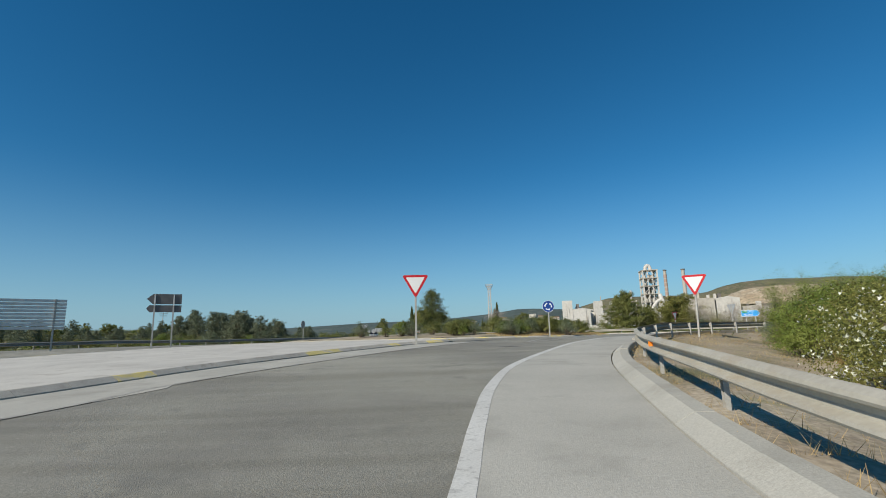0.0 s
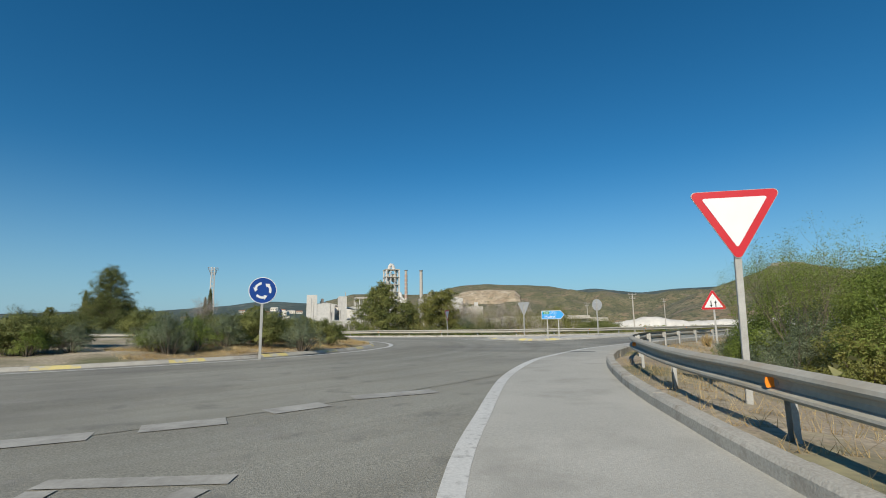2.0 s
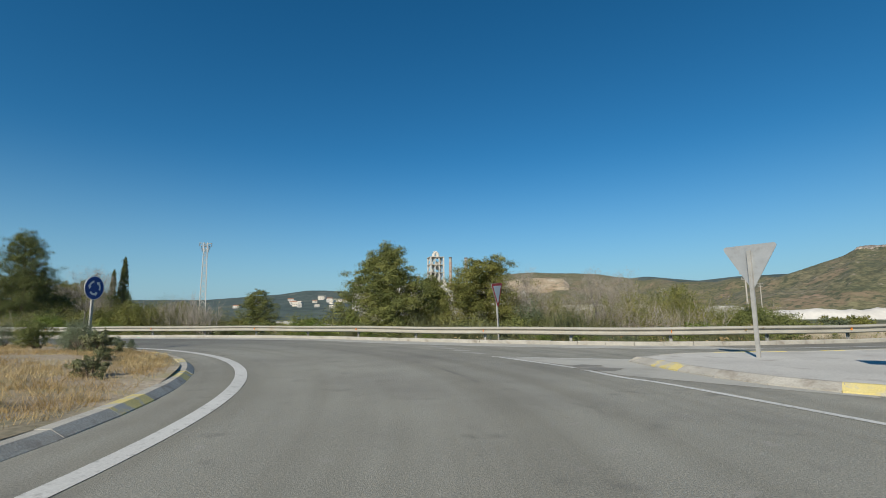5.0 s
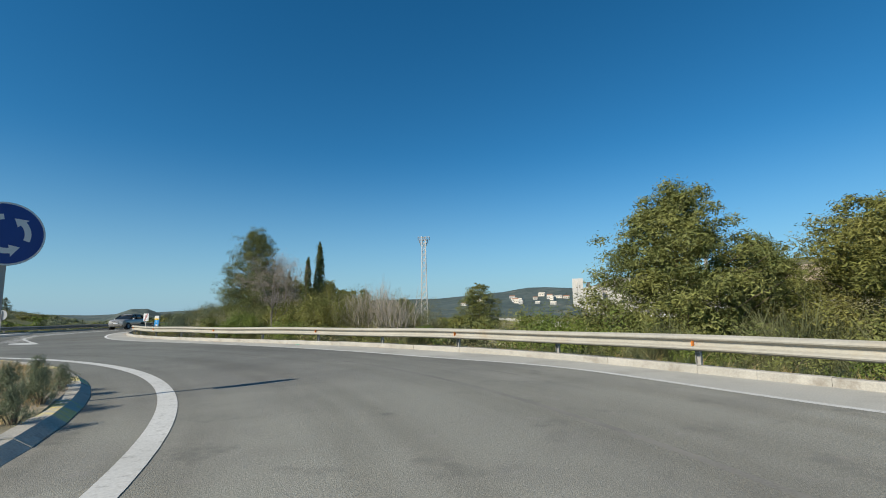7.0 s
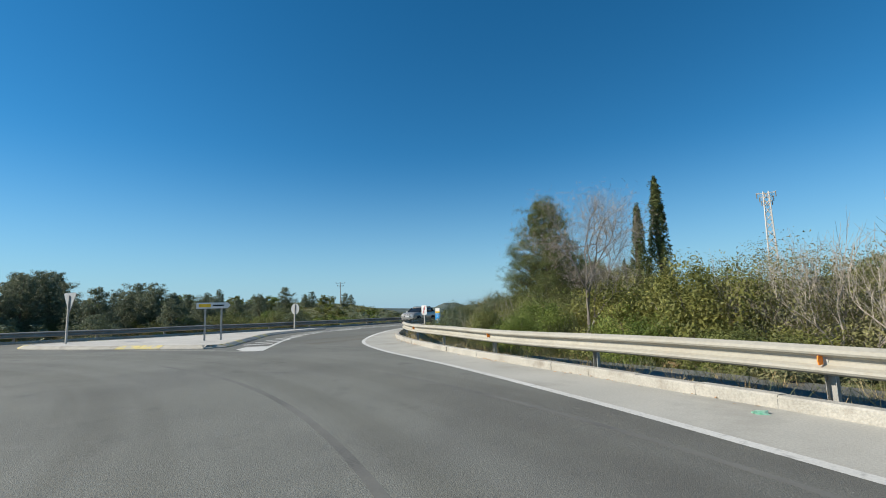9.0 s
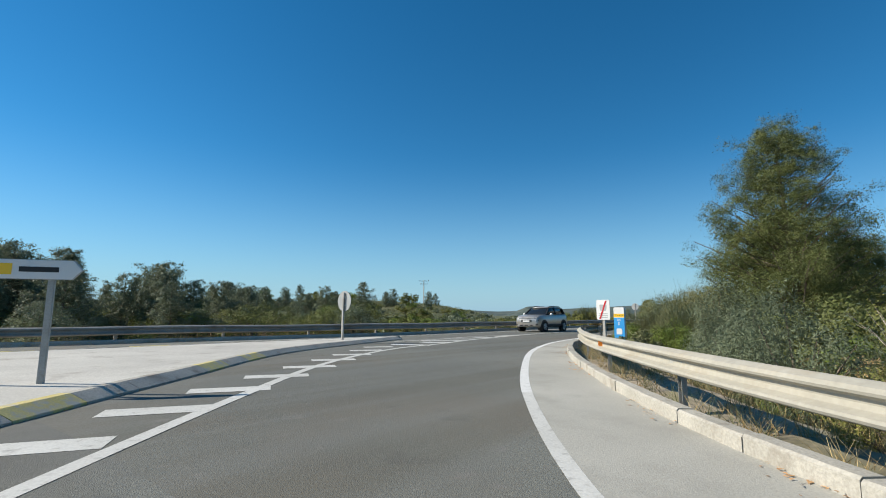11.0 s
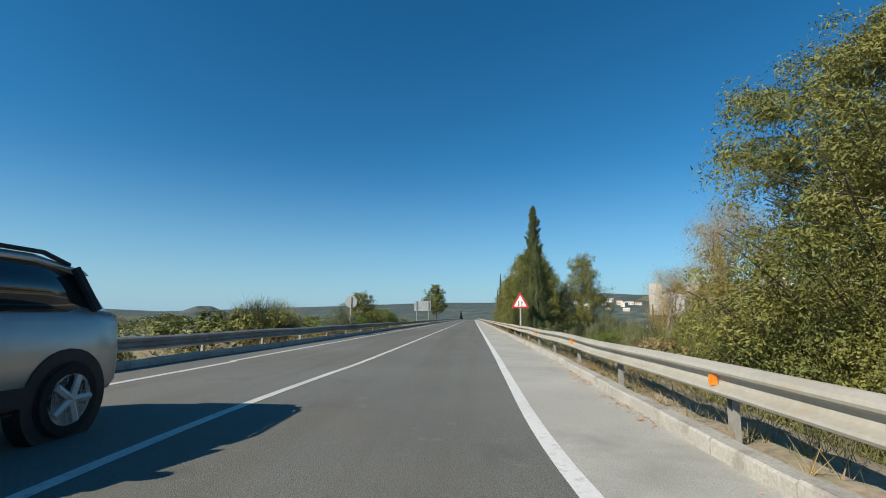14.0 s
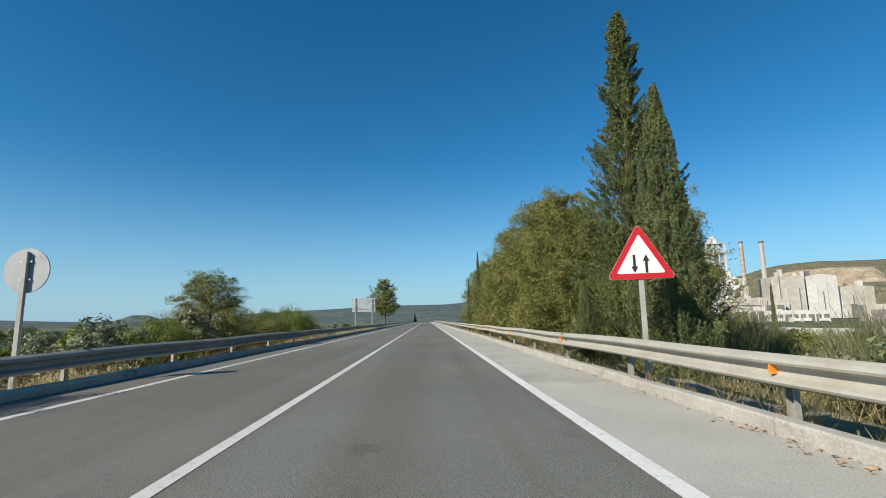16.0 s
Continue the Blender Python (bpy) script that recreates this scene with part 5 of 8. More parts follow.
def triangle_sign(name, x, y, z, rz, side_len, centre_h, down, label, arrows=False, lean=0.0):
    root = empty(name, x, y, z, rz, label, "traffic sign", "traffic signs")
    root.matrix_world = pose(x, y, z, 0, lean, rz)
    h = side_len * math.sqrt(3) / 2
    up = centre_h

    def shifted(o):
        return [(a, b + up) for a, b in o]
    bm = bmesh.new()
    plate(bm, shifted(tri_outline(side_len, down, side_len * 0.05)), 0.0, 0.02)
    part("back_plate", bm, M_SIGNBACK, root, "grey metal back")
    bm = bmesh.new()
    plate(bm, shifted(tri_outline(side_len * 0.985, down, side_len * 0.05)), -0.004, 0.0)
    part("red_border", bm, M_RED, root, "red border")
    bm = bmesh.new()
    plate(bm, shifted(tri_outline(side_len * 0.70, down, side_len * 0.018)), -0.008, -0.004)
    part("white_field", bm, M_WHITE, root, "white field")
    if arrows:
        for ax, upw in ((-0.085, False), (0.085, True)):
            bm = bmesh.new()
            arrow(bm, ax * side_len, up - side_len * 0.055, side_len * 0.28, upw, -0.012, -0.008)
            part("arrow", bm, M_BLACK, root, "black arrow")
    signpost(root, up + h * 0.2, 0.045)
    return root


def ring_sign(x, y, z, rz, dia, centre_h, label):
    root = empty("roundabout_sign", x, y, z, rz, label, "traffic sign", "traffic signs")
    bm = bmesh.new()
    plate(bm, circle(dia / 2, 40, 0, centre_h), 0.0, 0.02)
    part("back_plate", bm, M_SIGNBACK, root, "grey metal back")
    bm = bmesh.new()
    plate(bm, circle(dia / 2 * 0.99, 40, 0, centre_h), -0.004, 0.0)
    part("white_rim", bm, M_WHITE, root, "white rim")
    bm = bmesh.new()
    plate(bm, circle(dia / 2 * 0.94, 40, 0, centre_h), -0.008, -0.004)
    part("blue_field", bm, M_BLUE, root, "blue field")
    for k2 in range(3):
        a0 = radians(100 + 120 * k2)
        r0, r1 = dia * 0.225, dia * 0.31
        pts = [(r1 * math.cos(a0 + t), r1 * math.sin(a0 + t)) for t in np.linspace(0, radians(62), 9)]
        end = a0 + radians(62)
        rm = (r0 + r1) / 2
        head = [((r1 + dia * 0.05) * math.cos(end), (r1 + dia * 0.05) * math.sin(end)), (rm * math.cos(end + radians(30)), rm * math.sin(end + radians(30))),
                ((r0 - dia * 0.05) * math.cos(end), (r0 - dia * 0.05) * math.sin(end))]
        inner = [(r0 * math.cos(a0 + t), r0 * math.sin(a0 + t)) for t in np.linspace(radians(62), 0, 9)]
        bm = bmesh.new()
        plate(bm, [(p[0], p[1] + centre_h) for p in pts + head + inner], -0.012, -0.008)
        part("arrow", bm, M_WHITE, root, "white curved arrow")
    signpost(root, centre_h + dia * 0.25, 0.045)
    return root


def back_disc(x, y, z, rz, dia, centre_h, label):
    root = empty("round_sign", x, y, z, rz, label, "traffic sign", "traffic signs")
    bm = bmesh.new()
    plate(bm, circle(dia / 2, 36, 0, centre_h), -0.012, 0.012)
    part("plate", bm, M_SIGNBACK, root, "grey back of a disc")
    bm = bmesh.new()
    plate(bm, circle(dia / 2 * 0.97, 36, 0, centre_h), -0.018, -0.012)
    part("face", bm, M_WHITE, root)
    for dz in (-0.2, 0.2):
        bm = bmesh.new()
        bm_box(bm, 0, 0.03, centre_h + dz * dia, dia * 0.26, 0.03, 0.035)
        part("bracket", bm, M_GALV, root)
    signpost(root, centre_h + dia * 0.42, 0.045)
    return root


def Z(x, y, h=0.0):
    return float(gz(x, y)) + h


triangle_sign("yield_sign", -12.35, -26.6, Z(0, -26.6, 0.13), facing(-12.3, -26.6, -4.6, -46), 1.32, 2.85, True, "red and white give-way triangle on the splitter island")
triangle_sign("yield_sign", 0.66, -21.55, Z(0, -21.5, 0.0), facing(0.66, -21.5, -4.03, -30.4), 1.26, 2.64, True, "red and white give-way triangle behind the guardrail", lean=1.5)
ring_sign(-7.7, -10.1, middle_z(-7.7, -10.1) - 0.05, facing(-7.7, -10.1, -4.5, -27), 0.92, 2.27, "blue roundabout sign with white arrows on the island")
ring_sign(-10.3, 16.43, middle_z(-10.3, 16.43) - 0.05, facing(-10.3, 16.43, -9.32, 16.22), 0.86, 2.3 - middle_z(-10.3, 16.43) + 0.05, "blue roundabout sign with white arrows beside low bushes")
triangle_sign("two_way_sign", 14.9, -4.9, land_z(14.9, -4.9), facing(14.9, -4.9, -1, -20), 1.30, 2.15 - land_z(14.9, -4.9), False, "red triangular two-way traffic sign in dry grass", True)
triangle_sign("two_way_sign", -56.05, 78.5, land_z(-56.05, 78.5), facing(-56.05, 78.5, -54.5, 64), 1.18, 2.02 - land_z(-56.05, 78.5), False,
              "red triangular two-way traffic sign behind the guardrail", True)
# signs that stand with their backs or edges to the road
triangle_sign("yield_sign", 5.25, 18.95, Z(5.25, 18.95), facing(5.25, 18.95, 13.4, 13.2), 1.3, 2.2, True, "leaning give-way triangle seen edge-on by the guardrail", lean=-4.5)
triangle_sign("yield_sign", 9.2, 8.6, Z(9, 8, 0.12), facing(9.2, 8.6, 40, 24), 1.3, 2.35, True, "grey back of a give-way triangle on the island")
back_disc(14.7, 7.0, Z(14.7, 7.0, 0.12), facing(14.7, 7, 45, 22), 0.9, 2.42, "grey back of a round sign on the island")
back_disc(-45.0, 34.7, Z(0, 30, 0.12), facing(-45, 34.7, -56, 60), 0.75, 1.42, "grey back of a low round sign on the island")
triangle_sign("yield_sign", -40.6, 22.5, Z(0, 22, 0.12), facing(-40.6, 22.5, -52, 46), 1.1, 2.0, True, "grey back of a give-way triangle on the long island")
back_disc(-66.3, 74.7, land_z(-66, 74.5), facing(-66, 74.5, -76, 100), 0.8, 2.02 - land_z(-66, 74.5), "grey back of a round sign behind the guardrail")
back_disc(-38.8, 2.8, middle_z(-36, 2.8), facing(-38.8, 2.8, -60, 2), 0.9, 2.0, "grey back of a round sign on the island")


def direction_sign(x, y, z, rz, length, height, bottom, posts, front, label, right=True, back_only=False):
    root = empty("direction_sign", x, y, z, rz, label, "direction sign", "direction signs")
    s = 1 if right else -1
    tip = height * 0.42
    o = [(-s * length / 2, bottom), (s * (length / 2 - tip), bottom), (s * length / 2, bottom + height / 2), (s * (length / 2 - tip), bottom + height), (-s * length / 2, bottom + height)]
    o = o if s > 0 else o[::-1]
    bm = bmesh.new()
    plate(bm, o, 0.0, 0.03)
    part("panel", bm, M_SIGNBACK, root)
    if not back_only:
        c = bottom + height / 2
        bm = bmesh.new()
        plate(bm, [(a * 0.985, c + (b - c) * 0.96) for a, b in o], -0.004, 0.0)
        part("rim", bm, M_WHITE, root)
        bm = bmesh.new()
        plate(bm, [(a * 0.965, c + (b - c) * 0.88) for a, b in o], -0.008, -0.004)
        part("field", bm, front, root)
    for px in posts:
        signpost(root, bottom + height, 0.04, x=px)
    return root


mad = direction_sign(9.85, 4.68, Z(9.8, 4.7, 0.12), facing(9.85, 4.68, -1.5, -15), 1.62, 0.62, 1.32, (-0.42, 0.36), M_LIGHTBLUE, "blue arrow sign to the motorway on two posts")
bm = bmesh.new()
plate(bm, rounded_poly([(-0.72, 1.68), (-0.26, 1.68), (-0.26, 1.89), (-0.72, 1.89)][::-1], 0.03), -0.012, -0.008)
part("road_number_box", bm, M_WHITE, mad, "white-framed road number box")
bm = bmesh.new()
plate(bm, rounded_poly([(-0.71, 1.69), (-0.27, 1.69), (-0.27, 1.88), (-0.71, 1.88)][::-1], 0.02), -0.014, -0.012)
part("road_number_field", bm, mat("sign_green", [(0.01, 0.2, 0.07), (0.012, 0.24, 0.09)], 0.4), mad, "green field")
bm = bmesh.new()
plate(bm, rounded_poly([(-0.19, 1.68), (0.24, 1.68), (0.24, 1.89), (-0.19, 1.89)][::-1], 0.03), -0.012, -0.008)
part("road_number_box", bm, M_WHITE, mad, "white-framed road number box")
bm = bmesh.new()
plate(bm, rounded_poly([(-0.18, 1.69), (0.23, 1.69), (0.23, 1.88), (-0.18, 1.88)][::-1], 0.02), -0.014, -0.012)
part("road_number_field", bm, M_LIGHTBLUE, mad, "blue field")
text_mesh("lettering", "E-90", 0.17, M_WHITE, mad, -0.49, 1.785)
text_mesh("lettering", "A-3", 0.17, M_WHITE, mad, 0.025, 1.785)
text_mesh("lettering", "Madrid", 0.27, M_WHITE, mad, -0.22, 1.48)
dw = direction_sign(-35.85, 27.68, Z(0, 27, 0.12), facing(-35.85, 27.68, -20.5, 24.8), 1.4, 0.27, 1.4, (-0.33, 0.33), M_WHITE, "pale narrow arrow sign on two posts, lettering too small to read")
for x0, x1, z0, z1, m_, lab_ in ((-0.6, -0.12, 1.46, 1.61, M_YELLOW, "orange bar of unreadable lettering"), (-0.04, 0.42, 1.5, 1.57, M_BLACK, "dark bar of unreadable lettering")):
    bm = bmesh.new()
    plate(bm, [(x0, z0), (x1, z0), (x1, z1), (x0, z1)], -0.012, -0.008)
    part("lettering_bar", bm, m_, dw, lab_)
da = direction_sign(-29.0, -25.9, Z(0, -25.9, 0.13), facing(-29.0, -25.9, -54, -3.7), 1.85, 0.42, 2.08, (-0.5, 0.5), M_WHITE, "dark grey backs of two stacked arrow signs on posts", True, True)
bm = bmesh.new()
plate(bm, [(-0.92, 2.56), (0.6, 2.56), (0.92, 2.87), (0.6, 3.18), (-0.92, 3.18)], 0.0, 0.03)
part("panel", bm, M_DARKBACK, da, "dark grey upper arrow panel")
for ch in da.children:
    if ch.name.startswith("panel"):
        ch.data.materials[0] = M_DARKBACK
for px in (-0.5, 0.5):
    bm = bmesh.new()
    bm_box(bm, px, 0.06, 2.8, 0.07, 0.05, 0.7, 0.004)
    part("rail", bm, M_GALV, da)


def slat_board(x, y, z, rz, w, h, bottom, label, slats=9):
    """Back of a large panel sign made of horizontal profiles."""
    root = empty("panel_sign", x, y, z, rz, label, "panel sign", "panel signs")
    for i in range(slats):
        bm = bmesh.new()
        bm_box(bm, 0, 0, bottom + (i + 0.5) * h / slats, w, 0.04, h / slats * 0.86, 0.006)
        part("slat", bm, M_GALV, root)
    for s in (-0.36, 0.36):
        bm = bmesh.new()
        bm_box(bm, s * w, 0.08, (bottom + h) / 2 - 0.2, 0.12, 0.1, bottom + h + 0.4, 0.01)
        part("post", bm, M_POST, root)


slat_board(-42.6, -25.2, -0.3, facing(-42.6, -25.2, -3.9, -48.1) + 180, 4.6, 2.2, 1.85, "large slatted panel sign seen from behind on steel posts", 9)
slat_board(-85.6, 121.0, land_z(-85.6, 121), facing(-85.6, 121, -58, 75) + 180, 2.8, 1.7, 2.1 - land_z(-85.6, 121), "grey panel sign seen from behind on two posts", 5)

# kilometre post behind the guardrail
km = empty("kilometre_post", -39.36, 42.72, land_z(-39.42, 42.65), facing(-39.42, 42.65, -37.4, 36.2), "white, yellow and blue kilometre zero post behind the guardrail", "kilometre post")
kz = 1.33 - land_z(-39.42, 42.65)
bm = bmesh.new()
plate(bm, rounded_poly([(-0.185, -0.2), (0.185, -0.2), (0.185, kz), (-0.185, kz)][::-1], 0.05), 0.0, 0.12)
part("body", bm, M_WHITE, km, "white moulded body")
bm = bmesh.new()
plate(bm, [(-0.185, kz - 0.34), (0.185, kz - 0.34), (0.185, kz - 0.22), (-0.185, kz - 0.22)], -0.004, 0.0)
part("road_band", bm, M_YELLOW, km, "yellow road number band")
bm = bmesh.new()
plate(bm, [(-0.185, 0.05), (0.185, 0.05), (0.185, kz - 0.36), (-0.185, kz - 0.36)], -0.004, 0.0)
part("blue_field", bm, M_LIGHTBLUE, km, "light blue field")
text_mesh("lettering", "CV-425", 0.09, M_BLACK, km, 0.0, kz - 0.28, -0.006)
text_mesh("lettering", "km", 0.105, M_WHITE, km, 0.0, kz - 0.43, -0.006)
text_mesh("lettering", "0", 0.15, M_WHITE, km, 0.0, kz - 0.56, -0.006)
bm = bmesh.new()
plate(bm, rounded_poly([(-0.1, kz - 0.92), (0.1, kz - 0.92), (0.1, kz - 0.72), (-0.1, kz - 0.72)][::-1], 0.03), -0.008, -0.004)
part("emblem", bm, M_WHITE, km, "plain white emblem")


# end-of-road panel on its post
ep = empty("road_end_sign", -38.15, 40.75, land_z(-38.15, 40.75), facing(-38.15, 40.75, -36.6, 34.5), "white road-end panel with emblem and red diagonal stripe", "traffic sign", "traffic signs")
eb = 0.92 - land_z(-38.15, 40.75)
bm = bmesh.new()
plate(bm, rounded_poly([(-0.22, eb), (0.22, eb), (0.22, eb + 0.6), (-0.22, eb + 0.6)][::-1], 0.05), 0.0, 0.02)
part("panel", bm, M_WHITE, ep, "white panel")
bm = bmesh.new()
plate(bm, rounded_poly([(-0.1, eb + 0.27), (0.1, eb + 0.27), (0.12, eb + 0.46), (-0.12, eb + 0.46)][::-1], 0.03), -0.004, 0.0)
part("emblem", bm, M_SIGNBACK, ep, "plain grey emblem")
for i in range(3):
    bm = bmesh.new()
    plate(bm, [(-0.15, eb + 0.06 + 0.055 * i), (0.15, eb + 0.06 + 0.055 * i), (0.15, eb + 0.085 + 0.055 * i), (-0.15, eb + 0.085 + 0.055 * i)], -0.004, 0.0)
    part("lettering_bar", bm, M_SIGNBACK, ep, "bar of unreadable lettering")
bm = bmesh.new()
plate(bm, [(-0.13, eb + 0.03), (-0.08, eb + 0.03), (0.13, eb + 0.57), (0.08, eb + 0.57)], -0.008, -0.004)
part("red_stripe", bm, M_RED, ep, "red diagonal stripe")
signpost(ep, eb + 0.4, 0.045)


# ---- masts and poles ----
def lattice_mast(x, y, z, w0, w1, h, label, arms=(), name="lattice_pylon", sections=12):
    root = empty(name, x, y, z, 20, label, "pylon", "pylons")
    for sx in (-1, 1):
        for sy in (-1, 1):
            bm = bmesh.new()
            bm_rod(bm, (sx * w0 / 2, sy * w0 / 2, -0.5), (sx * w1 / 2, sy * w1 / 2, h), 0.05 + w0 * 0.02, seg=5)
            part("leg", bm, M_PYLON, root)
    for i in range(sections):
        t0, t1 = i / sections, (i + 1) / sections
        a, b = (w0 + (w1 - w0) * t0) / 2, (w0 + (w1 - w0) * t1) / 2
        bm = bmesh.new()
        for k2 in range(4):
            c0, c1 = [(-1, -1), (1, -1), (1, 1), (-1, 1)][k2], [(1, -1), (1, 1), (-1, 1), (-1, -1)][k2]
            bm_rod(bm, (c0[0] * a, c0[1] * a, h * t0), (c1[0] * b, c1[1] * b, h * t1), 0.03, seg=4)
            bm_rod(bm, (c1[0] * a, c1[1] * a, h * t0), (c0[0] * b, c0[1] * b, h * t1), 0.03, seg=4)
        part("bracing", bm, M_PYLON, root)
    for az_, length in arms:
        bm = bmesh.new()
        bm_rod(bm, (0, 0, h * az_), (length, 0, h * az_ + 0.2), 0.07, 0.04, 5)
        bm_rod(bm, (0, 0, h * az_), (-length, 0, h * az_ + 0.2), 0.07, 0.04, 5)
        bm_rod(bm, (0, 0, h * az_ - 0.6), (length, 0, h * az_ + 0.2), 0.04, 0.03, 4)
        bm_rod(bm, (0, 0, h * az_ - 0.6), (-length, 0, h * az_ + 0.2), 0.04, 0.03, 4)
        part("crossarm", bm, M_PYLON, root)
        for s in (-1, 1):
            bm = bmesh.new()
            bm_rod(bm, (s * length * 0.95, 0, h * az_ + 0.15), (s * length * 0.95, 0, h * az_ - 0.5), 0.06, seg=6)
            part("insulator", bm, M_PLANT_DARK, root)
    return root


lattice_mast(-35.4, 94.0, -2.5, 1.3, 0.6, 18.0, "slender pale lattice power mast among the trees", ((0.985, 1.1), (0.955, 0.8), (0.925, 0.6)), sections=18)


def utility_pole(x, y, z, h, rz, label):
    root = empty("utility_pole", x, y, z, rz, label, "utility pole", "utility poles")
    bm = bmesh.new()
    bm_rod(bm, (0, 0, -0.5), (0, 0, h), 0.2, 0.12, 8)
    part("shaft", bm, M_WOODPOLE, root)
    for zz, l2 in ((h - 0.15, 1.6), (h - 1.1, 1.1)):
        bm = bmesh.new()
        bm_box(bm, 0, 0, zz, l2 * 2, 0.12, 0.12)
        for s in (-0.92, 0, 0.92):
            bm_rod(bm, (s * l2, 0, zz), (s * l2, 0, zz + 0.35), 0.06, seg=6)
        part("crossarm", bm, M_WOODPOLE, root)


utility_pole(-163, 92.8, -2, 13.6, 60, "concrete utility pole with crossarms in the scrub")
utility_pole(65, 78, -6, 14, 20, "concrete utility pole beyond the east road")
utility_pole(92, 150, -6, 15, 20, "concrete utility pole beyond the east road")
utility_pole(120, 140, -6, 16, 20, "concrete utility pole beyond the east road")

# ---- plants ----
def leaf_cloud(centres, sizes, rng, aspect=0.45, up=0.0, droop=0.0, out=None, lie=0.0):
    """Small pointed leaves at the given places, each turned its own way. out: the way out of the clump for each leaf,
    which its blade faces the more, the higher lie is."""
    n = len(centres)
    d = rng.normal(size=(n, 3))
    d[:, 2] = d[:, 2] * (1 - abs(up)) + up * 1.6 - droop
    d /= np.linalg.norm(d, axis=1)[:, None]
    e = rng.normal(size=(n, 3))
    if out is not None:
        o = out / np.maximum(np.linalg.norm(out, axis=1), 1e-6)[:, None] + rng.normal(size=(n, 3)) * 0.26
        o /= np.linalg.norm(o, axis=1)[:, None]
        flat = (rng.uniform(0, 1, n) < lie)[:, None]
        d = np.where(flat, d - o * (d * o).sum(1)[:, None] * 0.85, d)
        d /= np.maximum(np.linalg.norm(d, axis=1), 1e-6)[:, None]
        e = np.where(flat, o, e)
    e = np.cross(d, e)
    e /= np.maximum(np.linalg.norm(e, axis=1), 1e-6)[:, None]
    s = sizes[:, None]
    a, b = centres - d * s * 0.4, centres + d * s * 0.6
    v = np.stack([a + e * s * aspect * 0.5, b, a - e * s * aspect * 0.5], 1).reshape(-1, 3)
    f = np.arange(3 * n).reshape(n, 3)
    return v, f


def cloud_mesh(name, v, f, material):
    me = bpy.data.meshes.new(name)
    n, k2, c = len(v), len(f), len(f[0])
    me.vertices.add(n)
    me.vertices.foreach_set("co", np.asarray(v, np.float32).ravel())
    me.loops.add(c * k2)
    me.loops.foreach_set("vertex_index", np.asarray(f, np.int32).ravel())
    me.polygons.add(k2)
    me.polygons.foreach_set("loop_start", np.arange(0, c * k2, c, dtype=np.int32))
    me.update(calc_edges=True)
    me.materials.append(material)
    return me


def limb(bm, pts, r0, r1, seg=6):
    n = len(pts)
    for i in range(n - 1):
        t0, t1 = i / (n - 1), (i + 1) / (n - 1)
        bm_rod(bm, pts[i], pts[i + 1], r0 + (r1 - r0) * t0, r0 + (r1 - r0) * t1, seg)


def clump_points(rng, c, rad, n):
    """Places in a ragged ellipsoid, thicker towards its skin."""
    p = rng.normal(size=(n, 3))
    p /= np.linalg.norm(p, axis=1)[:, None]
    p *= (rng.uniform(0.25, 1.05, n) ** 0.55)[:, None]
    return np.asarray(c) + p * np.asarray(rad)


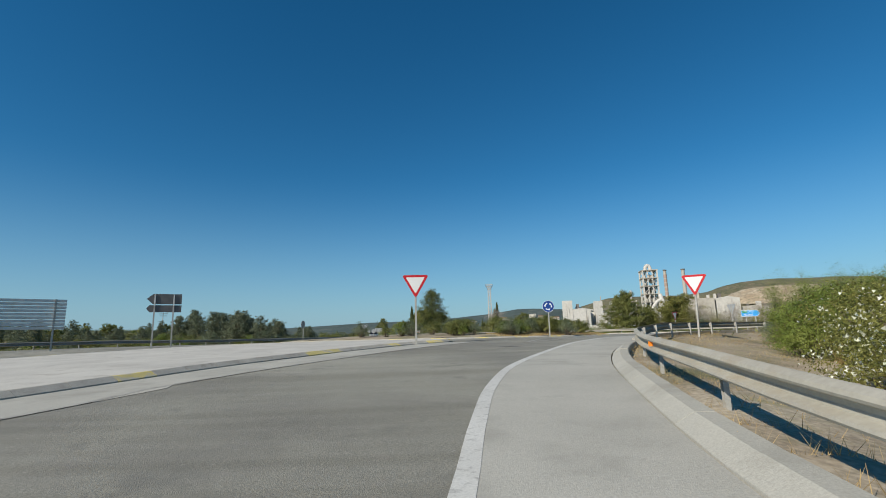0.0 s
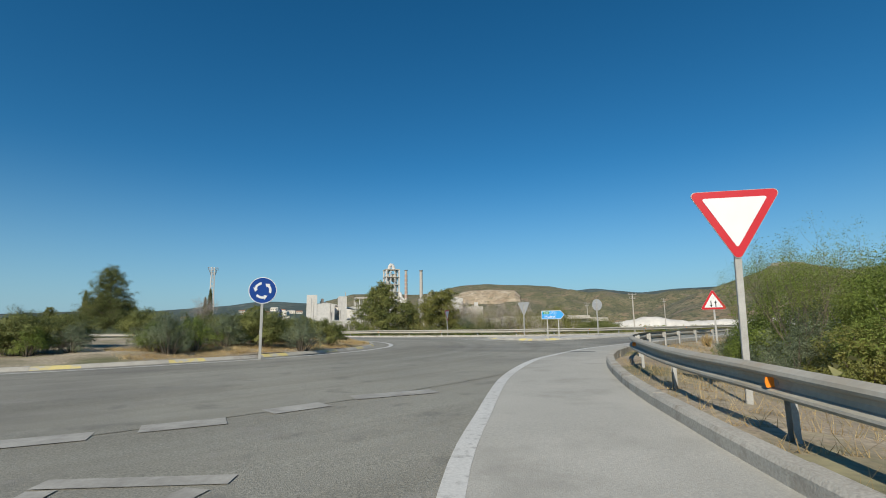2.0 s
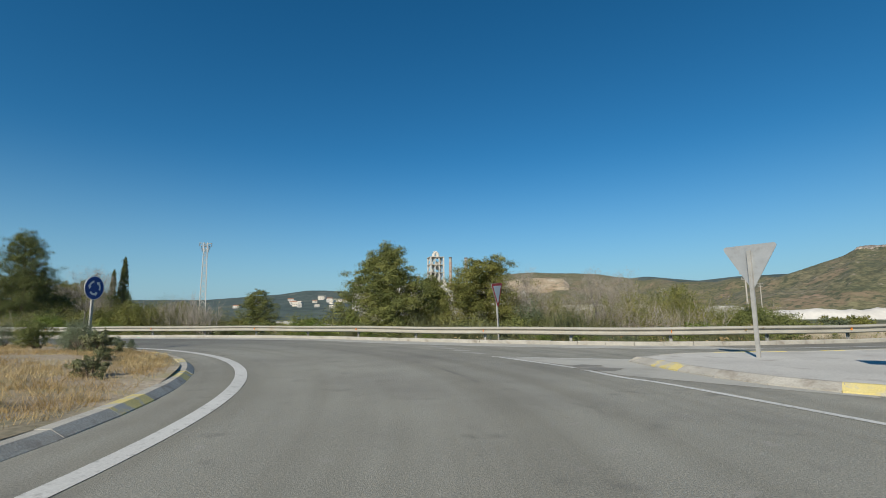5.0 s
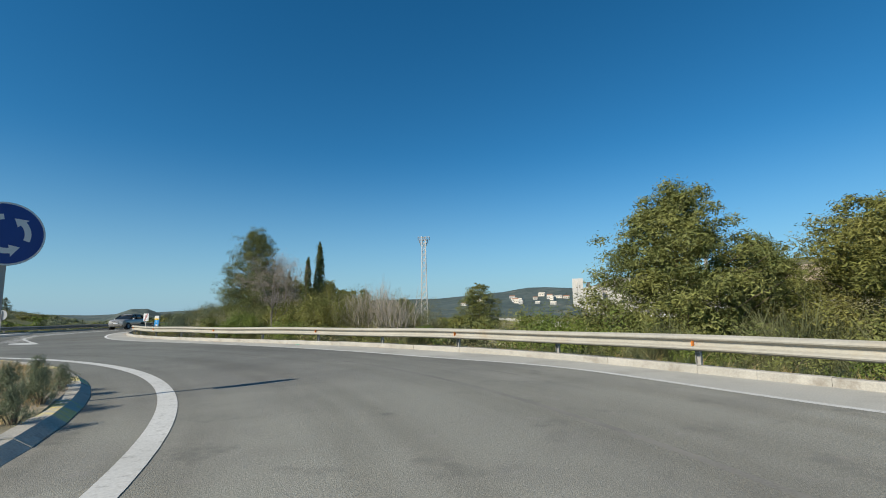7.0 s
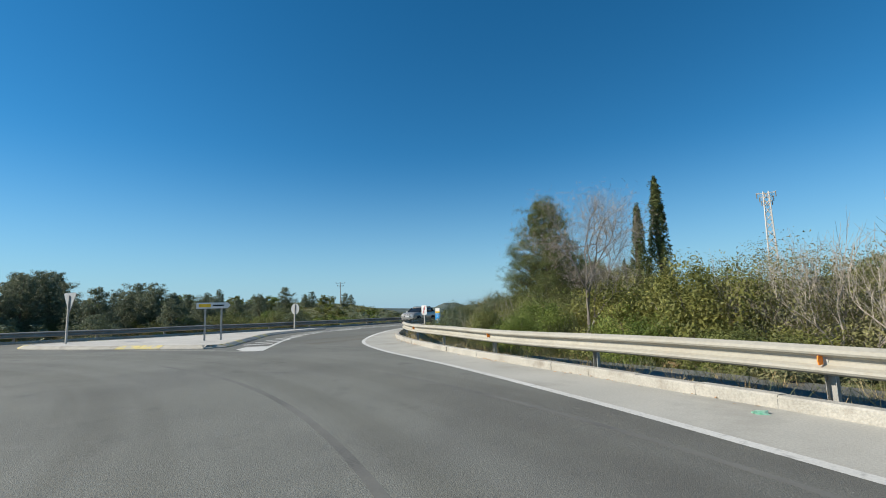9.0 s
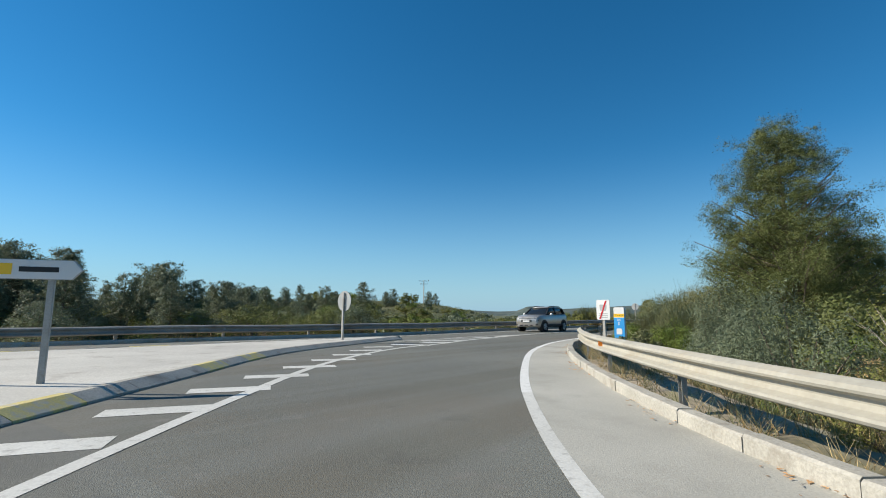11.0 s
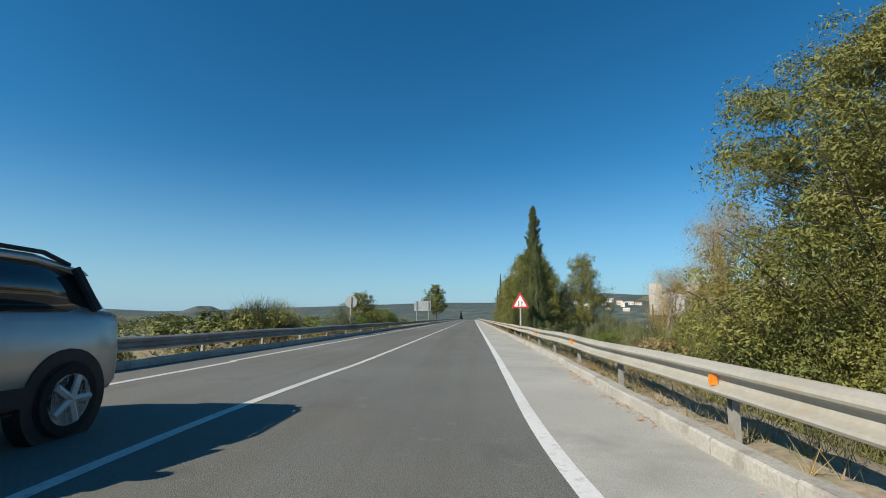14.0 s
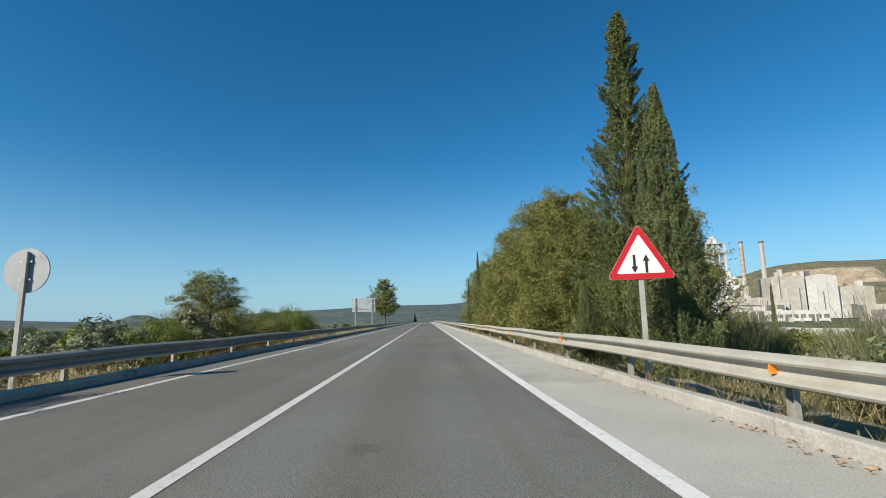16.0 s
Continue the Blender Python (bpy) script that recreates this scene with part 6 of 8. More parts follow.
def make_pine(name, seed, h, width, material, leaf=0.17, count=9000, low=0.12, label="", boughs=110, shape=0.7, needle=0.3, cat="pine tree", cushion=0.42):
    """Mediterranean pine: bent trunk, boughs that rise outwards, and upright tufts of needles along them."""
    rng = np.random.default_rng(seed)
    root = empty(name, 0, 0, 0, 0, label, cat, "trees")
    bm = bmesh.new()
    bend = rng.uniform(-0.05, 0.05, 2) * h
    trunk = [Vector((bend[0] * (t ** 2), bend[1] * (t ** 2), h * 0.94 * t - 0.4 * (1 - t))) for t in np.linspace(0, 1, 7)]
    limb(bm, trunk, h * 0.02, h * 0.004, 8)
    lob = rng.uniform(0, 6.28, 3)
    tufts = []
    for i in range(boughs):
        t = low + (1.0 - low) * ((i + rng.uniform(0, 1)) / boughs) ** 1.15
        u = (t - low) / (1 - low)
        prof = min(1.0, 0.62 + 1.7 * u) * (1.0 - u) ** shape + 0.05
        a = i * 2.4 + rng.uniform(-0.5, 0.5)
        lobe = 1 + 0.16 * math.sin(2 * a + lob[0] + 5 * u) + 0.14 * math.sin(3 * a + lob[1] - 7 * u)
        r = width / 2 * prof * lobe * rng.uniform(0.72, 1.04)
        axis = Vector((bend[0] * t * t, bend[1] * t * t, 0))
        rise = r * rng.uniform(0.2, 0.75)
        end = axis + Vector((r * math.cos(a), r * math.sin(a), h * t))
        start = axis + Vector((0, 0, max(0.15, h * t - rise)))
        mid = start.lerp(end, 0.5) + Vector((0, 0, -0.07 * r))
        if i % 2 == 0 or r > width * 0.25:
            limb(bm, [start, mid, end], h * 0.006 * (1.2 - t), h * 0.0012, 4)
        if math.sin(3 * a + lob[2]) + math.sin(11 * u + 2 * a + lob[0]) < -1.6:
            continue
        for k2 in range(3 + int(9 * r / width * 2)):
            q = start.lerp(end, 1 - rng.uniform(0, 1) ** 1.4 * 0.75)
            size = cushion * rng.uniform(0.6, 1.25) * (0.7 + 0.4 * prof)
            tufts.append((q + Vector(rng.uniform(-1, 1, 3)) * size * 1.1, size))
    part("trunk", bm, M_BARK, root, "grey-brown bark")
    m = max(8, count // len(tufts))
    pts, outs = [], []
    for q, size in tufts:       # a cushion of needles: a thick skin over a hollow, flatter below
        p = rng.normal(size=(m, 3))
        p /= np.linalg.norm(p, axis=1)[:, None]
        p[:, 2] = np.where(p[:, 2] < -0.5, -p[:, 2] * 0.6, p[:, 2])
        p *= rng.uniform(0.45, 1.15, (m, 1)) * np.array((1.0, 1.0, 0.9))
        p *= 1 + 0.22 * np.sin(p[:, :1] * 5 + p[:, 1:2] * 4 + size * 40)
        pts.append(np.array(q) + p * size)
        outs.append(p + np.array((0, 0, 0.25)))
    pts, outs = np.concatenate(pts), np.concatenate(outs)
    v, f = leaf_cloud(pts, leaf * rng.uniform(0.6, 1.4, len(pts)), rng, needle, 0.35, 0.0, outs, 0.8)
    ob = new("crown", cloud_mesh("crown", v, f, material))
    ob.parent = root
    return root


def make_cypress(name, seed, h, width, material, leaf=0.16, count=9000, label="", ragged=0.25, spread=0.5, plume=0.075):
    """Cypress: a spire of upswept plumes, each thick at its foot and pointed at its tip."""
    rng = np.random.default_rng(seed)
    root = empty(name, 0, 0, 0, 0, label, "cypress tree", "trees")
    bm = bmesh.new()
    limb(bm, [Vector((0, 0, -0.3)), Vector((0.01 * h, 0, h * 0.5)), Vector((0, 0.01 * h, h * 0.93))], h * 0.018, h * 0.003, 7)
    pts, outs = [], []
    per = 80 if count > 40000 else 40
    for i in range(count // per):
        t = 0.01 + 0.97 * rng.uniform(0, 1) ** 1.25
        a = rng.uniform(0, 2 * math.pi)
        prof = (1 - t) ** 0.82 * min(1, 0.7 + t * 3) * (1 + ragged * (0.5 * math.sin(t * 37 + seed + a) + 0.4 * math.sin(2 * a + t * 17)))
        r = width / 2 * prof * (1.02 if rng.uniform() < 0.7 else rng.uniform(0.4, 0.9)) * rng.uniform(1 - ragged * 0.5, 1 + ragged * 0.35) + 0.01 * width
        length = h * plume * rng.uniform(0.6, 1.25) * (1.1 - 0.5 * t)
        d = np.array((math.cos(a) * spread, math.sin(a) * spread, 1.0)) + rng.normal(size=3) * 0.14
        d /= np.linalg.norm(d)
        tip = np.array((r * math.cos(a), r * math.sin(a), h * t + length * 0.3))
        k2 = rng.uniform(0, 1, (per, 1)) ** 0.8
        side_ = rng.normal(size=(per, 3))
        side_ /= np.linalg.norm(side_, axis=1)[:, None]
        pts.append(tip - d * length * (1 - k2) + side_ * length * 0.2 * (1.08 - k2) * rng.uniform(0.5, 1.0, (per, 1)))
        outs.append(side_ + np.array((math.cos(a), math.sin(a), 0.2)) * 0.8)
        if i % 9 == 0:
            bm_rod(bm, (0, 0, max(0.1, h * t - r * 1.2)), tuple(tip - d * length * 0.5), 0.02, 0.006, 4)
    part("trunk", bm, M_BARK, root, "brown bark")
    pts, outs = np.concatenate(pts), np.concatenate(outs)
    pts[:, 2] = np.minimum(pts[:, 2], h * 1.01)
    v, f = leaf_cloud(pts, leaf * rng.uniform(0.6, 1.4, len(pts)), rng, 0.26, 0.5, 0.0, outs, 0.6)
    ob = new("crown", cloud_mesh("crown", v, f, material))
    ob.parent = root
    return root


def branch_tree(bm, rng, p, d, length, r, depth, tips, spread=0.55, up=0.15):
    n = 3
    q = Vector(p)
    for i in range(n):
        d2 = (d + Vector(rng.normal(size=3)) * 0.13 + Vector((0, 0, up * 0.3))).normalized()
        q2 = q + d2 * length / n
        bm_rod(bm, q, q2, r * (1 - 0.18 * i), r * (1 - 0.18 * (i + 1)), 5 if depth > 1 else 3)
        q, d = q2, d2
        if depth > 0 and (i > 0 or depth < 3):
            for _ in range(2 if i == n - 1 else 1):
                nd = (d + Vector(rng.normal(size=3)) * spread + Vector((0, 0, up))).normalized()
                branch_tree(bm, rng, q, nd, length * rng.uniform(0.55, 0.8), r * 0.55, depth - 1, tips, spread, up)
    tips.append(tuple(q))


def make_bare(name, seed, h, label, material=M_TWIG, depth=4, stems=1, spread=0.5, leaves=None, leaf=0.1, per_tip=3, up=0.2, r=0.02, cat="tree", blade=0.5):
    """A leafless or thinly leaved tree grown branch by branch."""
    rng = np.random.default_rng(seed)
    root = empty(name, 0, 0, 0, 0, label, cat, "trees")
    bm = bmesh.new()
    tips = []
    for s in range(stems):
        a = 2 * math.pi * s / max(1, stems) + rng.uniform(-0.4, 0.4)
        d = Vector((math.cos(a) * 0.35, math.sin(a) * 0.35, 1)) if stems > 1 else Vector((0.05, 0.02, 1))
        branch_tree(bm, rng, (0, 0, -0.2), d.normalized(), h * 0.36, h * r, depth, tips, spread, up)
    zmax = max(v.co.z for v in bm.verts)
    k2 = h / zmax
    bmesh.ops.scale(bm, vec=(k2, k2, k2), verts=bm.verts[:])
    part("trunk", bm, material, root)
    if leaves:
        t = np.array(tips) * k2
        pts = np.repeat(t, per_tip, 0) + rng.normal(size=(len(t) * per_tip, 3)) * h * 0.028
        v, f = leaf_cloud(pts, leaf * rng.uniform(0.6, 1.4, len(pts)), rng, blade, 0.1)
        ob = new("crown", cloud_mesh("crown", v, f, leaves))
        ob.parent = root
    return root


def make_shrub(name, seed, h, width, material, label, leaf=0.09, count=3500, aspect=0.5, up=0.1, stem=M_TWIG_DARK, lumps=14, cat="shrub", extra=None):
    rng = np.random.default_rng(seed)
    root = empty(name, 0, 0, 0, 0, label, cat, "shrubs")
    bm = bmesh.new()
    pts, outs = [], []
    for i in range(lumps):
        a = rng.uniform(0, 2 * math.pi)
        r = width / 2 * math.sqrt(rng.uniform(0, 1)) * 0.78
        z = h * rng.uniform(0.25, 0.85) * (1 - 0.45 * (2 * r / width) ** 2)
        c = Vector((r * math.cos(a), r * math.sin(a), z))
        limb(bm, [Vector((c.x * 0.12, c.y * 0.12, -0.15)), Vector((c.x * 0.5, c.y * 0.5, z * 0.55)), c], 0.025 * h ** 0.5, 0.006, 4)
        rad = (width * rng.uniform(0.14, 0.24), width * rng.uniform(0.14, 0.24), h * rng.uniform(0.12, 0.24))
        m = count // lumps
        sub = max(3, m // 30)
        for q in clump_points(rng, c, rad, sub):
            g = clump_points(rng, q, np.array(rad) * 0.34, m // sub)
            pts.append(g)
            outs.append((g - q) * 2.2 + (q - np.array(c)) + np.array((0, 0, 0.1 * h)))
    part("stem", bm, stem, root)
    pts = np.concatenate(pts)
    pts[:, 2] = np.abs(pts[:, 2]) * (h / max(h, pts[:, 2].max() * 0.97))
    v, f = leaf_cloud(pts, leaf * rng.uniform(0.6, 1.4, len(pts)), rng, aspect, up, 0.0, np.concatenate(outs), 0.75)
    ob = new("foliage", cloud_mesh("foliage", v, f, material))
    ob.parent = root
    if extra:
        m2, k2, s2 = extra
        idx = rng.choice(len(pts), k2)
        cc = pts[idx] + rng.normal(size=(k2, 3)) * 0.03
        v, f = leaf_cloud(cc, s2 * rng.uniform(0.6, 1.3, k2), rng, 0.9, 0.0)
        ob = new("blossom", cloud_mesh("blossom", v, f, m2))
        ob.parent = root
    return root


def make_broom(name, seed, h, width, material, label, stems=420, leaf_n=0):
    """Broom or cane: a sheaf of thin upright stems."""
    rng = np.random.default_rng(seed)
    root = empty(name, 0, 0, 0, 0, label, "shrub", "shrubs")
    vs, fs = [], []
    for i in range(stems):
        a = rng.uniform(0, 2 * math.pi)
        r = width / 2 * math.sqrt(rng.uniform(0, 1))
        b = np.array((0.3 * r * math.cos(a), 0.3 * r * math.sin(a), -0.1))
        tip = np.array((r * math.cos(a), r * math.sin(a), h * rng.uniform(0.55, 1.0) * (1 - 0.35 * (2 * r / width) ** 2)))
        mid = (b + tip) / 2 + rng.normal(size=3) * 0.05 * h + np.array((0, 0, 0.08 * h))
        w = np.array((-math.sin(a + 1), math.cos(a + 1), 0)) * rng.uniform(0.004, 0.01)
        o = len(vs)
        vs += [b - w, b + w, mid + w, mid - w, tip + w * 0.3, tip - w * 0.3]
        fs += [(o, o + 1, o + 2, o + 3), (o + 3, o + 2, o + 4, o + 5)]
        for _ in range(3):      # side sprigs
            q = mid + (tip - mid) * rng.uniform(0.1, 0.9)
            e = (tip - mid) * rng.uniform(0.2, 0.4) + rng.normal(size=3) * 0.07 * h
            o = len(vs)
            vs += [q - w * 0.7, q + w * 0.7, q + e + w * 0.2, q + e - w * 0.2]
            fs += [(o, o + 1, o + 2, o + 3)]
    ob = new("foliage", cloud_mesh("foliage", np.array(vs), np.array(fs), material))
    ob.parent = root
    return root


def knoll_z(x, y):
    """Ground on the low rise to the west, else the plain."""
    d, az = math.hypot(x + 15, y - 15), math.degrees(math.atan2(x + 15, y - 15))
    z = land_z(x, y)
    if 80 < d < 165 and az < -50:
        el = float(np.interp(az, (-112, -102, -90, -76, -66, -61, -57, -54), (0.4, 1.0, 1.2, 1.3, 1.35, 1.0, 0.3, -0.6)))
        z = max(z, -3.7 + (math.tan(radians(el)) * 165 + 4.8) * ((d - 80) / 85) ** 0.75)
    return z


KINDS = {}


def plant(kind, x, y, h, rz=None, wide=1.0, z=None, label=None):
    """Stand a copy of a plant at a place with its own height; the first of a kind is moved, the rest copied."""
    maker, h0 = KINDS[kind]
    rnd = random.Random(int(x * 97 + y * 31))
    zz = land_z(x, y) - 0.05 if z is None else z
    s = h / h0
    turn = rnd.uniform(0, 360) if rz is None else rz
    m = pose(x, y, zz, 0, 0, turn) @ Matrix.Diagonal((s * wide, s * wide, s, 1))
    if isinstance(maker, tuple):
        fn, kw = maker
        ob = fn(**kw)
        KINDS[kind] = (ob, h0)
        ob.matrix_basis = m
    else:
        ob = copy_thing(maker, m)
        ob.matrix_basis = m
    if label:
        ob["label"] = label
    return ob


def kind(key, fn, h0, **kw):
    KINDS[key] = ((fn, dict(kw)), h0)


kind("pine_a", make_pine, 8, name="pine_tree", seed=1, h=8, width=7.8, shape=0.62, needle=0.3, material=M_PINE, count=150000, leaf=0.13, cushion=0.5, label="bushy green pine tree on the bank", boughs=150, low=0.04)
kind("pine_b", make_pine, 8, name="pine_tree", seed=5, h=8, width=8.0, needle=0.3, material=M_PINE_YEL, count=150000, leaf=0.13, cushion=0.5, label="broad yellow-green pine tree on the bank", boughs=150, low=0.04, shape=0.42)
kind("pine_big", make_pine, 13, name="pine_tree", seed=14, h=13, width=9.8, material=M_PINE_DARK, needle=0.24, count=400000, leaf=0.1, cushion=0.56, label="large sunlit pine tree over the road bank", boughs=320, low=0.04, shape=0.55)
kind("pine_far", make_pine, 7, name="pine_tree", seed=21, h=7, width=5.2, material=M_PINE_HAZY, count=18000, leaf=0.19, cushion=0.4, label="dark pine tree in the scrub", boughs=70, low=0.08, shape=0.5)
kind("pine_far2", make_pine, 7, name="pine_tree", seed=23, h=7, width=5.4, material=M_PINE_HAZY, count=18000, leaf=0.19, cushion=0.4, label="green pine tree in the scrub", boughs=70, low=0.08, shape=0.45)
kind("pine_mid_a", make_pine, 8, name="pine_tree", seed=2, h=8, width=6.6, shape=0.5, material=M_PINE, count=56000, leaf=0.165, needle=0.25, cushion=0.5, label="green pine tree beside the straight road", boughs=110, low=0.04)
kind("pine_mid_b", make_pine, 8, name="pine_tree", seed=6, h=8, width=7.0, shape=0.45, material=M_PINE_YEL, count=56000, leaf=0.165, needle=0.25, cushion=0.5, label="yellow-green pine tree beside the straight road", boughs=110, low=0.04)
kind("pine_near", make_pine, 8, name="pine_tree", seed=7, h=8, width=7.8, needle=0.32, shape=0.42, material=M_PINE_YEL, count=300000, leaf=0.078, label="dense sunlit pine tree over the guardrail", boughs=230, low=0.04)
kind("pine_umbrella", make_pine, 8, name="pine_tree", seed=31, h=8, width=5.6, material=M_PINE, count=26000, leaf=0.2, low=0.36, label="round-topped pine tree on a bare trunk", boughs=70, shape=0.42)
kind("cypress", make_cypress, 10, name="cypress_tree", seed=2, h=10, width=3.1, material=M_CYPRESS, count=140000, leaf=0.085, label="tall ragged dark cypress tree beside the road", ragged=0.5, spread=0.95)
kind("cypress_dense", make_cypress, 7.5, name="cypress_tree", seed=12, h=7.5, width=2.3, material=M_CYPRESS_PALE, count=110000, leaf=0.075, label="dense green cypress tree beside the road", ragged=0.14, spread=0.22, plume=0.11)
kind("cypress_thin", make_cypress, 7, name="cypress_tree", seed=4, h=7, width=0.85, material=M_CYPRESS, count=26000, leaf=0.065, label="thin dark cypress tree among bushes", ragged=0.12, spread=0.2, plume=0.07)
kind("bare", make_bare, 6, name="bare_tree", seed=3, h=6, label="leafless grey branching tree", material=M_GREYWOOD, depth=6, spread=0.5, up=0.1, r=0.015, leaves=M_TWIG, leaf=0.15, per_tip=7, blade=0.035)
kind("bare_thicket", make_bare, 4, name="bare_bush", seed=8, h=4, label="pale leafless thicket of upright twigs", depth=4, stems=5, spread=0.34, up=0.3, r=0.008, cat="shrub")
kind("bare_thicket2", make_bare, 4, name="bare_bush", seed=18, h=4, label="brown leafless thicket with a few leaves", depth=3, stems=6, spread=0.4, up=0.25, r=0.008, leaves=M_YELLOWGREEN,
     leaf=0.055, per_tip=16, cat="shrub")
kind("sapling", make_bare, 4.5, name="sapling", seed=28, h=4.5, label="thin sapling with sparse fresh leaves", material=M_TWIG_DARK, depth=3, stems=4, spread=0.26, up=0.4, r=0.0036, leaves=M_GREEN, leaf=0.034, per_tip=50)
kind("ochre_tree", make_bare, 7, name="ochre_tree", seed=12, h=7, label="spindly tree with thin ochre leaves", material=M_GREYWOOD, depth=4, stems=1, spread=0.42, up=0.18, r=0.013, leaves=M_AUTUMN, leaf=0.04, per_tip=150)
kind("shrub_green", make_shrub, 2, name="shrub", seed=1, h=2, width=2.4, material=M_GREEN, label="bright green leafy roadside shrub", leaf=0.042, count=26000, lumps=24)
kind("shrub_olive", make_shrub, 2, name="shrub", seed=2, h=2, width=2.3, material=M_OLIVE, label="grey-green rounded roadside shrub", leaf=0.05, count=16000, aspect=0.3, lumps=20)
kind("shrub_dark", make_shrub, 2, name="shrub", seed=3, h=2, width=2.6, material=M_PINE, label="dark green scrub bush on the bank", leaf=0.05, count=22000, lumps=22)
kind("shrub_yellow", make_shrub, 2, name="shrub", seed=4, h=2, width=2.2, material=M_YELLOWGREEN, label="yellow-green leafy roadside shrub", leaf=0.046, count=22000, lumps=22)
kind("shrub_low", make_shrub, 1, name="low_bush", seed=6, h=1, width=1.5, material=M_BROOM, label="low green scrub bush on soil", leaf=0.065, count=3600, lumps=9)
kind("shrub_dry", make_shrub, 1, name="dry_bush", seed=7, h=1, width=1.4, material=M_DRYLEAF, label="dry brown bush on bare soil", leaf=0.055, count=2800, lumps=9, stem=M_TWIG)
for key, m_, lab_ in (("dark", M_PINE, "dark green scrub bush in the valley"), ("olive", M_OLIVE, "grey-green scrub bush in the valley"), ("green", M_GREEN, "bright green scrub bush in the valley"),
                      ("yellow", M_YELLOWGREEN, "yellow-green scrub bush in the valley")):
    kind("scrub_" + key, make_shrub, 2, name="scrub_bush", seed=len(key) + 40, h=2, width=2.6, material=m_, label=lab_, leaf=0.12, count=3800, lumps=14)
    kind("foot_" + key, make_shrub, 2, name="roadside_bush", seed=len(key) + 50, h=2, width=2.5, material=m_, label=lab_.replace("in the valley", "at the foot of the guardrail"), leaf=0.052, count=9000, lumps=20)
kind("broom", make_broom, 2, name="broom_shrub", seed=5, h=2, width=2.2, material=M_BROOM, label="upright green broom shrub on the bank", stems=1300)
kind("broom_dry", make_broom, 1.2, name="dry_reed_tuft", seed=6, h=1.2, width=1.0, material=M_DRYGRASS, label="tuft of dry straw-coloured reeds", stems=240)
kind("tall_scrub", make_shrub, 4, name="tall_scrub", seed=61, h=4, width=4.2, material=M_SCRUB, label="tall olive-brown scrub behind the guardrail", leaf=0.042, count=44000, lumps=44, stem=M_TWIG)
kind("tall_scrub_green", make_shrub, 4, name="tall_scrub", seed=62, h=4, width=4.2, material=M_YELLOWGREEN, label="tall yellow-green scrub behind the guardrail", leaf=0.042, count=44000, lumps=44, stem=M_TWIG)
kind("green_thicket", make_shrub, 4, name="green_thicket", seed=71, h=4, width=3.6, material=M_GREEN, label="tall fresh green leafy thicket behind the guardrail", leaf=0.045, count=52000, lumps=46, stem=M_TWIG)
kind("blossom", make_shrub, 2.4, name="blossom_bush", seed=9, h=2.4, width=3.2, material=M_YELLOWGREEN, label="green bush with white blossom beside the guardrail", leaf=0.05, count=20000, lumps=20,
     extra=(M_BLOSSOM, 900, 0.06))


def plant_top(kd, x, y, top, rz=None, wide=1.0, label=None):
    """As plant(), by the level of the crown's top."""
    return plant(kd, x, y, top - land_z(x, y) + 0.05, rz, wide, label=label)


# north bank: trees behind the rail
plant_top("pine_a", 0.25, 35.5, 6.3, 40, 1.15, label="bushy green pine tree behind the guardrail")
plant_top("pine_a", 4.0, 38.0, 4.0, 160)
plant_top("pine_b", 8.1, 36.4, 5.6, 10, 1.25, label="broad yellow-green pine tree behind the guardrail")
plant_top("pine_mid_a", -26, 98, 6.2, 20, 1.4)
plant_top("bare", -23.3, 36.6, 5.05, 190, 1.0)
plant_top("cypress_thin", -22.4, 41.5, 6.5, None, 1.7)
plant_top("cypress_thin", -22.75, 40.6, 5.3, None, 1.7)
plant_top("cypress_thin", -26.2, 45.0, 3.6)
for x, y, h, kd in ((-18.8, 37.6, 3.3, "tall_scrub_green"), (-20.6, 39.4, 3.4, "tall_scrub_green"), (-22.6, 40.4, 2.8, "tall_scrub"), (-25.4, 41.6, 2.8, "tall_scrub_green"), (-16.6, 38.4, 3.0, "tall_scrub"),
                    (-14.6, 39.0, 2.7, "tall_scrub"), (-27.8, 41.4, 2.4, "tall_scrub"), (13.2, 35.0, 3.6, "tall_scrub"), (15.8, 36.4, 3.2, "tall_scrub_green"), (18.6, 34.6, 3.6, "tall_scrub"),
                    (21.5, 33.0, 3.2, "tall_scrub"), (24.5, 35.5, 3.8, "tall_scrub_green"), (27.5, 36.0, 2.6, "tall_scrub"), (11.6, 32.0, 2.4, "tall_scrub"), (30.5, 38.5, 2.4, "tall_scrub"), (5.0, 34.2, 2.0, "tall_scrub"),
                    (-43.0, 54.0, 3.0, "tall_scrub"), (-42.0, 51.6, 2.9, "tall_scrub_green"), (-41.0, 49.2, 2.6, "tall_scrub"), (-43.6, 57.2, 2.4, "tall_scrub_green"), (-44.4, 60.4, 2.0, "tall_scrub"),
                    (-44.4, 66.6, 1.8, "tall_scrub"), (-43.4, 69.6, 1.8, "tall_scrub_green"), (-44.8, 73.5, 1.5, "tall_scrub"), (-42.8, 62.0, 2.8, "tall_scrub_green")):
    plant_top(kd, x, y, h)
rng = random.Random(40)
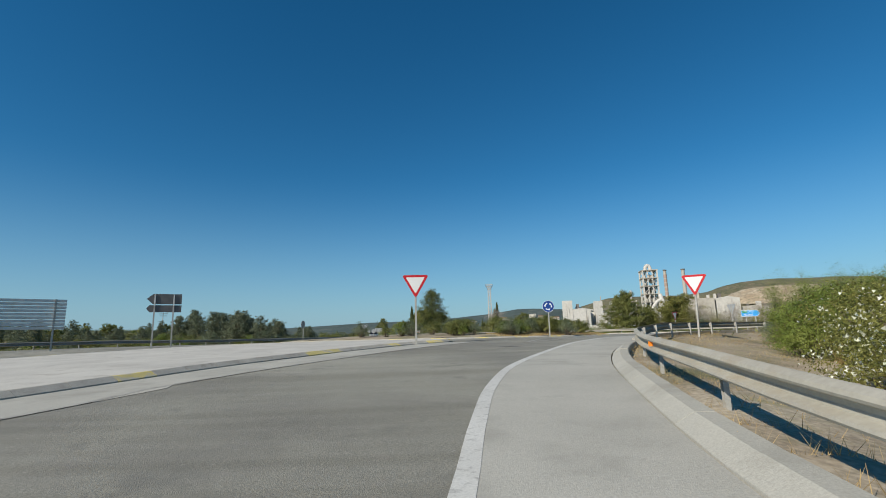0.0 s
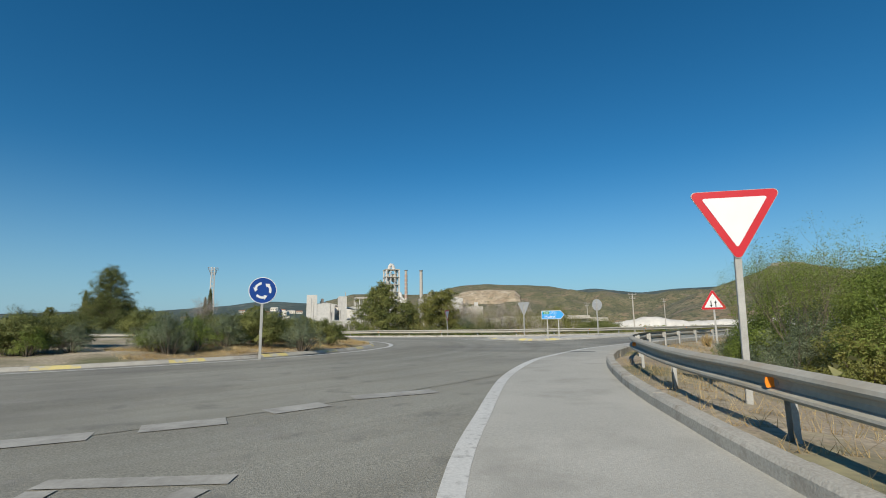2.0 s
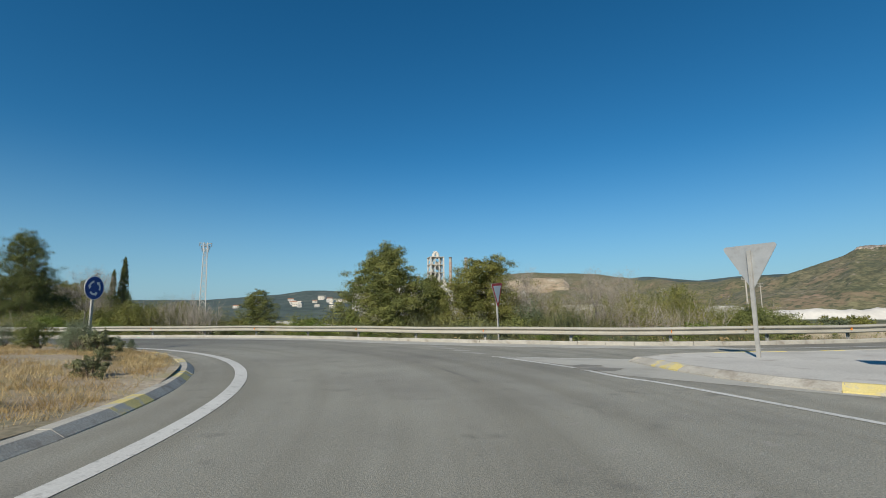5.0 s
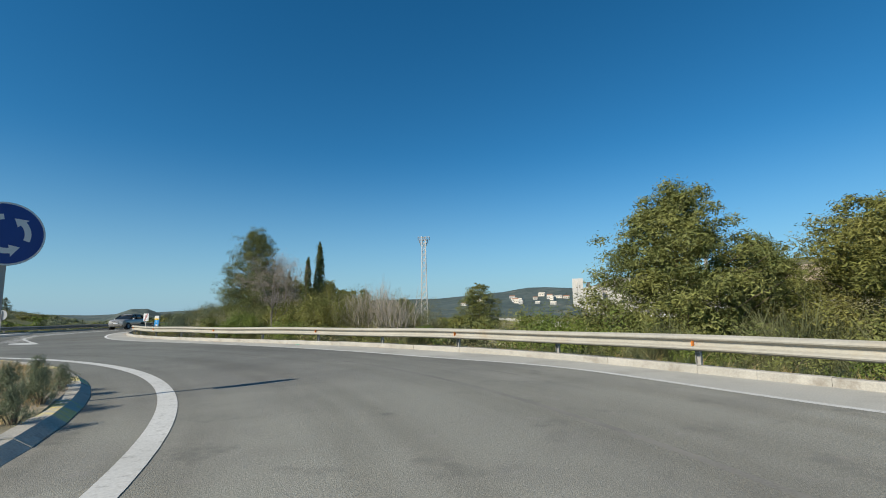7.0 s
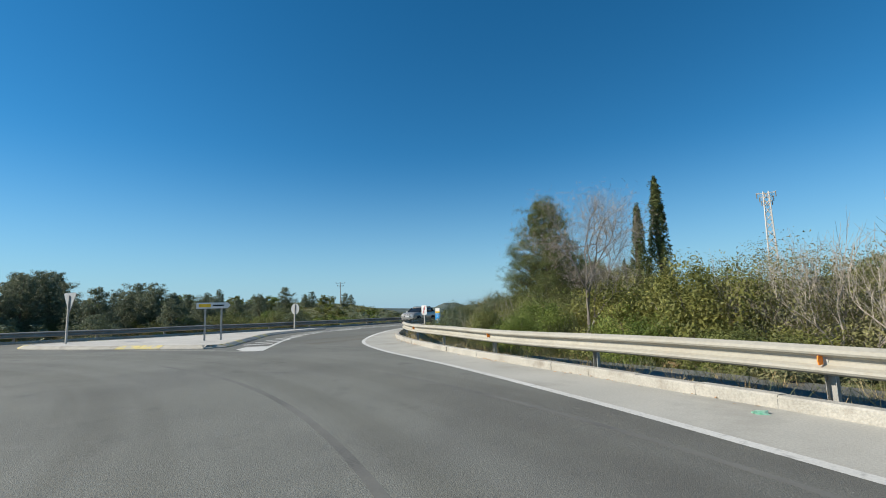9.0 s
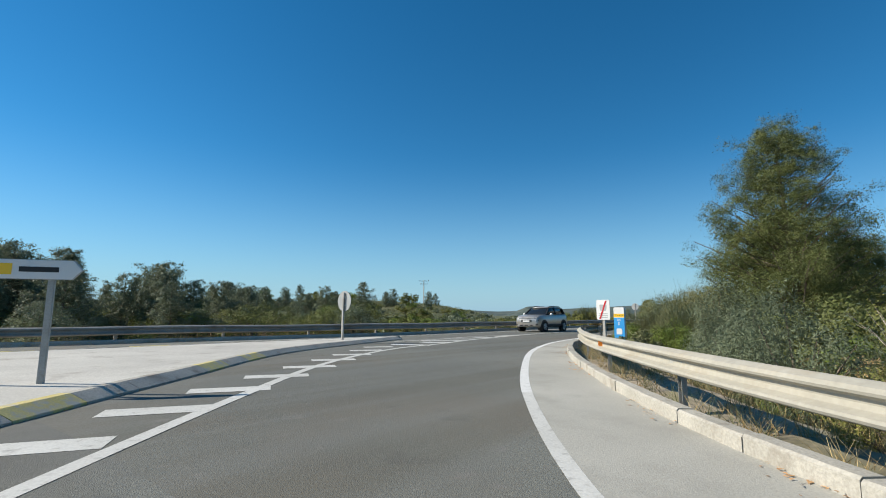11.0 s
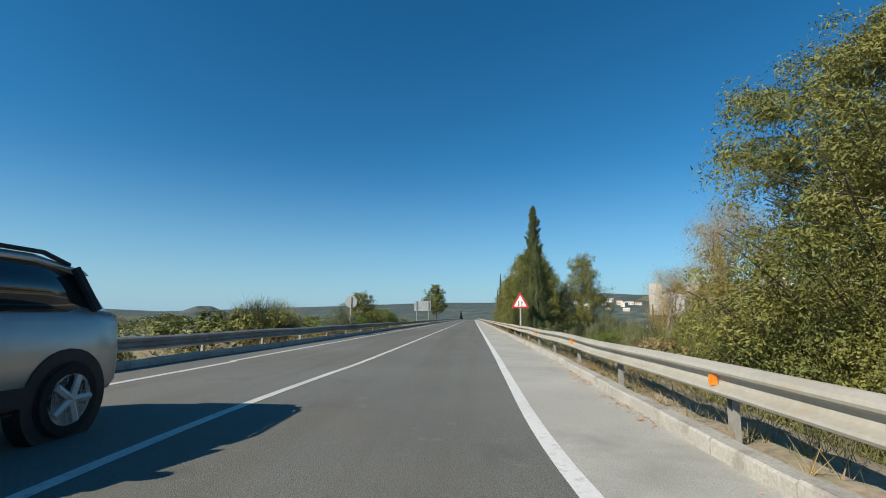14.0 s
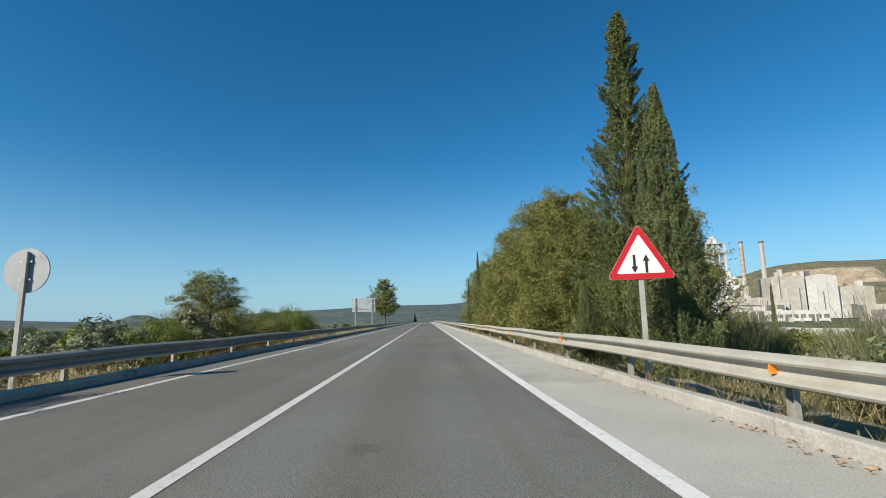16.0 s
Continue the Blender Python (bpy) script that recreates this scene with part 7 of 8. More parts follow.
for x, y, h, kd, wd in ((-15.8, 36.8, 3.4, "bare_thicket", 1.0), (-14.0, 36.0, 3.2, "bare_thicket", 1.0), (-17.4, 37.4, 3.2, "bare_thicket", 1.0), (-18.6, 36.6, 2.6, "shrub_yellow", 0.9),
                        (-20.6, 37.0, 2.2, "shrub_yellow", 0.9), (-22.2, 38.6, 2.4, "shrub_yellow", 0.8), (-25.4, 37.6, 1.9, "shrub_green", 0.9), (-19.6, 34.6, 1.2, "shrub_green", 1), (-17.0, 33.6, 0.9, "shrub_dark", 1),
                        (-21.6, 32.4, 1.2, "shrub_green", 0.75), (-25.2, 34.2, 1.4, "shrub_dark", 0.8), (-27.2, 35.4, 1.2, "bare_thicket2", 0.9), (-28.6, 37.6, 1.5, "bare_thicket2", 0.9), (-31.6, 38.0, 1.65, "shrub_olive", 0.8),
                        (-33.2, 39.4, 1.6, "shrub_olive", 0.8), (-35.2, 41.4, 1.5, "shrub_olive", 0.7), (-30.2, 41.4, 1.9, "bare_thicket2", 1), (-34.4, 46.0, 2.2, "shrub_dark", 1), (-28.0, 43.0, 2.0, "shrub_green", 1),
                        (-5.2, 33.0, 1.5, "shrub_green", 1), (-3.0, 34.0, 1.2, "shrub_green", 1), (-6.4, 38, 1.6, "shrub_yellow", 1),
                        (3.2, 32.5, 1.4, "broom", 1), (5.6, 33.5, 1.6, "shrub_dark", 1), (8.8, 30.6, 1.8, "shrub_dark", 1), (11.0, 31.0, 2.4, "shrub_olive", 1), (7.0, 28.4, 1.0, "broom", 1), (12.6, 29.0, 1.8, "broom", 1),
                        (15.0, 30.2, 4.2, "bare", 0.9), (17.4, 31.2, 3.4, "bare_thicket2", 1), (13.2, 33.2, 2.6, "bare_thicket2", 1), (21.5, 35.6, 4.8, "bare", 0.9), (19.0, 28.5, 2.6, "bare_thicket", 1),
                        (25, 37, 4.0, "shrub_yellow", 0.8), (23, 30, 2.4, "bare_thicket2", 1), (28, 33, 2.2, "shrub_dark", 1), (33, 36, 2.4, "shrub_dark", 1), (12.0, 33.0, 4.6, "bare", 0.7), (37, 42, 2.6, "bare_thicket2", 1)):
    plant_top(kd, x, y, h, None, wd * rng.uniform(0.92, 1.08))
# thick scrub all along the foot of the rail
for i in range(150):
    u = rng.uniform(0.05, 0.98)
    k2 = int(u * 125) + 30
    p = OKERB[min(k2, len(OKERB) - 1)]
    t = OKERB[min(k2 + 1, len(OKERB) - 1)] - p
    t /= np.hypot(*t)
    off = rng.uniform(1.6, 9.0)
    x, y = p[0] + t[1] * off, p[1] - t[0] * off
    if y > 62 or x > 22:
        continue
    kd = rng.choice(["foot_green", "foot_dark", "broom", "shrub_low", "shrub_dry", "foot_yellow", "foot_green", "foot_olive"])
    plant_top(kd, x, y, rng.uniform(-0.35, 0.75) + min(off, 6) * 0.06, None, rng.uniform(1.0, 1.5))
# valley scrub further out
for i in range(110):
    a, d = radians(rng.uniform(-40, 62)), rng.uniform(48, 150)
    x, y = -8 + d * math.sin(a), 12 + d * math.cos(a)
    if x * NRM[0] + y * NRM[1] < -18:
        continue
    plant(rng.choice(["scrub_dark", "scrub_olive", "scrub_yellow", "scrub_yellow", "scrub_green", "scrub_dark"]), x, y, rng.uniform(1.6, 3.6), None, rng.uniform(0.9, 1.5))

# right bank of the straight road
plant_top("pine_big", -40.2, 55.8, 10.7, 200, 0.95)
plant_top("pine_near", -43.4, 60.2, 6.8, 30, 0.95)
plant_top("pine_b", -41.5, 63.5, 5.5, 310, 1.0)
for x, y, h, kd in ((-40.6, 46.4, 1.5, "broom"), (-41.6, 48.4, 2.0, "shrub_olive"), (-42.6, 50.6, 2.4, "broom"), (-43.6, 52.8, 1.8, "shrub_green"), (-39.6, 48.0, 2.6, "shrub_olive"), (-44.6, 55.4, 1.6, "shrub_dark"),
                    (-45.4, 58.4, 1.5, "shrub_dark"), (-46.4, 61.0, 1.0, "shrub_yellow"), (-40.9, 44.9, 0.9, "shrub_green"), (-43.9, 50.6, 0.8, "broom_dry"), (-38.2, 44.6, 1.6, "broom"),
                    (-37.0, 42.2, 1.0, "shrub_green"), (-38.4, 42.6, 0.7, "shrub_low"), (-39.4, 45.2, 1.0, "shrub_low"), (-46.1, 66.2, 4.7, "ochre_tree"), (-47.4, 66.6, 2.7, "ochre_tree"), (-48.4, 66.6, 1.0, "tall_scrub"),
                    (-47.0, 64.0, 1.4, "tall_scrub_green"), (-46.5, 70.5, 1.3, "shrub_dark"), (-49.8, 69.0, 0.8, "shrub_green"), (-48.2, 72, 1.2, "broom"), (-50.6, 74, 1.0, "broom"), (-48.6, 76, 1.2, "broom"),
                    (-52.4, 79.0, 0.8, "broom"), (-51.0, 82.5, 1.2, "broom"), (-46.6, 80, 1.6, "broom"), (-44.5, 75, 1.6, "broom"), (-41, 82, 2.6, "pine_mid_b"), (-35, 84, 3.6, "pine_mid_a"), (-46.6, 74.0, 1.6, "tall_scrub_green"),
                    (-47.0, 90, 2.4, "bare_thicket"), (-51.5, 92, 1.4, "broom"), (-44.5, 94, 2.4, "cypress_thin"), (-49, 98, 2.6, "cypress_thin"), (-53.6, 86, 1.0, "broom"), (-42, 90, 1.6, "shrub_yellow")):
    plant_top(kd, x, y, h, None, rng.uniform(0.9, 1.1))
plant_top("cypress", -56.0, 81.8, 9.1, 20)
plant_top("cypress_dense", -55.45, 80.2, 6.1, 140)
plant_top("cypress_dense", -57.2, 81.0, 1.9, 30, 1.2, label="low dense green cypress beside the guardrail")
plant_top("pine_mid_b", -54.3, 91.2, 6.3, 80, 0.72)
plant_top("pine_mid_b", -45.9, 84.5, 2.9, 60, 0.75)
plant_top("tall_scrub_green", -44.9, 78.6, 2.9, 10)
plant_top("tall_scrub", -43.6, 76.5, 3.1, 80)
for x, y, h, kd in ((-58.4, 91.0, 6.4, "pine_b"), (-61.6, 102.5, 8.6, "pine_mid_b"), (-60.0, 96.0, 7.4, "pine_mid_b"), (-57.0, 89.5, 5.0, "pine_mid_a"), (-64.5, 108, 8.0, "pine_mid_a"), (-67.6, 108.9, 6.9, "cypress_thin"),
                    (-66.8, 116, 7.2, "pine_mid_a"), (-70.5, 124, 7.6, "pine_mid_a"), (-72.0, 120.5, 5.6, "cypress_thin"), (-74.0, 134, 8.0, "pine_mid_a"), (-78, 148, 9, "pine_mid_a"), (-63.0, 99.0, 5.0, "pine_mid_b")):
    plant_top(kd, x, y, h, None, 0.9)
for i in range(60):
    s = rng.uniform(70, 150)
    p = NRM * (-23.4 + rng.uniform(1.4, 9)) + DIR * s
    plant(rng.choice(["broom", "shrub_low", "shrub_dry", "broom_dry", "shrub_dark"]), p[0], p[1], rng.uniform(0.5, 1.6), None, rng.uniform(0.9, 1.3))

# left of the straight road
plant_top("pine_mid_b", -72.9, 85.2, 3.15, 40, 1.4, label="round yellow-green bushy pine beyond the guardrail")
plant_top("broom", -67.7, 68.8, 2.2, 60, 1.3)
plant_top("shrub_olive", -68.1, 69.3, 1.9, 20, 1.1)
for x, y, h, kd in ((-65.1, 72.1, 2.0, "shrub_olive"), (-71.6, 82.5, 2.4, "shrub_low"), (-69.8, 80.4, 1.8, "shrub_green"), (-79, 92, 2.6, "shrub_green"), (-77, 90, 2.2, "shrub_dark"),
                    (-80, 100, 3.4, "shrub_green"), (-78.5, 95, 3.0, "shrub_dark"), (-88, 110, 3.6, "shrub_green"), (-118, 59, 8.2, "pine_far"), (-95.5, 146.3, 8.4, "pine_umbrella")):
    plant(kd, x, y, h)
for i in range(52):      # young pine wood close behind the far guardrail
    az_ = rng.uniform(-114, -80)
    d = rng.uniform(36, 56)
    x, y = -19.7 + d * math.sin(radians(az_)), 26.4 + d * math.cos(radians(az_))
    if x * NRM[0] + y * NRM[1] > -35.5 or x > -50.5 or y < 13.5:
        continue
    plant_top(rng.choice(["pine_far", "pine_far", "pine_far2"]), x, y, float(np.interp(az_, (-114, -97, -84, -80), (4.9, 4.6, 3.4, 2.4))) * rng.uniform(0.8, 1.1) * d / 42, None, rng.uniform(0.9, 1.15))
for i in range(60):      # its undergrowth
    a, d = radians(rng.uniform(-114, -70)), rng.uniform(34, 60)
    x, y = -19.7 + d * math.sin(a), 26.4 + d * math.cos(a)
    if x * NRM[0] + y * NRM[1] > -34.5 or x > -50:
        continue
    plant_top(rng.choice(["foot_dark", "foot_green", "foot_olive", "foot_dark"]), x, y, rng.uniform(1.0, 2.2), None, rng.uniform(1.0, 1.5))
for i in range(30):
    a, d = radians(rng.uniform(-96, -72)), rng.uniform(64, 130)
    x, y = -20 + d * math.sin(a), 26 + d * math.cos(a)
    plant(rng.choice(["pine_far", "pine_far2"]), x, y, rng.uniform(3.0, 6.0))
for i in range(46):      # trees along the crest of the west rise
    a, d = radians(rng.uniform(-104, -60)), rng.uniform(120, 164)
    x, y = -15 + d * math.sin(a), 15 + d * math.cos(a)
    plant(rng.choice(["pine_far", "pine_far2", "scrub_dark", "scrub_green", "scrub_olive"]), x, y, rng.uniform(2.4, 5.0), z=knoll_z(x, y))
for i in range(260):
    x, y = rng.uniform(-150, -54), rng.uniform(-10, 160)
    v = x * NRM[0] + y * NRM[1]
    if v > -35 or x > -52:
        continue
    plant(rng.choice(["scrub_dark", "scrub_green", "scrub_yellow", "scrub_dark", "scrub_olive", "scrub_olive"]), x, y, rng.uniform(1.0, 2.7), None, rng.uniform(1.0, 1.7), knoll_z(x, y) - 0.1)

# right of the approach
for x, y, h, kd in ((2.6, -34.5, 3.0, "blossom"), (1.6, -38.0, 2.6, "blossom"), (4.2, -31.0, 3.0, "shrub_yellow"), (3.4, -41.5, 2.4, "blossom"), (3.2, -27.5, 2.6, "shrub_green"), (5.4, -25.5, 3.2, "shrub_green"),
                    (5.6, -18.2, 4.0, "sapling"), (9.6, -18.2, 4.6, "green_thicket"), (7.7, -19.2, 3.9, "green_thicket"), (7.6, -17.9, 3.0, "green_thicket"), (7.9, -16.9, 4.4, "sapling"), (5.8, -16.9, 1.9, "shrub_green"), (6.5, -15.6, 1.5, "shrub_olive"), (4.9, -18.4, 1.6, "shrub_olive"), (7.3, -14.4, 1.1, "broom"), (6.3, -17.7, 2.4, "shrub_olive"), (5.9, -19.6, 2.2, "shrub_green"), (10.5, -22, 5.6, "bare_thicket2"), (7.9, -14.6, 3.6, "sapling"), (9.0, -16.2, 4.2, "sapling"), (7.6, -23.5, 3.6, "tall_scrub_green"), (7.4, -16.2, 2.6, "shrub_green"), (10.2, -17.2, 3.0, "shrub_green"),
                    (9.0, -24.0, 3.4, "shrub_yellow"), (12.0, -19.0, 3.4, "shrub_green"), (6.2, -29.5, 3.4, "shrub_yellow"), (5.0, -22.4, 2.4, "tall_scrub_green"), (12.8, -14.2, 2.4, "shrub_green"), (15, -16, 3.2, "shrub_yellow"),
                    (6.4, -35.5, 3.2, "shrub_green"), (8, -40, 3.2, "shrub_yellow"), (16.5, -10, 2.0, "shrub_yellow"), (19, -12, 2.8, "shrub_green"), (5.4, -19.6, 1.9, "shrub_yellow")):
    plant(kd, x, y, h)
for i in range(70):
    x, y = rng.uniform(2, 30), rng.uniform(-46, 4)
    if distance(RKERB[:, :2], np.array([x]), np.array([y]))[0] < 1.8 or inside(PLATFORM, np.array([x]), np.array([y]))[0]:
        continue
    plant(rng.choice(["broom_dry", "shrub_dry", "shrub_low", "broom_dry"]), x, y, rng.uniform(0.4, 1.0))

# the ring's middle
for x, y, h, kd in ((-4.9, 7.2, 0.5, "shrub_low"), (-6.6, 10.4, 0.45, "shrub_low"), (-8.9, 13.6, 1.2, "shrub_olive"), (-9.9, 14.8, 1.0, "shrub_olive"), (-11.4, 15.6, 1.1, "shrub_dark"), (-7.6, 12.4, 0.8, "shrub_low"),
                    (-13.2, 16.4, 1.0, "shrub_olive"), (-6.6, -6.4, 1.7, "shrub_olive"), (-8.4, -4.6, 2.0, "shrub_dark"), (-5.8, -2.4, 1.6, "shrub_dark"), (-6.0, 0.6, 1.2, "shrub_olive"), (-7.2, 1.5, 1.8, "shrub_dark"),
                    (-11.0, -8.6, 1.6, "shrub_olive"), (-12.6, -6.0, 1.9, "shrub_dark"), (-15.4, -9.0, 1.5, "shrub_dark"), (-17.0, -6.5, 1.7, "shrub_olive"), (-9.6, -0.8, 1.8, "shrub_olive"), (-21, -8, 1.6, "shrub_dark"),
                    (-24, -10, 1.5, "shrub_olive"), (-4.9, 4.4, 0.5, "shrub_low")):
    plant(kd, x, y, h, z=middle_z(x, y) - 0.05)


for x, y, h in ((-8.53, 15.76, 0.50), (-9.37, 16.49, 0.55), (-10.52, 17.39, 0.50), (-9.78, 16.39, 0.60), (-11.19, 17.44, 0.60)):      # leafy weeds by the kerb
    plant("foot_olive", x, y, h, None, 0.8, middle_z(x, y) - 0.05, "low leafy grey-green weeds beside the kerb")
for x, y, h in ((-9.0, -1.9, 1.7), (-8.2, -0.3, 1.6), (-7.4, 1.2, 1.4), (-10.4, 0.4, 1.8), (-9.4, 2.2, 1.6), (-11.4, 3.6, 1.7), (-8.4, 3.4, 1.3), (-12.0, 1.2, 1.8), (-10.2, -3.6, 1.7), (-7.2, -2.6, 1.4)):
    plant(rng.choice(["shrub_dark", "foot_dark", "shrub_dark"]), x, y, h, None, rng.uniform(1.1, 1.35), middle_z(x, y) - 0.05)
rng = random.Random(91)
for i in range(26):      # a loose hedge over the southern half of the middle
    a, r_ = radians(rng.uniform(-95, -12)), rng.uniform(10.5, 15.2)
    x, y = RING[0] + r_ * math.cos(a), RING[1] + r_ * math.sin(a)
    plant(rng.choice(["shrub_dark", "shrub_olive", "foot_dark", "foot_green"]), x, y, rng.uniform(1.0, 1.75), None, rng.uniform(1.0, 1.3), middle_z(x, y) - 0.05)


# dry grass as a carpet of blades
def grass(name, pts, hmin, hmax, material, label, seed, parent=None):
    rg = np.random.default_rng(seed)
    n = len(pts)
    a = rg.uniform(0, 2 * np.pi, n)
    h = rg.uniform(hmin, hmax, n)
    w = rg.uniform(0.002, 0.005, n)
    lean = rg.normal(size=(n, 2)) * 0.6 * h[:, None]
    p = np.asarray(pts)
    sx = np.stack([np.cos(a) * w, np.sin(a) * w, np.zeros(n)], 1)
    tip = p + np.concatenate([lean, h[:, None]], 1)
    v = np.stack([p - sx, p + sx, tip + sx * 0.25, tip - sx * 0.25], 1).reshape(-1, 3)
    ob = new(name, cloud_mesh(name, v, np.arange(4 * n).reshape(n, 4), material))
    return tagged(ob, label, "grass", "", "stuff")


rg = np.random.default_rng(77)
pts = []
while len(pts) < 90000:
    r, a = rg.uniform(12.6, R_KERB - 0.5), rg.uniform(-1.0, 1.45)
    x, y = RING[0] + r * math.cos(a), RING[1] + r * math.sin(a)
    if noise.noise(Vector((x * 0.5, y * 0.5, 2))) + rg.uniform(-0.3, 0.3) > -0.12:
        for dx, dy in rg.normal(size=(rg.integers(14, 42), 2)) * rg.uniform(0.05, 0.16):
            pts.append((x + dx, y + dy, middle_z(x + dx, y + dy) - 0.01))
grass("dry_grass", pts, 0.03, 0.15, M_DRYGRASS, "dry straw-coloured grass on the roundabout middle", 1)
pts = []
line_n = [p for p in OKERB if p[1] < 112 and p[0] < 20]
while len(pts) < 34000:
    i = rg.integers(0, len(line_n) - 1)
    p, q = line_n[i], line_n[i + 1]
    t = (q - p) / np.hypot(*(q - p))
    off = 0.3 + 4.5 * rg.uniform(0, 1) ** 1.7
    x, y = p[0] + t[1] * off, p[1] - t[0] * off
    if noise.noise(Vector((x * 0.4, y * 0.4, 5))) + rg.uniform(-0.4, 0.4) > 0.0:
        pts.append((x, y))
zz = land(np.array([p[0] for p in pts]), np.array([p[1] for p in pts]))
grass("dry_grass", [(p[0], p[1], z - 0.02) for p, z in zip(pts, zz)], 0.06, 0.3, M_DRYGRASS, "dry grass along the foot of the guardrail", 2)
pts = []
while len(pts) < 30000:      # green weeds in clumps between the kerb and the scrub
    i = rg.integers(0, len(line_n) - 1)
    p, q = line_n[i], line_n[i + 1]
    t = (q - p) / np.hypot(*(q - p))
    off = rg.uniform(0.28, 2.4)
    x, y = p[0] + t[1] * off + (q - p)[0] * rg.uniform(0, 1), p[1] - t[0] * off + (q - p)[1] * rg.uniform(0, 1)
    for dx, dy in rg.normal(size=(rg.integers(8, 30), 2)) * rg.uniform(0.04, 0.13):
        pts.append((x + dx, y + dy))
zz = land(np.array([p[0] for p in pts]), np.array([p[1] for p in pts]))
grass("green_weeds", [(p[0], p[1], z - 0.02) for p, z in zip(pts, zz)], 0.08, 0.36, M_BROOM, "green weeds in clumps behind the kerb", 6)
pts = []
while len(pts) < 36000:
    i = rg.integers(0, len(RKERB) - 1)
    p, q = RKERB[i], RKERB[i + 1]
    t = (q - p) / np.hypot(*(q - p))
    off = 0.4 + 8 * rg.uniform(0, 1) ** 1.1
    x, y = p[0] + t[1] * off, p[1] - t[0] * off
    if -52 < y < 10 and noise.noise(Vector((x * 0.4, y * 0.4, 8))) + rg.uniform(-0.4, 0.4) > 0.05:
        pts.append((x, y))
zz = land(np.array([p[0] for p in pts]), np.array([p[1] for p in pts]))
grass("dry_grass", [(p[0], p[1], z - 0.02) for p, z in zip(pts, zz)], 0.04, 0.22, M_DRYGRASS, "dry grass behind the approach guardrail", 3)
pts = []
while len(pts) < 26000:
    s, off = rg.uniform(35, 150), 0.7 + 9 * rg.uniform(0, 1) ** 1.3
    p = NRM * (-32.6 - off) + DIR * s
    if noise.noise(Vector((p[0] * 0.35, p[1] * 0.35, 3))) + rg.uniform(-0.4, 0.4) > -0.05:
        pts.append(tuple(p))
zz = land(np.array([p[0] for p in pts]), np.array([p[1] for p in pts]))
grass("dry_grass", [(p[0], p[1], z - 0.02) for p, z in zip(pts, zz)], 0.1, 0.45, M_DRYGRASS, "dry grass beyond the far guardrail", 4)



# a cover of small scrub over the open land
def scrub_cover(name, places, label, material, seed, size=0.3, per=13):
    rg = np.random.default_rng(seed)
    p = np.repeat(np.asarray(places), per, 0)
    hgt = np.repeat(rg.uniform(0.3, 1.0, len(places)), per)
    n = len(p)
    off = rg.normal(size=(n, 3)) * np.stack([0.55 + 0 * hgt, 0.55 + 0 * hgt, 0 * hgt], 1) * (0.6 + hgt)[:, None]
    off[:, 2] = rg.uniform(0, 1, n) * hgt
    v, f = leaf_cloud(p + off, size * rg.uniform(0.6, 1.5, n), rg, 0.7, 0.2)
    tagged(new(name, cloud_mesh(name, v, f, material)), label, "scrub", "", "stuff")


def field(n, x0, x1, y0, y1, keep, seed):
    rg = np.random.default_rng(seed)
    xs, ys = rg.uniform(x0, x1, n), rg.uniform(y0, y1, n)
    ok = keep(xs, ys)
    xs, ys = xs[ok], ys[ok]
    return np.stack([xs, ys, [land_z(a, b) for a, b in zip(xs, ys)]], 1)


for m_, sd_, lab_ in ((M_SCRUB, 1, "low olive scrub over the western land"), (M_OLIVE, 2, "low grey-green scrub over the western land"), (M_PINE, 3, "low dark scrub over the western land")):
    f_ = field(2600, -190, -50, -60, 190, lambda a, b: (a * NRM[0] + b * NRM[1] < -36.5) & (a < -54), sd_)
    d_ = np.hypot(f_[:, 0] + 15, f_[:, 1] - 15)
    f_ = f_[d_ < 163]
    f_[:, 2] = [knoll_z(q[0], q[1]) for q in f_]
    scrub_cover("scrub", f_, lab_, m_, sd_ + 10, 0.19, 44)
for m_, sd_, lab_ in ((M_SCRUB, 4, "low olive scrub in the valley"), (M_YELLOWGREEN, 5, "low yellow-green scrub in the valley"), (M_PINE, 6, "low dark scrub in the valley")):
    scrub_cover("scrub", field(1300, -50, 90, 36, 190, lambda a, b: (a * NRM[0] + b * NRM[1] > -17) & (b > 40) & ((b < 84) | (np.abs(a + 5 + (b - 94) * 0.305) > 8)), sd_), lab_, m_, sd_ + 10, 0.18, 32)
for m_, sd_, lab_ in ((M_SCRUB, 7, "low olive scrub on the bank"), (M_DRYLEAF, 8, "low dry scrub on the bank")):
    scrub_cover("scrub", field(700, 3, 70, -50, 30, lambda a, b: (distance(RKERB[::3, :2], a, b) > 3) & ~inside(PLATFORM, a, b), sd_), lab_, m_, sd_ + 10, 0.16)

# rusty leaf litter at the foot of the kerb along the straight road
rg = np.random.default_rng(5)
foot = [(p, q) for p, q in zip(OKERB[:-1], OKERB[1:]) if p[0] < -8 and p[1] < 110]
pts = []
while len(pts) < 5200:
    p, q = foot[rg.integers(0, len(foot))]
    t = (q - p) / np.hypot(*(q - p))
    off = 0.03 + abs(rg.normal()) * 0.16
    c = p + (q - p) * rg.uniform(0, 1) + np.array((-t[1], t[0])) * off
    if noise.noise(Vector((c[0] * 0.5, c[1] * 0.5, 1))) + rg.uniform(-0.25, 0.25) > 0.12:
        pts.append((c[0], c[1], 0.012))
pts = np.array(pts)
v, f = leaf_cloud(pts, rg.uniform(0.03, 0.08, len(pts)), rg, 0.6, 0.0)
v[:, 2] = 0.006 + np.abs(v[:, 2] - 0.012) * 0.5
tagged(new("leaf_litter", cloud_mesh("leaf_litter", v, f, M_LITTER)), "rusty dry leaf litter along the kerb", "leaf litter", "", "stuff")
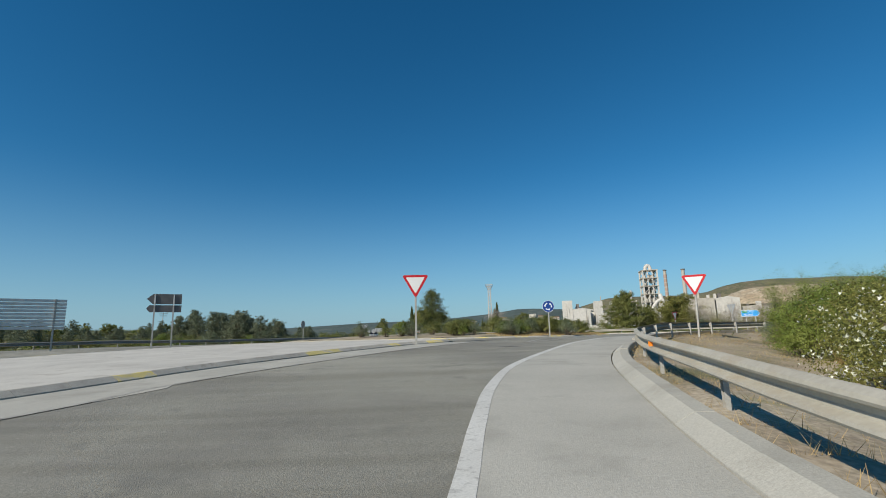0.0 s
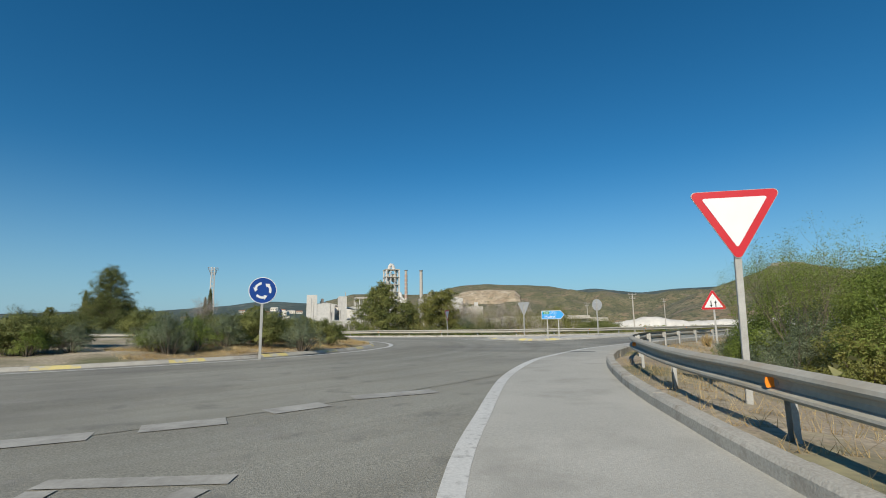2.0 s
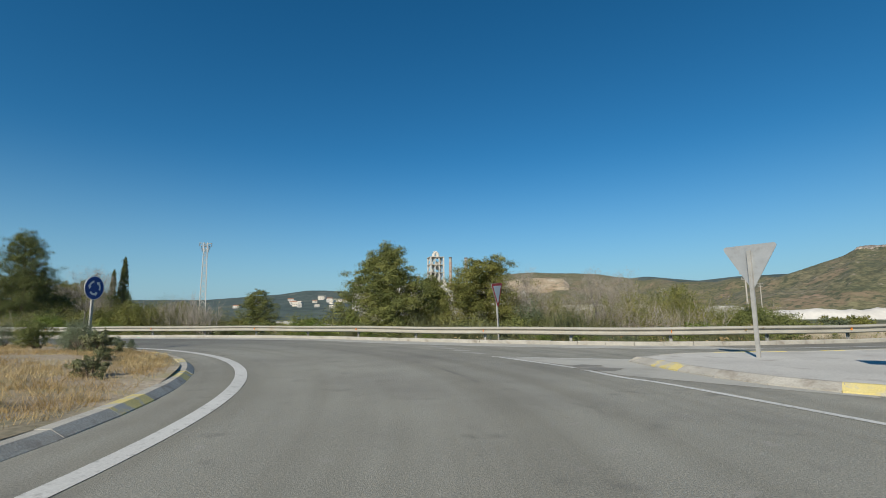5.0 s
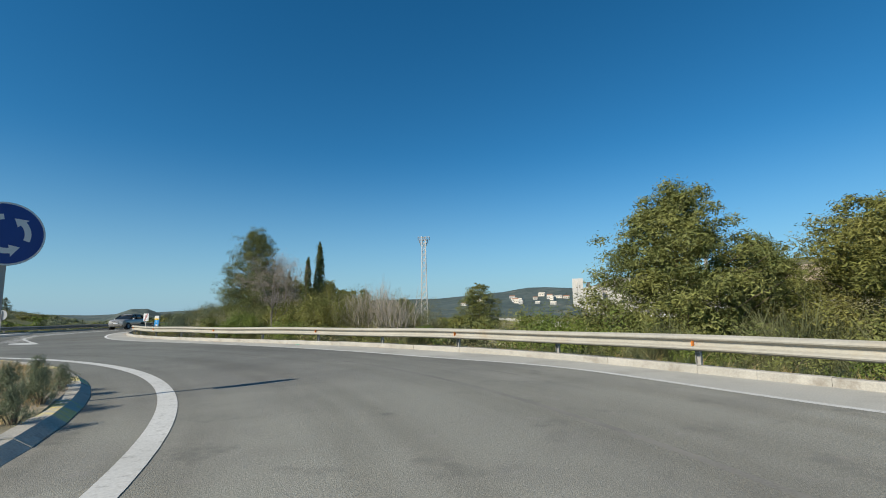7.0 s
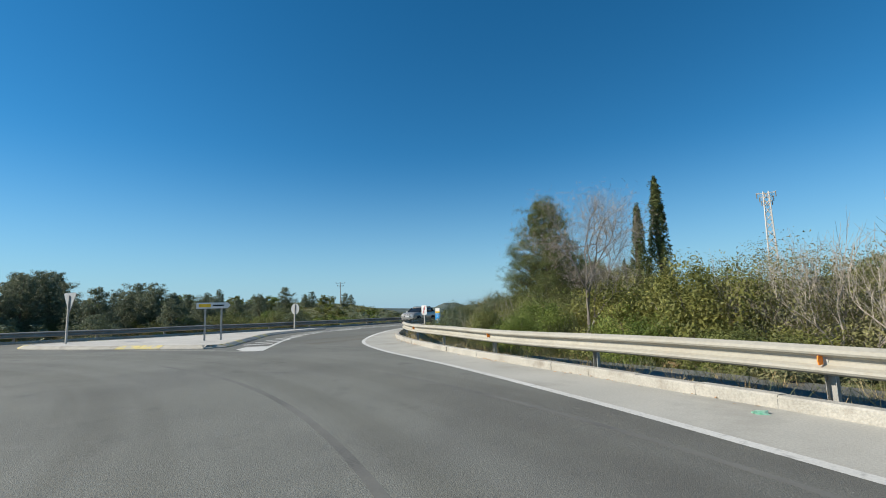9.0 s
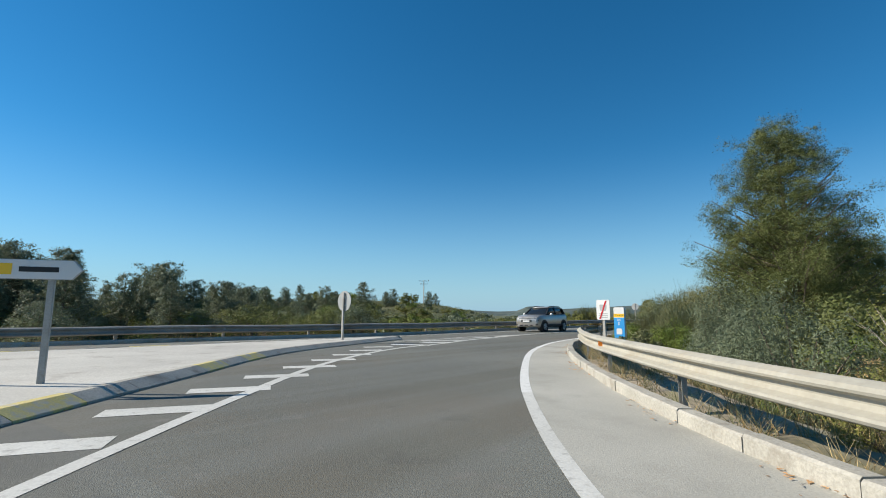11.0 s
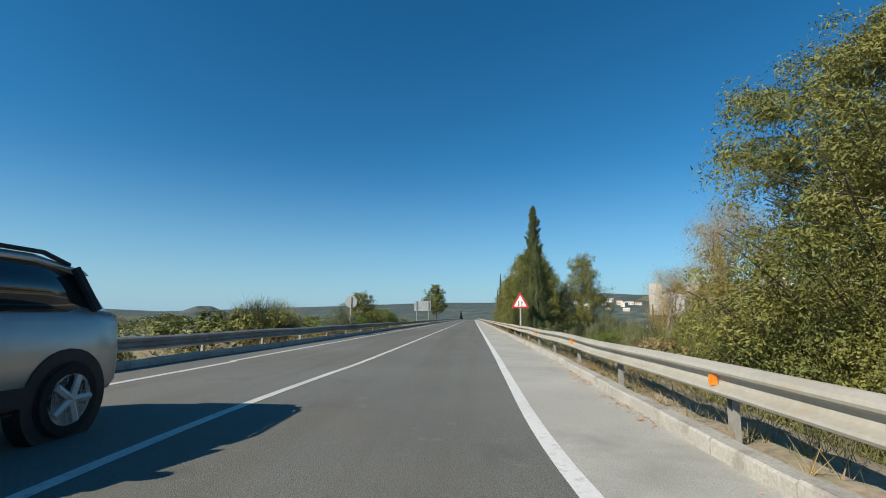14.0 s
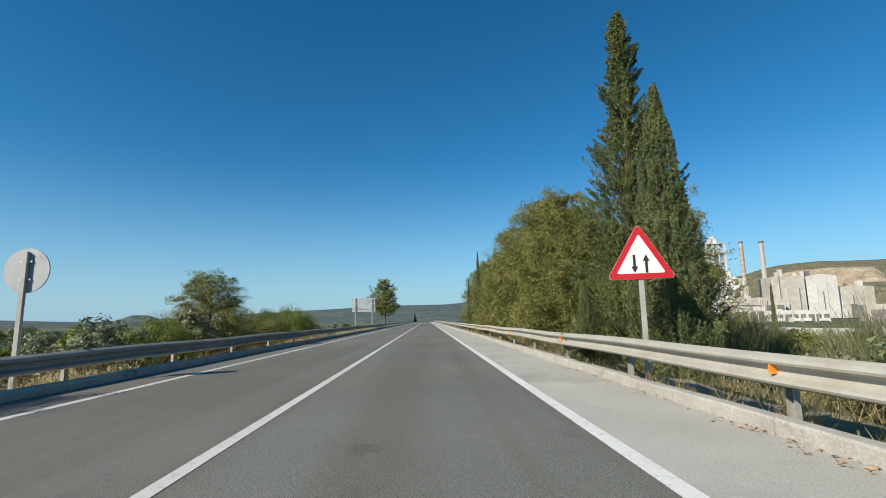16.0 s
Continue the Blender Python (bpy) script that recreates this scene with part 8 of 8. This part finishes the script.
# ---- the silver car in the far lane ----
def loft(bm, sections):
    """Skin over cross-sections, each a closed ring of as many points."""
    rings = [[bm.verts.new(p) for p in s] for s in sections]
    n = len(rings[0])
    for a, b in zip(rings[:-1], rings[1:]):
        for i in range(n):
            bm.faces.new((a[i], a[(i + 1) % n], b[(i + 1) % n], b[i]))
    bm.faces.new(rings[0][::-1])
    bm.faces.new(rings[-1])
    bmesh.ops.recalc_face_normals(bm, faces=bm.faces[:])


def crossover_car(x, y, z, rz):
    paint = mat("champagne_silver_paint", [(0.42, 0.4, 0.37), (0.46, 0.44, 0.41)], 0.28, 0.55, scale=3, spec=0.6)
    dark = mat("black_cladding", [(0.02, 0.02, 0.021), (0.032, 0.032, 0.033)], 0.6, scale=6)
    glass = mat("tinted_car_glass", [(0.012, 0.015, 0.017), (0.02, 0.024, 0.026)], 0.06, scale=1, spec=0.8)
    lamp = mat("headlamp_lens", [(0.6, 0.62, 0.64), (0.7, 0.72, 0.74)], 0.12, 0.3, scale=4, spec=0.8)
    tyre_m = mat("tyre_rubber", [(0.015, 0.015, 0.015), (0.024, 0.024, 0.024)], 0.85, scale=8)
    root = empty("crossover_car", x, y, z, rz, "silver compact crossover car with black cladding in the far lane", "car")
    L, W = 4.05, 1.74          # front towards -y

    def ring(yy, zb, zt, hw, round_top=0.12, round_bot=0.06):
        return [(-hw + round_bot, yy, zb), (hw - round_bot, yy, zb), (hw, yy, zb + round_bot * 1.5), (hw * 1.0, yy, (zb + zt) * 0.5), (hw * 0.97, yy, zt - round_top), (hw * 0.88, yy, zt),
                (-hw * 0.88, yy, zt), (-hw * 0.97, yy, zt - round_top), (-hw, yy, (zb + zt) * 0.5), (-hw, yy, zb + round_bot * 1.5)]
    bm = bmesh.new()
    loft(bm, [ring(-2.02, 0.42, 0.80, 0.66), ring(-1.95, 0.34, 0.93, 0.78), ring(-1.72, 0.28, 1.0, 0.85), ring(-1.2, 0.26, 1.05, 0.87), ring(-0.75, 0.26, 1.09, 0.87), ring(0.6, 0.26, 1.11, 0.87),
              ring(1.5, 0.28, 1.12, 0.86), ring(1.88, 0.34, 1.08, 0.82), ring(2.02, 0.44, 0.95, 0.72)])
    part("body", bm, paint, root, "silver painted body", smooth=True)
    bm = bmesh.new()

    def cab(yy, zb, zt, hb, ht):
        return [(-hb, yy, zb), (hb, yy, zb), (ht, yy, zt - 0.05), (ht - 0.1, yy, zt), (-ht + 0.1, yy, zt), (-ht, yy, zt - 0.05)]
    loft(bm, [cab(-0.95, 1.06, 1.10, 0.80, 0.74), cab(-0.28, 1.08, 1.50, 0.80, 0.62), cab(0.1, 1.08, 1.56, 0.80, 0.63), cab(1.1, 1.08, 1.55, 0.79, 0.62), cab(1.62, 1.08, 1.46, 0.77, 0.60), cab(1.9, 1.06, 1.12, 0.74, 0.66)])
    part("cabin_glass", bm, glass, root, "dark tinted windows", smooth=True)
    bm = bmesh.new()
    loft(bm, [[(-0.56, -0.34, 1.5), (0.56, -0.34, 1.5), (0.5, -0.34, 1.53), (-0.5, -0.34, 1.53)], [(-0.63, 0.1, 1.53), (0.63, 0.1, 1.53), (0.55, 0.1, 1.6), (-0.55, 0.1, 1.6)],
              [(-0.63, 1.1, 1.52), (0.63, 1.1, 1.52), (0.55, 1.1, 1.59), (-0.55, 1.1, 1.59)], [(-0.6, 1.68, 1.44), (0.6, 1.68, 1.44), (0.54, 1.68, 1.49), (-0.54, 1.68, 1.49)]])
    part("roof", bm, paint, root, "silver roof", smooth=True)
    for s in (-1, 1):
        for a, b in (((0.78, -0.9, 1.09), (0.62, -0.3, 1.5)), ((0.8, 0.32, 1.09), (0.64, 0.34, 1.54)), ((0.78, 1.62, 1.1), (0.61, 1.5, 1.5))):
            bm = bmesh.new()
            bm_rod(bm, (s * a[0], a[1], a[2]), (s * b[0], b[1], b[2]), 0.045, seg=6)
            part("pillar", bm, dark, root)
        bm = bmesh.new()
        limb(bm, [Vector((s * 0.56, -0.2, 1.55)), Vector((s * 0.56, 0.05, 1.625)), Vector((s * 0.55, 1.2, 1.615)), Vector((s * 0.54, 1.5, 1.53))], 0.022, 0.022, 6)
        part("roof_rail", bm, dark, root, "black roof rail")
        bm = bmesh.new()
        bmesh.ops.create_uvsphere(bm, u_segments=14, v_segments=8, radius=0.5, matrix=Matrix.Translation((s * 0.98, -0.6, 1.1)) @ Matrix.Diagonal((0.22, 0.16, 0.15, 1)))
        bm_box(bm, s * 0.88, -0.6, 1.05, 0.12, 0.06, 0.05, 0.01)
        part("mirror", bm, M_WHITE, root, "white mirror cap", smooth=True)
        bm = bmesh.new()
        bm_box(bm, s * 0.6, -1.9, 0.9, 0.3, 0.14, 0.05, 0.02)
        part("daytime_lamp", bm, lamp, root, "slim bright lamp")
        bm = bmesh.new()
        bm_box(bm, s * 0.62, -1.92, 0.7, 0.34, 0.16, 0.2, 0.06)
        pod = part("headlight", bm, dark, root, "dark headlight pod")
        bm = bmesh.new()
        bm_box(bm, s * 0.6, -2.0, 0.71, 0.22, 0.04, 0.12, 0.015)
        part("lens", bm, lamp, pod, "clear lens")
        bm = bmesh.new()
        bm_box(bm, s * 0.66, -1.96, 0.47, 0.2, 0.1, 0.12, 0.03)
        part("fog_lamp", bm, dark, root)
        bm = bmesh.new()
        bm_box(bm, s * 0.855, 0.05, 0.4, 0.06, 2.3, 0.22, 0.03)
        part("side_cladding", bm, dark, root, "black plastic cladding")
        for wy in (-1.28, 1.26):
            bm = bmesh.new()
            m = Matrix.Translation((s * 0.8, wy, 0.33)) @ Matrix.Rotation(math.pi / 2, 4, "Y")
            bmesh.ops.create_cone(bm, cap_ends=True, segments=28, radius1=0.43, radius2=0.43, depth=0.16, matrix=m)
            part("wheel_arch", bm, dark, root, "black wheel arch")
            bm = bmesh.new()
            m = Matrix.Translation((s * 0.815, wy, 0.325)) @ Matrix.Rotation(math.pi / 2, 4, "Y")
            bmesh.ops.create_cone(bm, cap_ends=True, segments=32, radius1=0.325, radius2=0.325, depth=0.2, matrix=m)
            bmesh.ops.bevel(bm, geom=[e for e in bm.edges if len(e.link_faces) == 2 and e.calc_face_angle() > 1], offset=0.03, segments=2, affect="EDGES")
            tyre = part("wheel", bm, tyre_m, root, "black tyre")
            bm = bmesh.new()
            for k2 in range(5):
                a = 2 * math.pi * k2 / 5
                bm_rod(bm, (s * 0.92, wy, 0.325), (s * 0.92, wy + 0.2 * math.cos(a), 0.325 + 0.2 * math.sin(a)), 0.035, seg=6)
            bmesh.ops.create_cone(bm, cap_ends=True, segments=24, radius1=0.22, radius2=0.22, depth=0.02, matrix=Matrix.Translation((s * 0.905, wy, 0.325)) @ Matrix.Rotation(math.pi / 2, 4, "Y"))
            part("rim", bm, M_GALV, tyre, "alloy rim")
    bm = bmesh.new()
    bm_box(bm, 0, -2.0, 0.84, 0.75, 0.06, 0.07, 0.02)
    part("upper_grille", bm, dark, root)
    bm = bmesh.new()
    bm_box(bm, 0, -2.0, 0.68, 0.8, 0.08, 0.2, 0.03)
    part("lower_grille", bm, dark, root)
    bm = bmesh.new()
    bm_box(bm, 0, -1.98, 0.40, 1.2, 0.1, 0.1, 0.03)
    part("skid_plate", bm, M_GALV, root)
    for zz in (0.83, 0.89):
        bm = bmesh.new()
        bm_box(bm, 0, -2.03, zz, 1.15, 0.04, 0.02, 0.006)
        part("chrome_strip", bm, lamp, root, "bright chrome strip")
    for px in (-0.36, 0, 0.36):
        bm = bmesh.new()
        bm_box(bm, px, -2.035, 0.4, 0.28, 0.03, 0.06, 0.01)
        part("lower_slot", bm, dark, root)
    bm = bmesh.new()
    bm_box(bm, 0, -2.055, 0.66, 0.48, 0.02, 0.1, 0.005)
    part("number_plate", bm, M_WHITE, root, "white plate, unlettered")
    return root


crossover_car(-52.64, 50.15, 0.0, math.degrees(math.atan2(DIR[1], DIR[0])) - 90)

# a scrap of green plastic on the shoulder
bm = bmesh.new()
bmesh.ops.create_icosphere(bm, subdivisions=2, radius=0.12)
for v in bm.verts:
    v.co *= 0.7 + 0.5 * noise.noise(v.co * 14)
    v.co.z = max(0.0, v.co.z * 0.35)
me = bpy.data.meshes.new("litter")
bm.to_mesh(me)
bm.free()
me.materials.append(mat("green_plastic", [(0.05, 0.3, 0.16), (0.4, 0.6, 0.5)], 0.3, scale=20))
lit = new("litter", me)
lit.matrix_world = pose(-14.6, 28.6, 0.0, 0, 0, 30)
tagged(lit, "crumpled green plastic scrap on the shoulder", "litter")
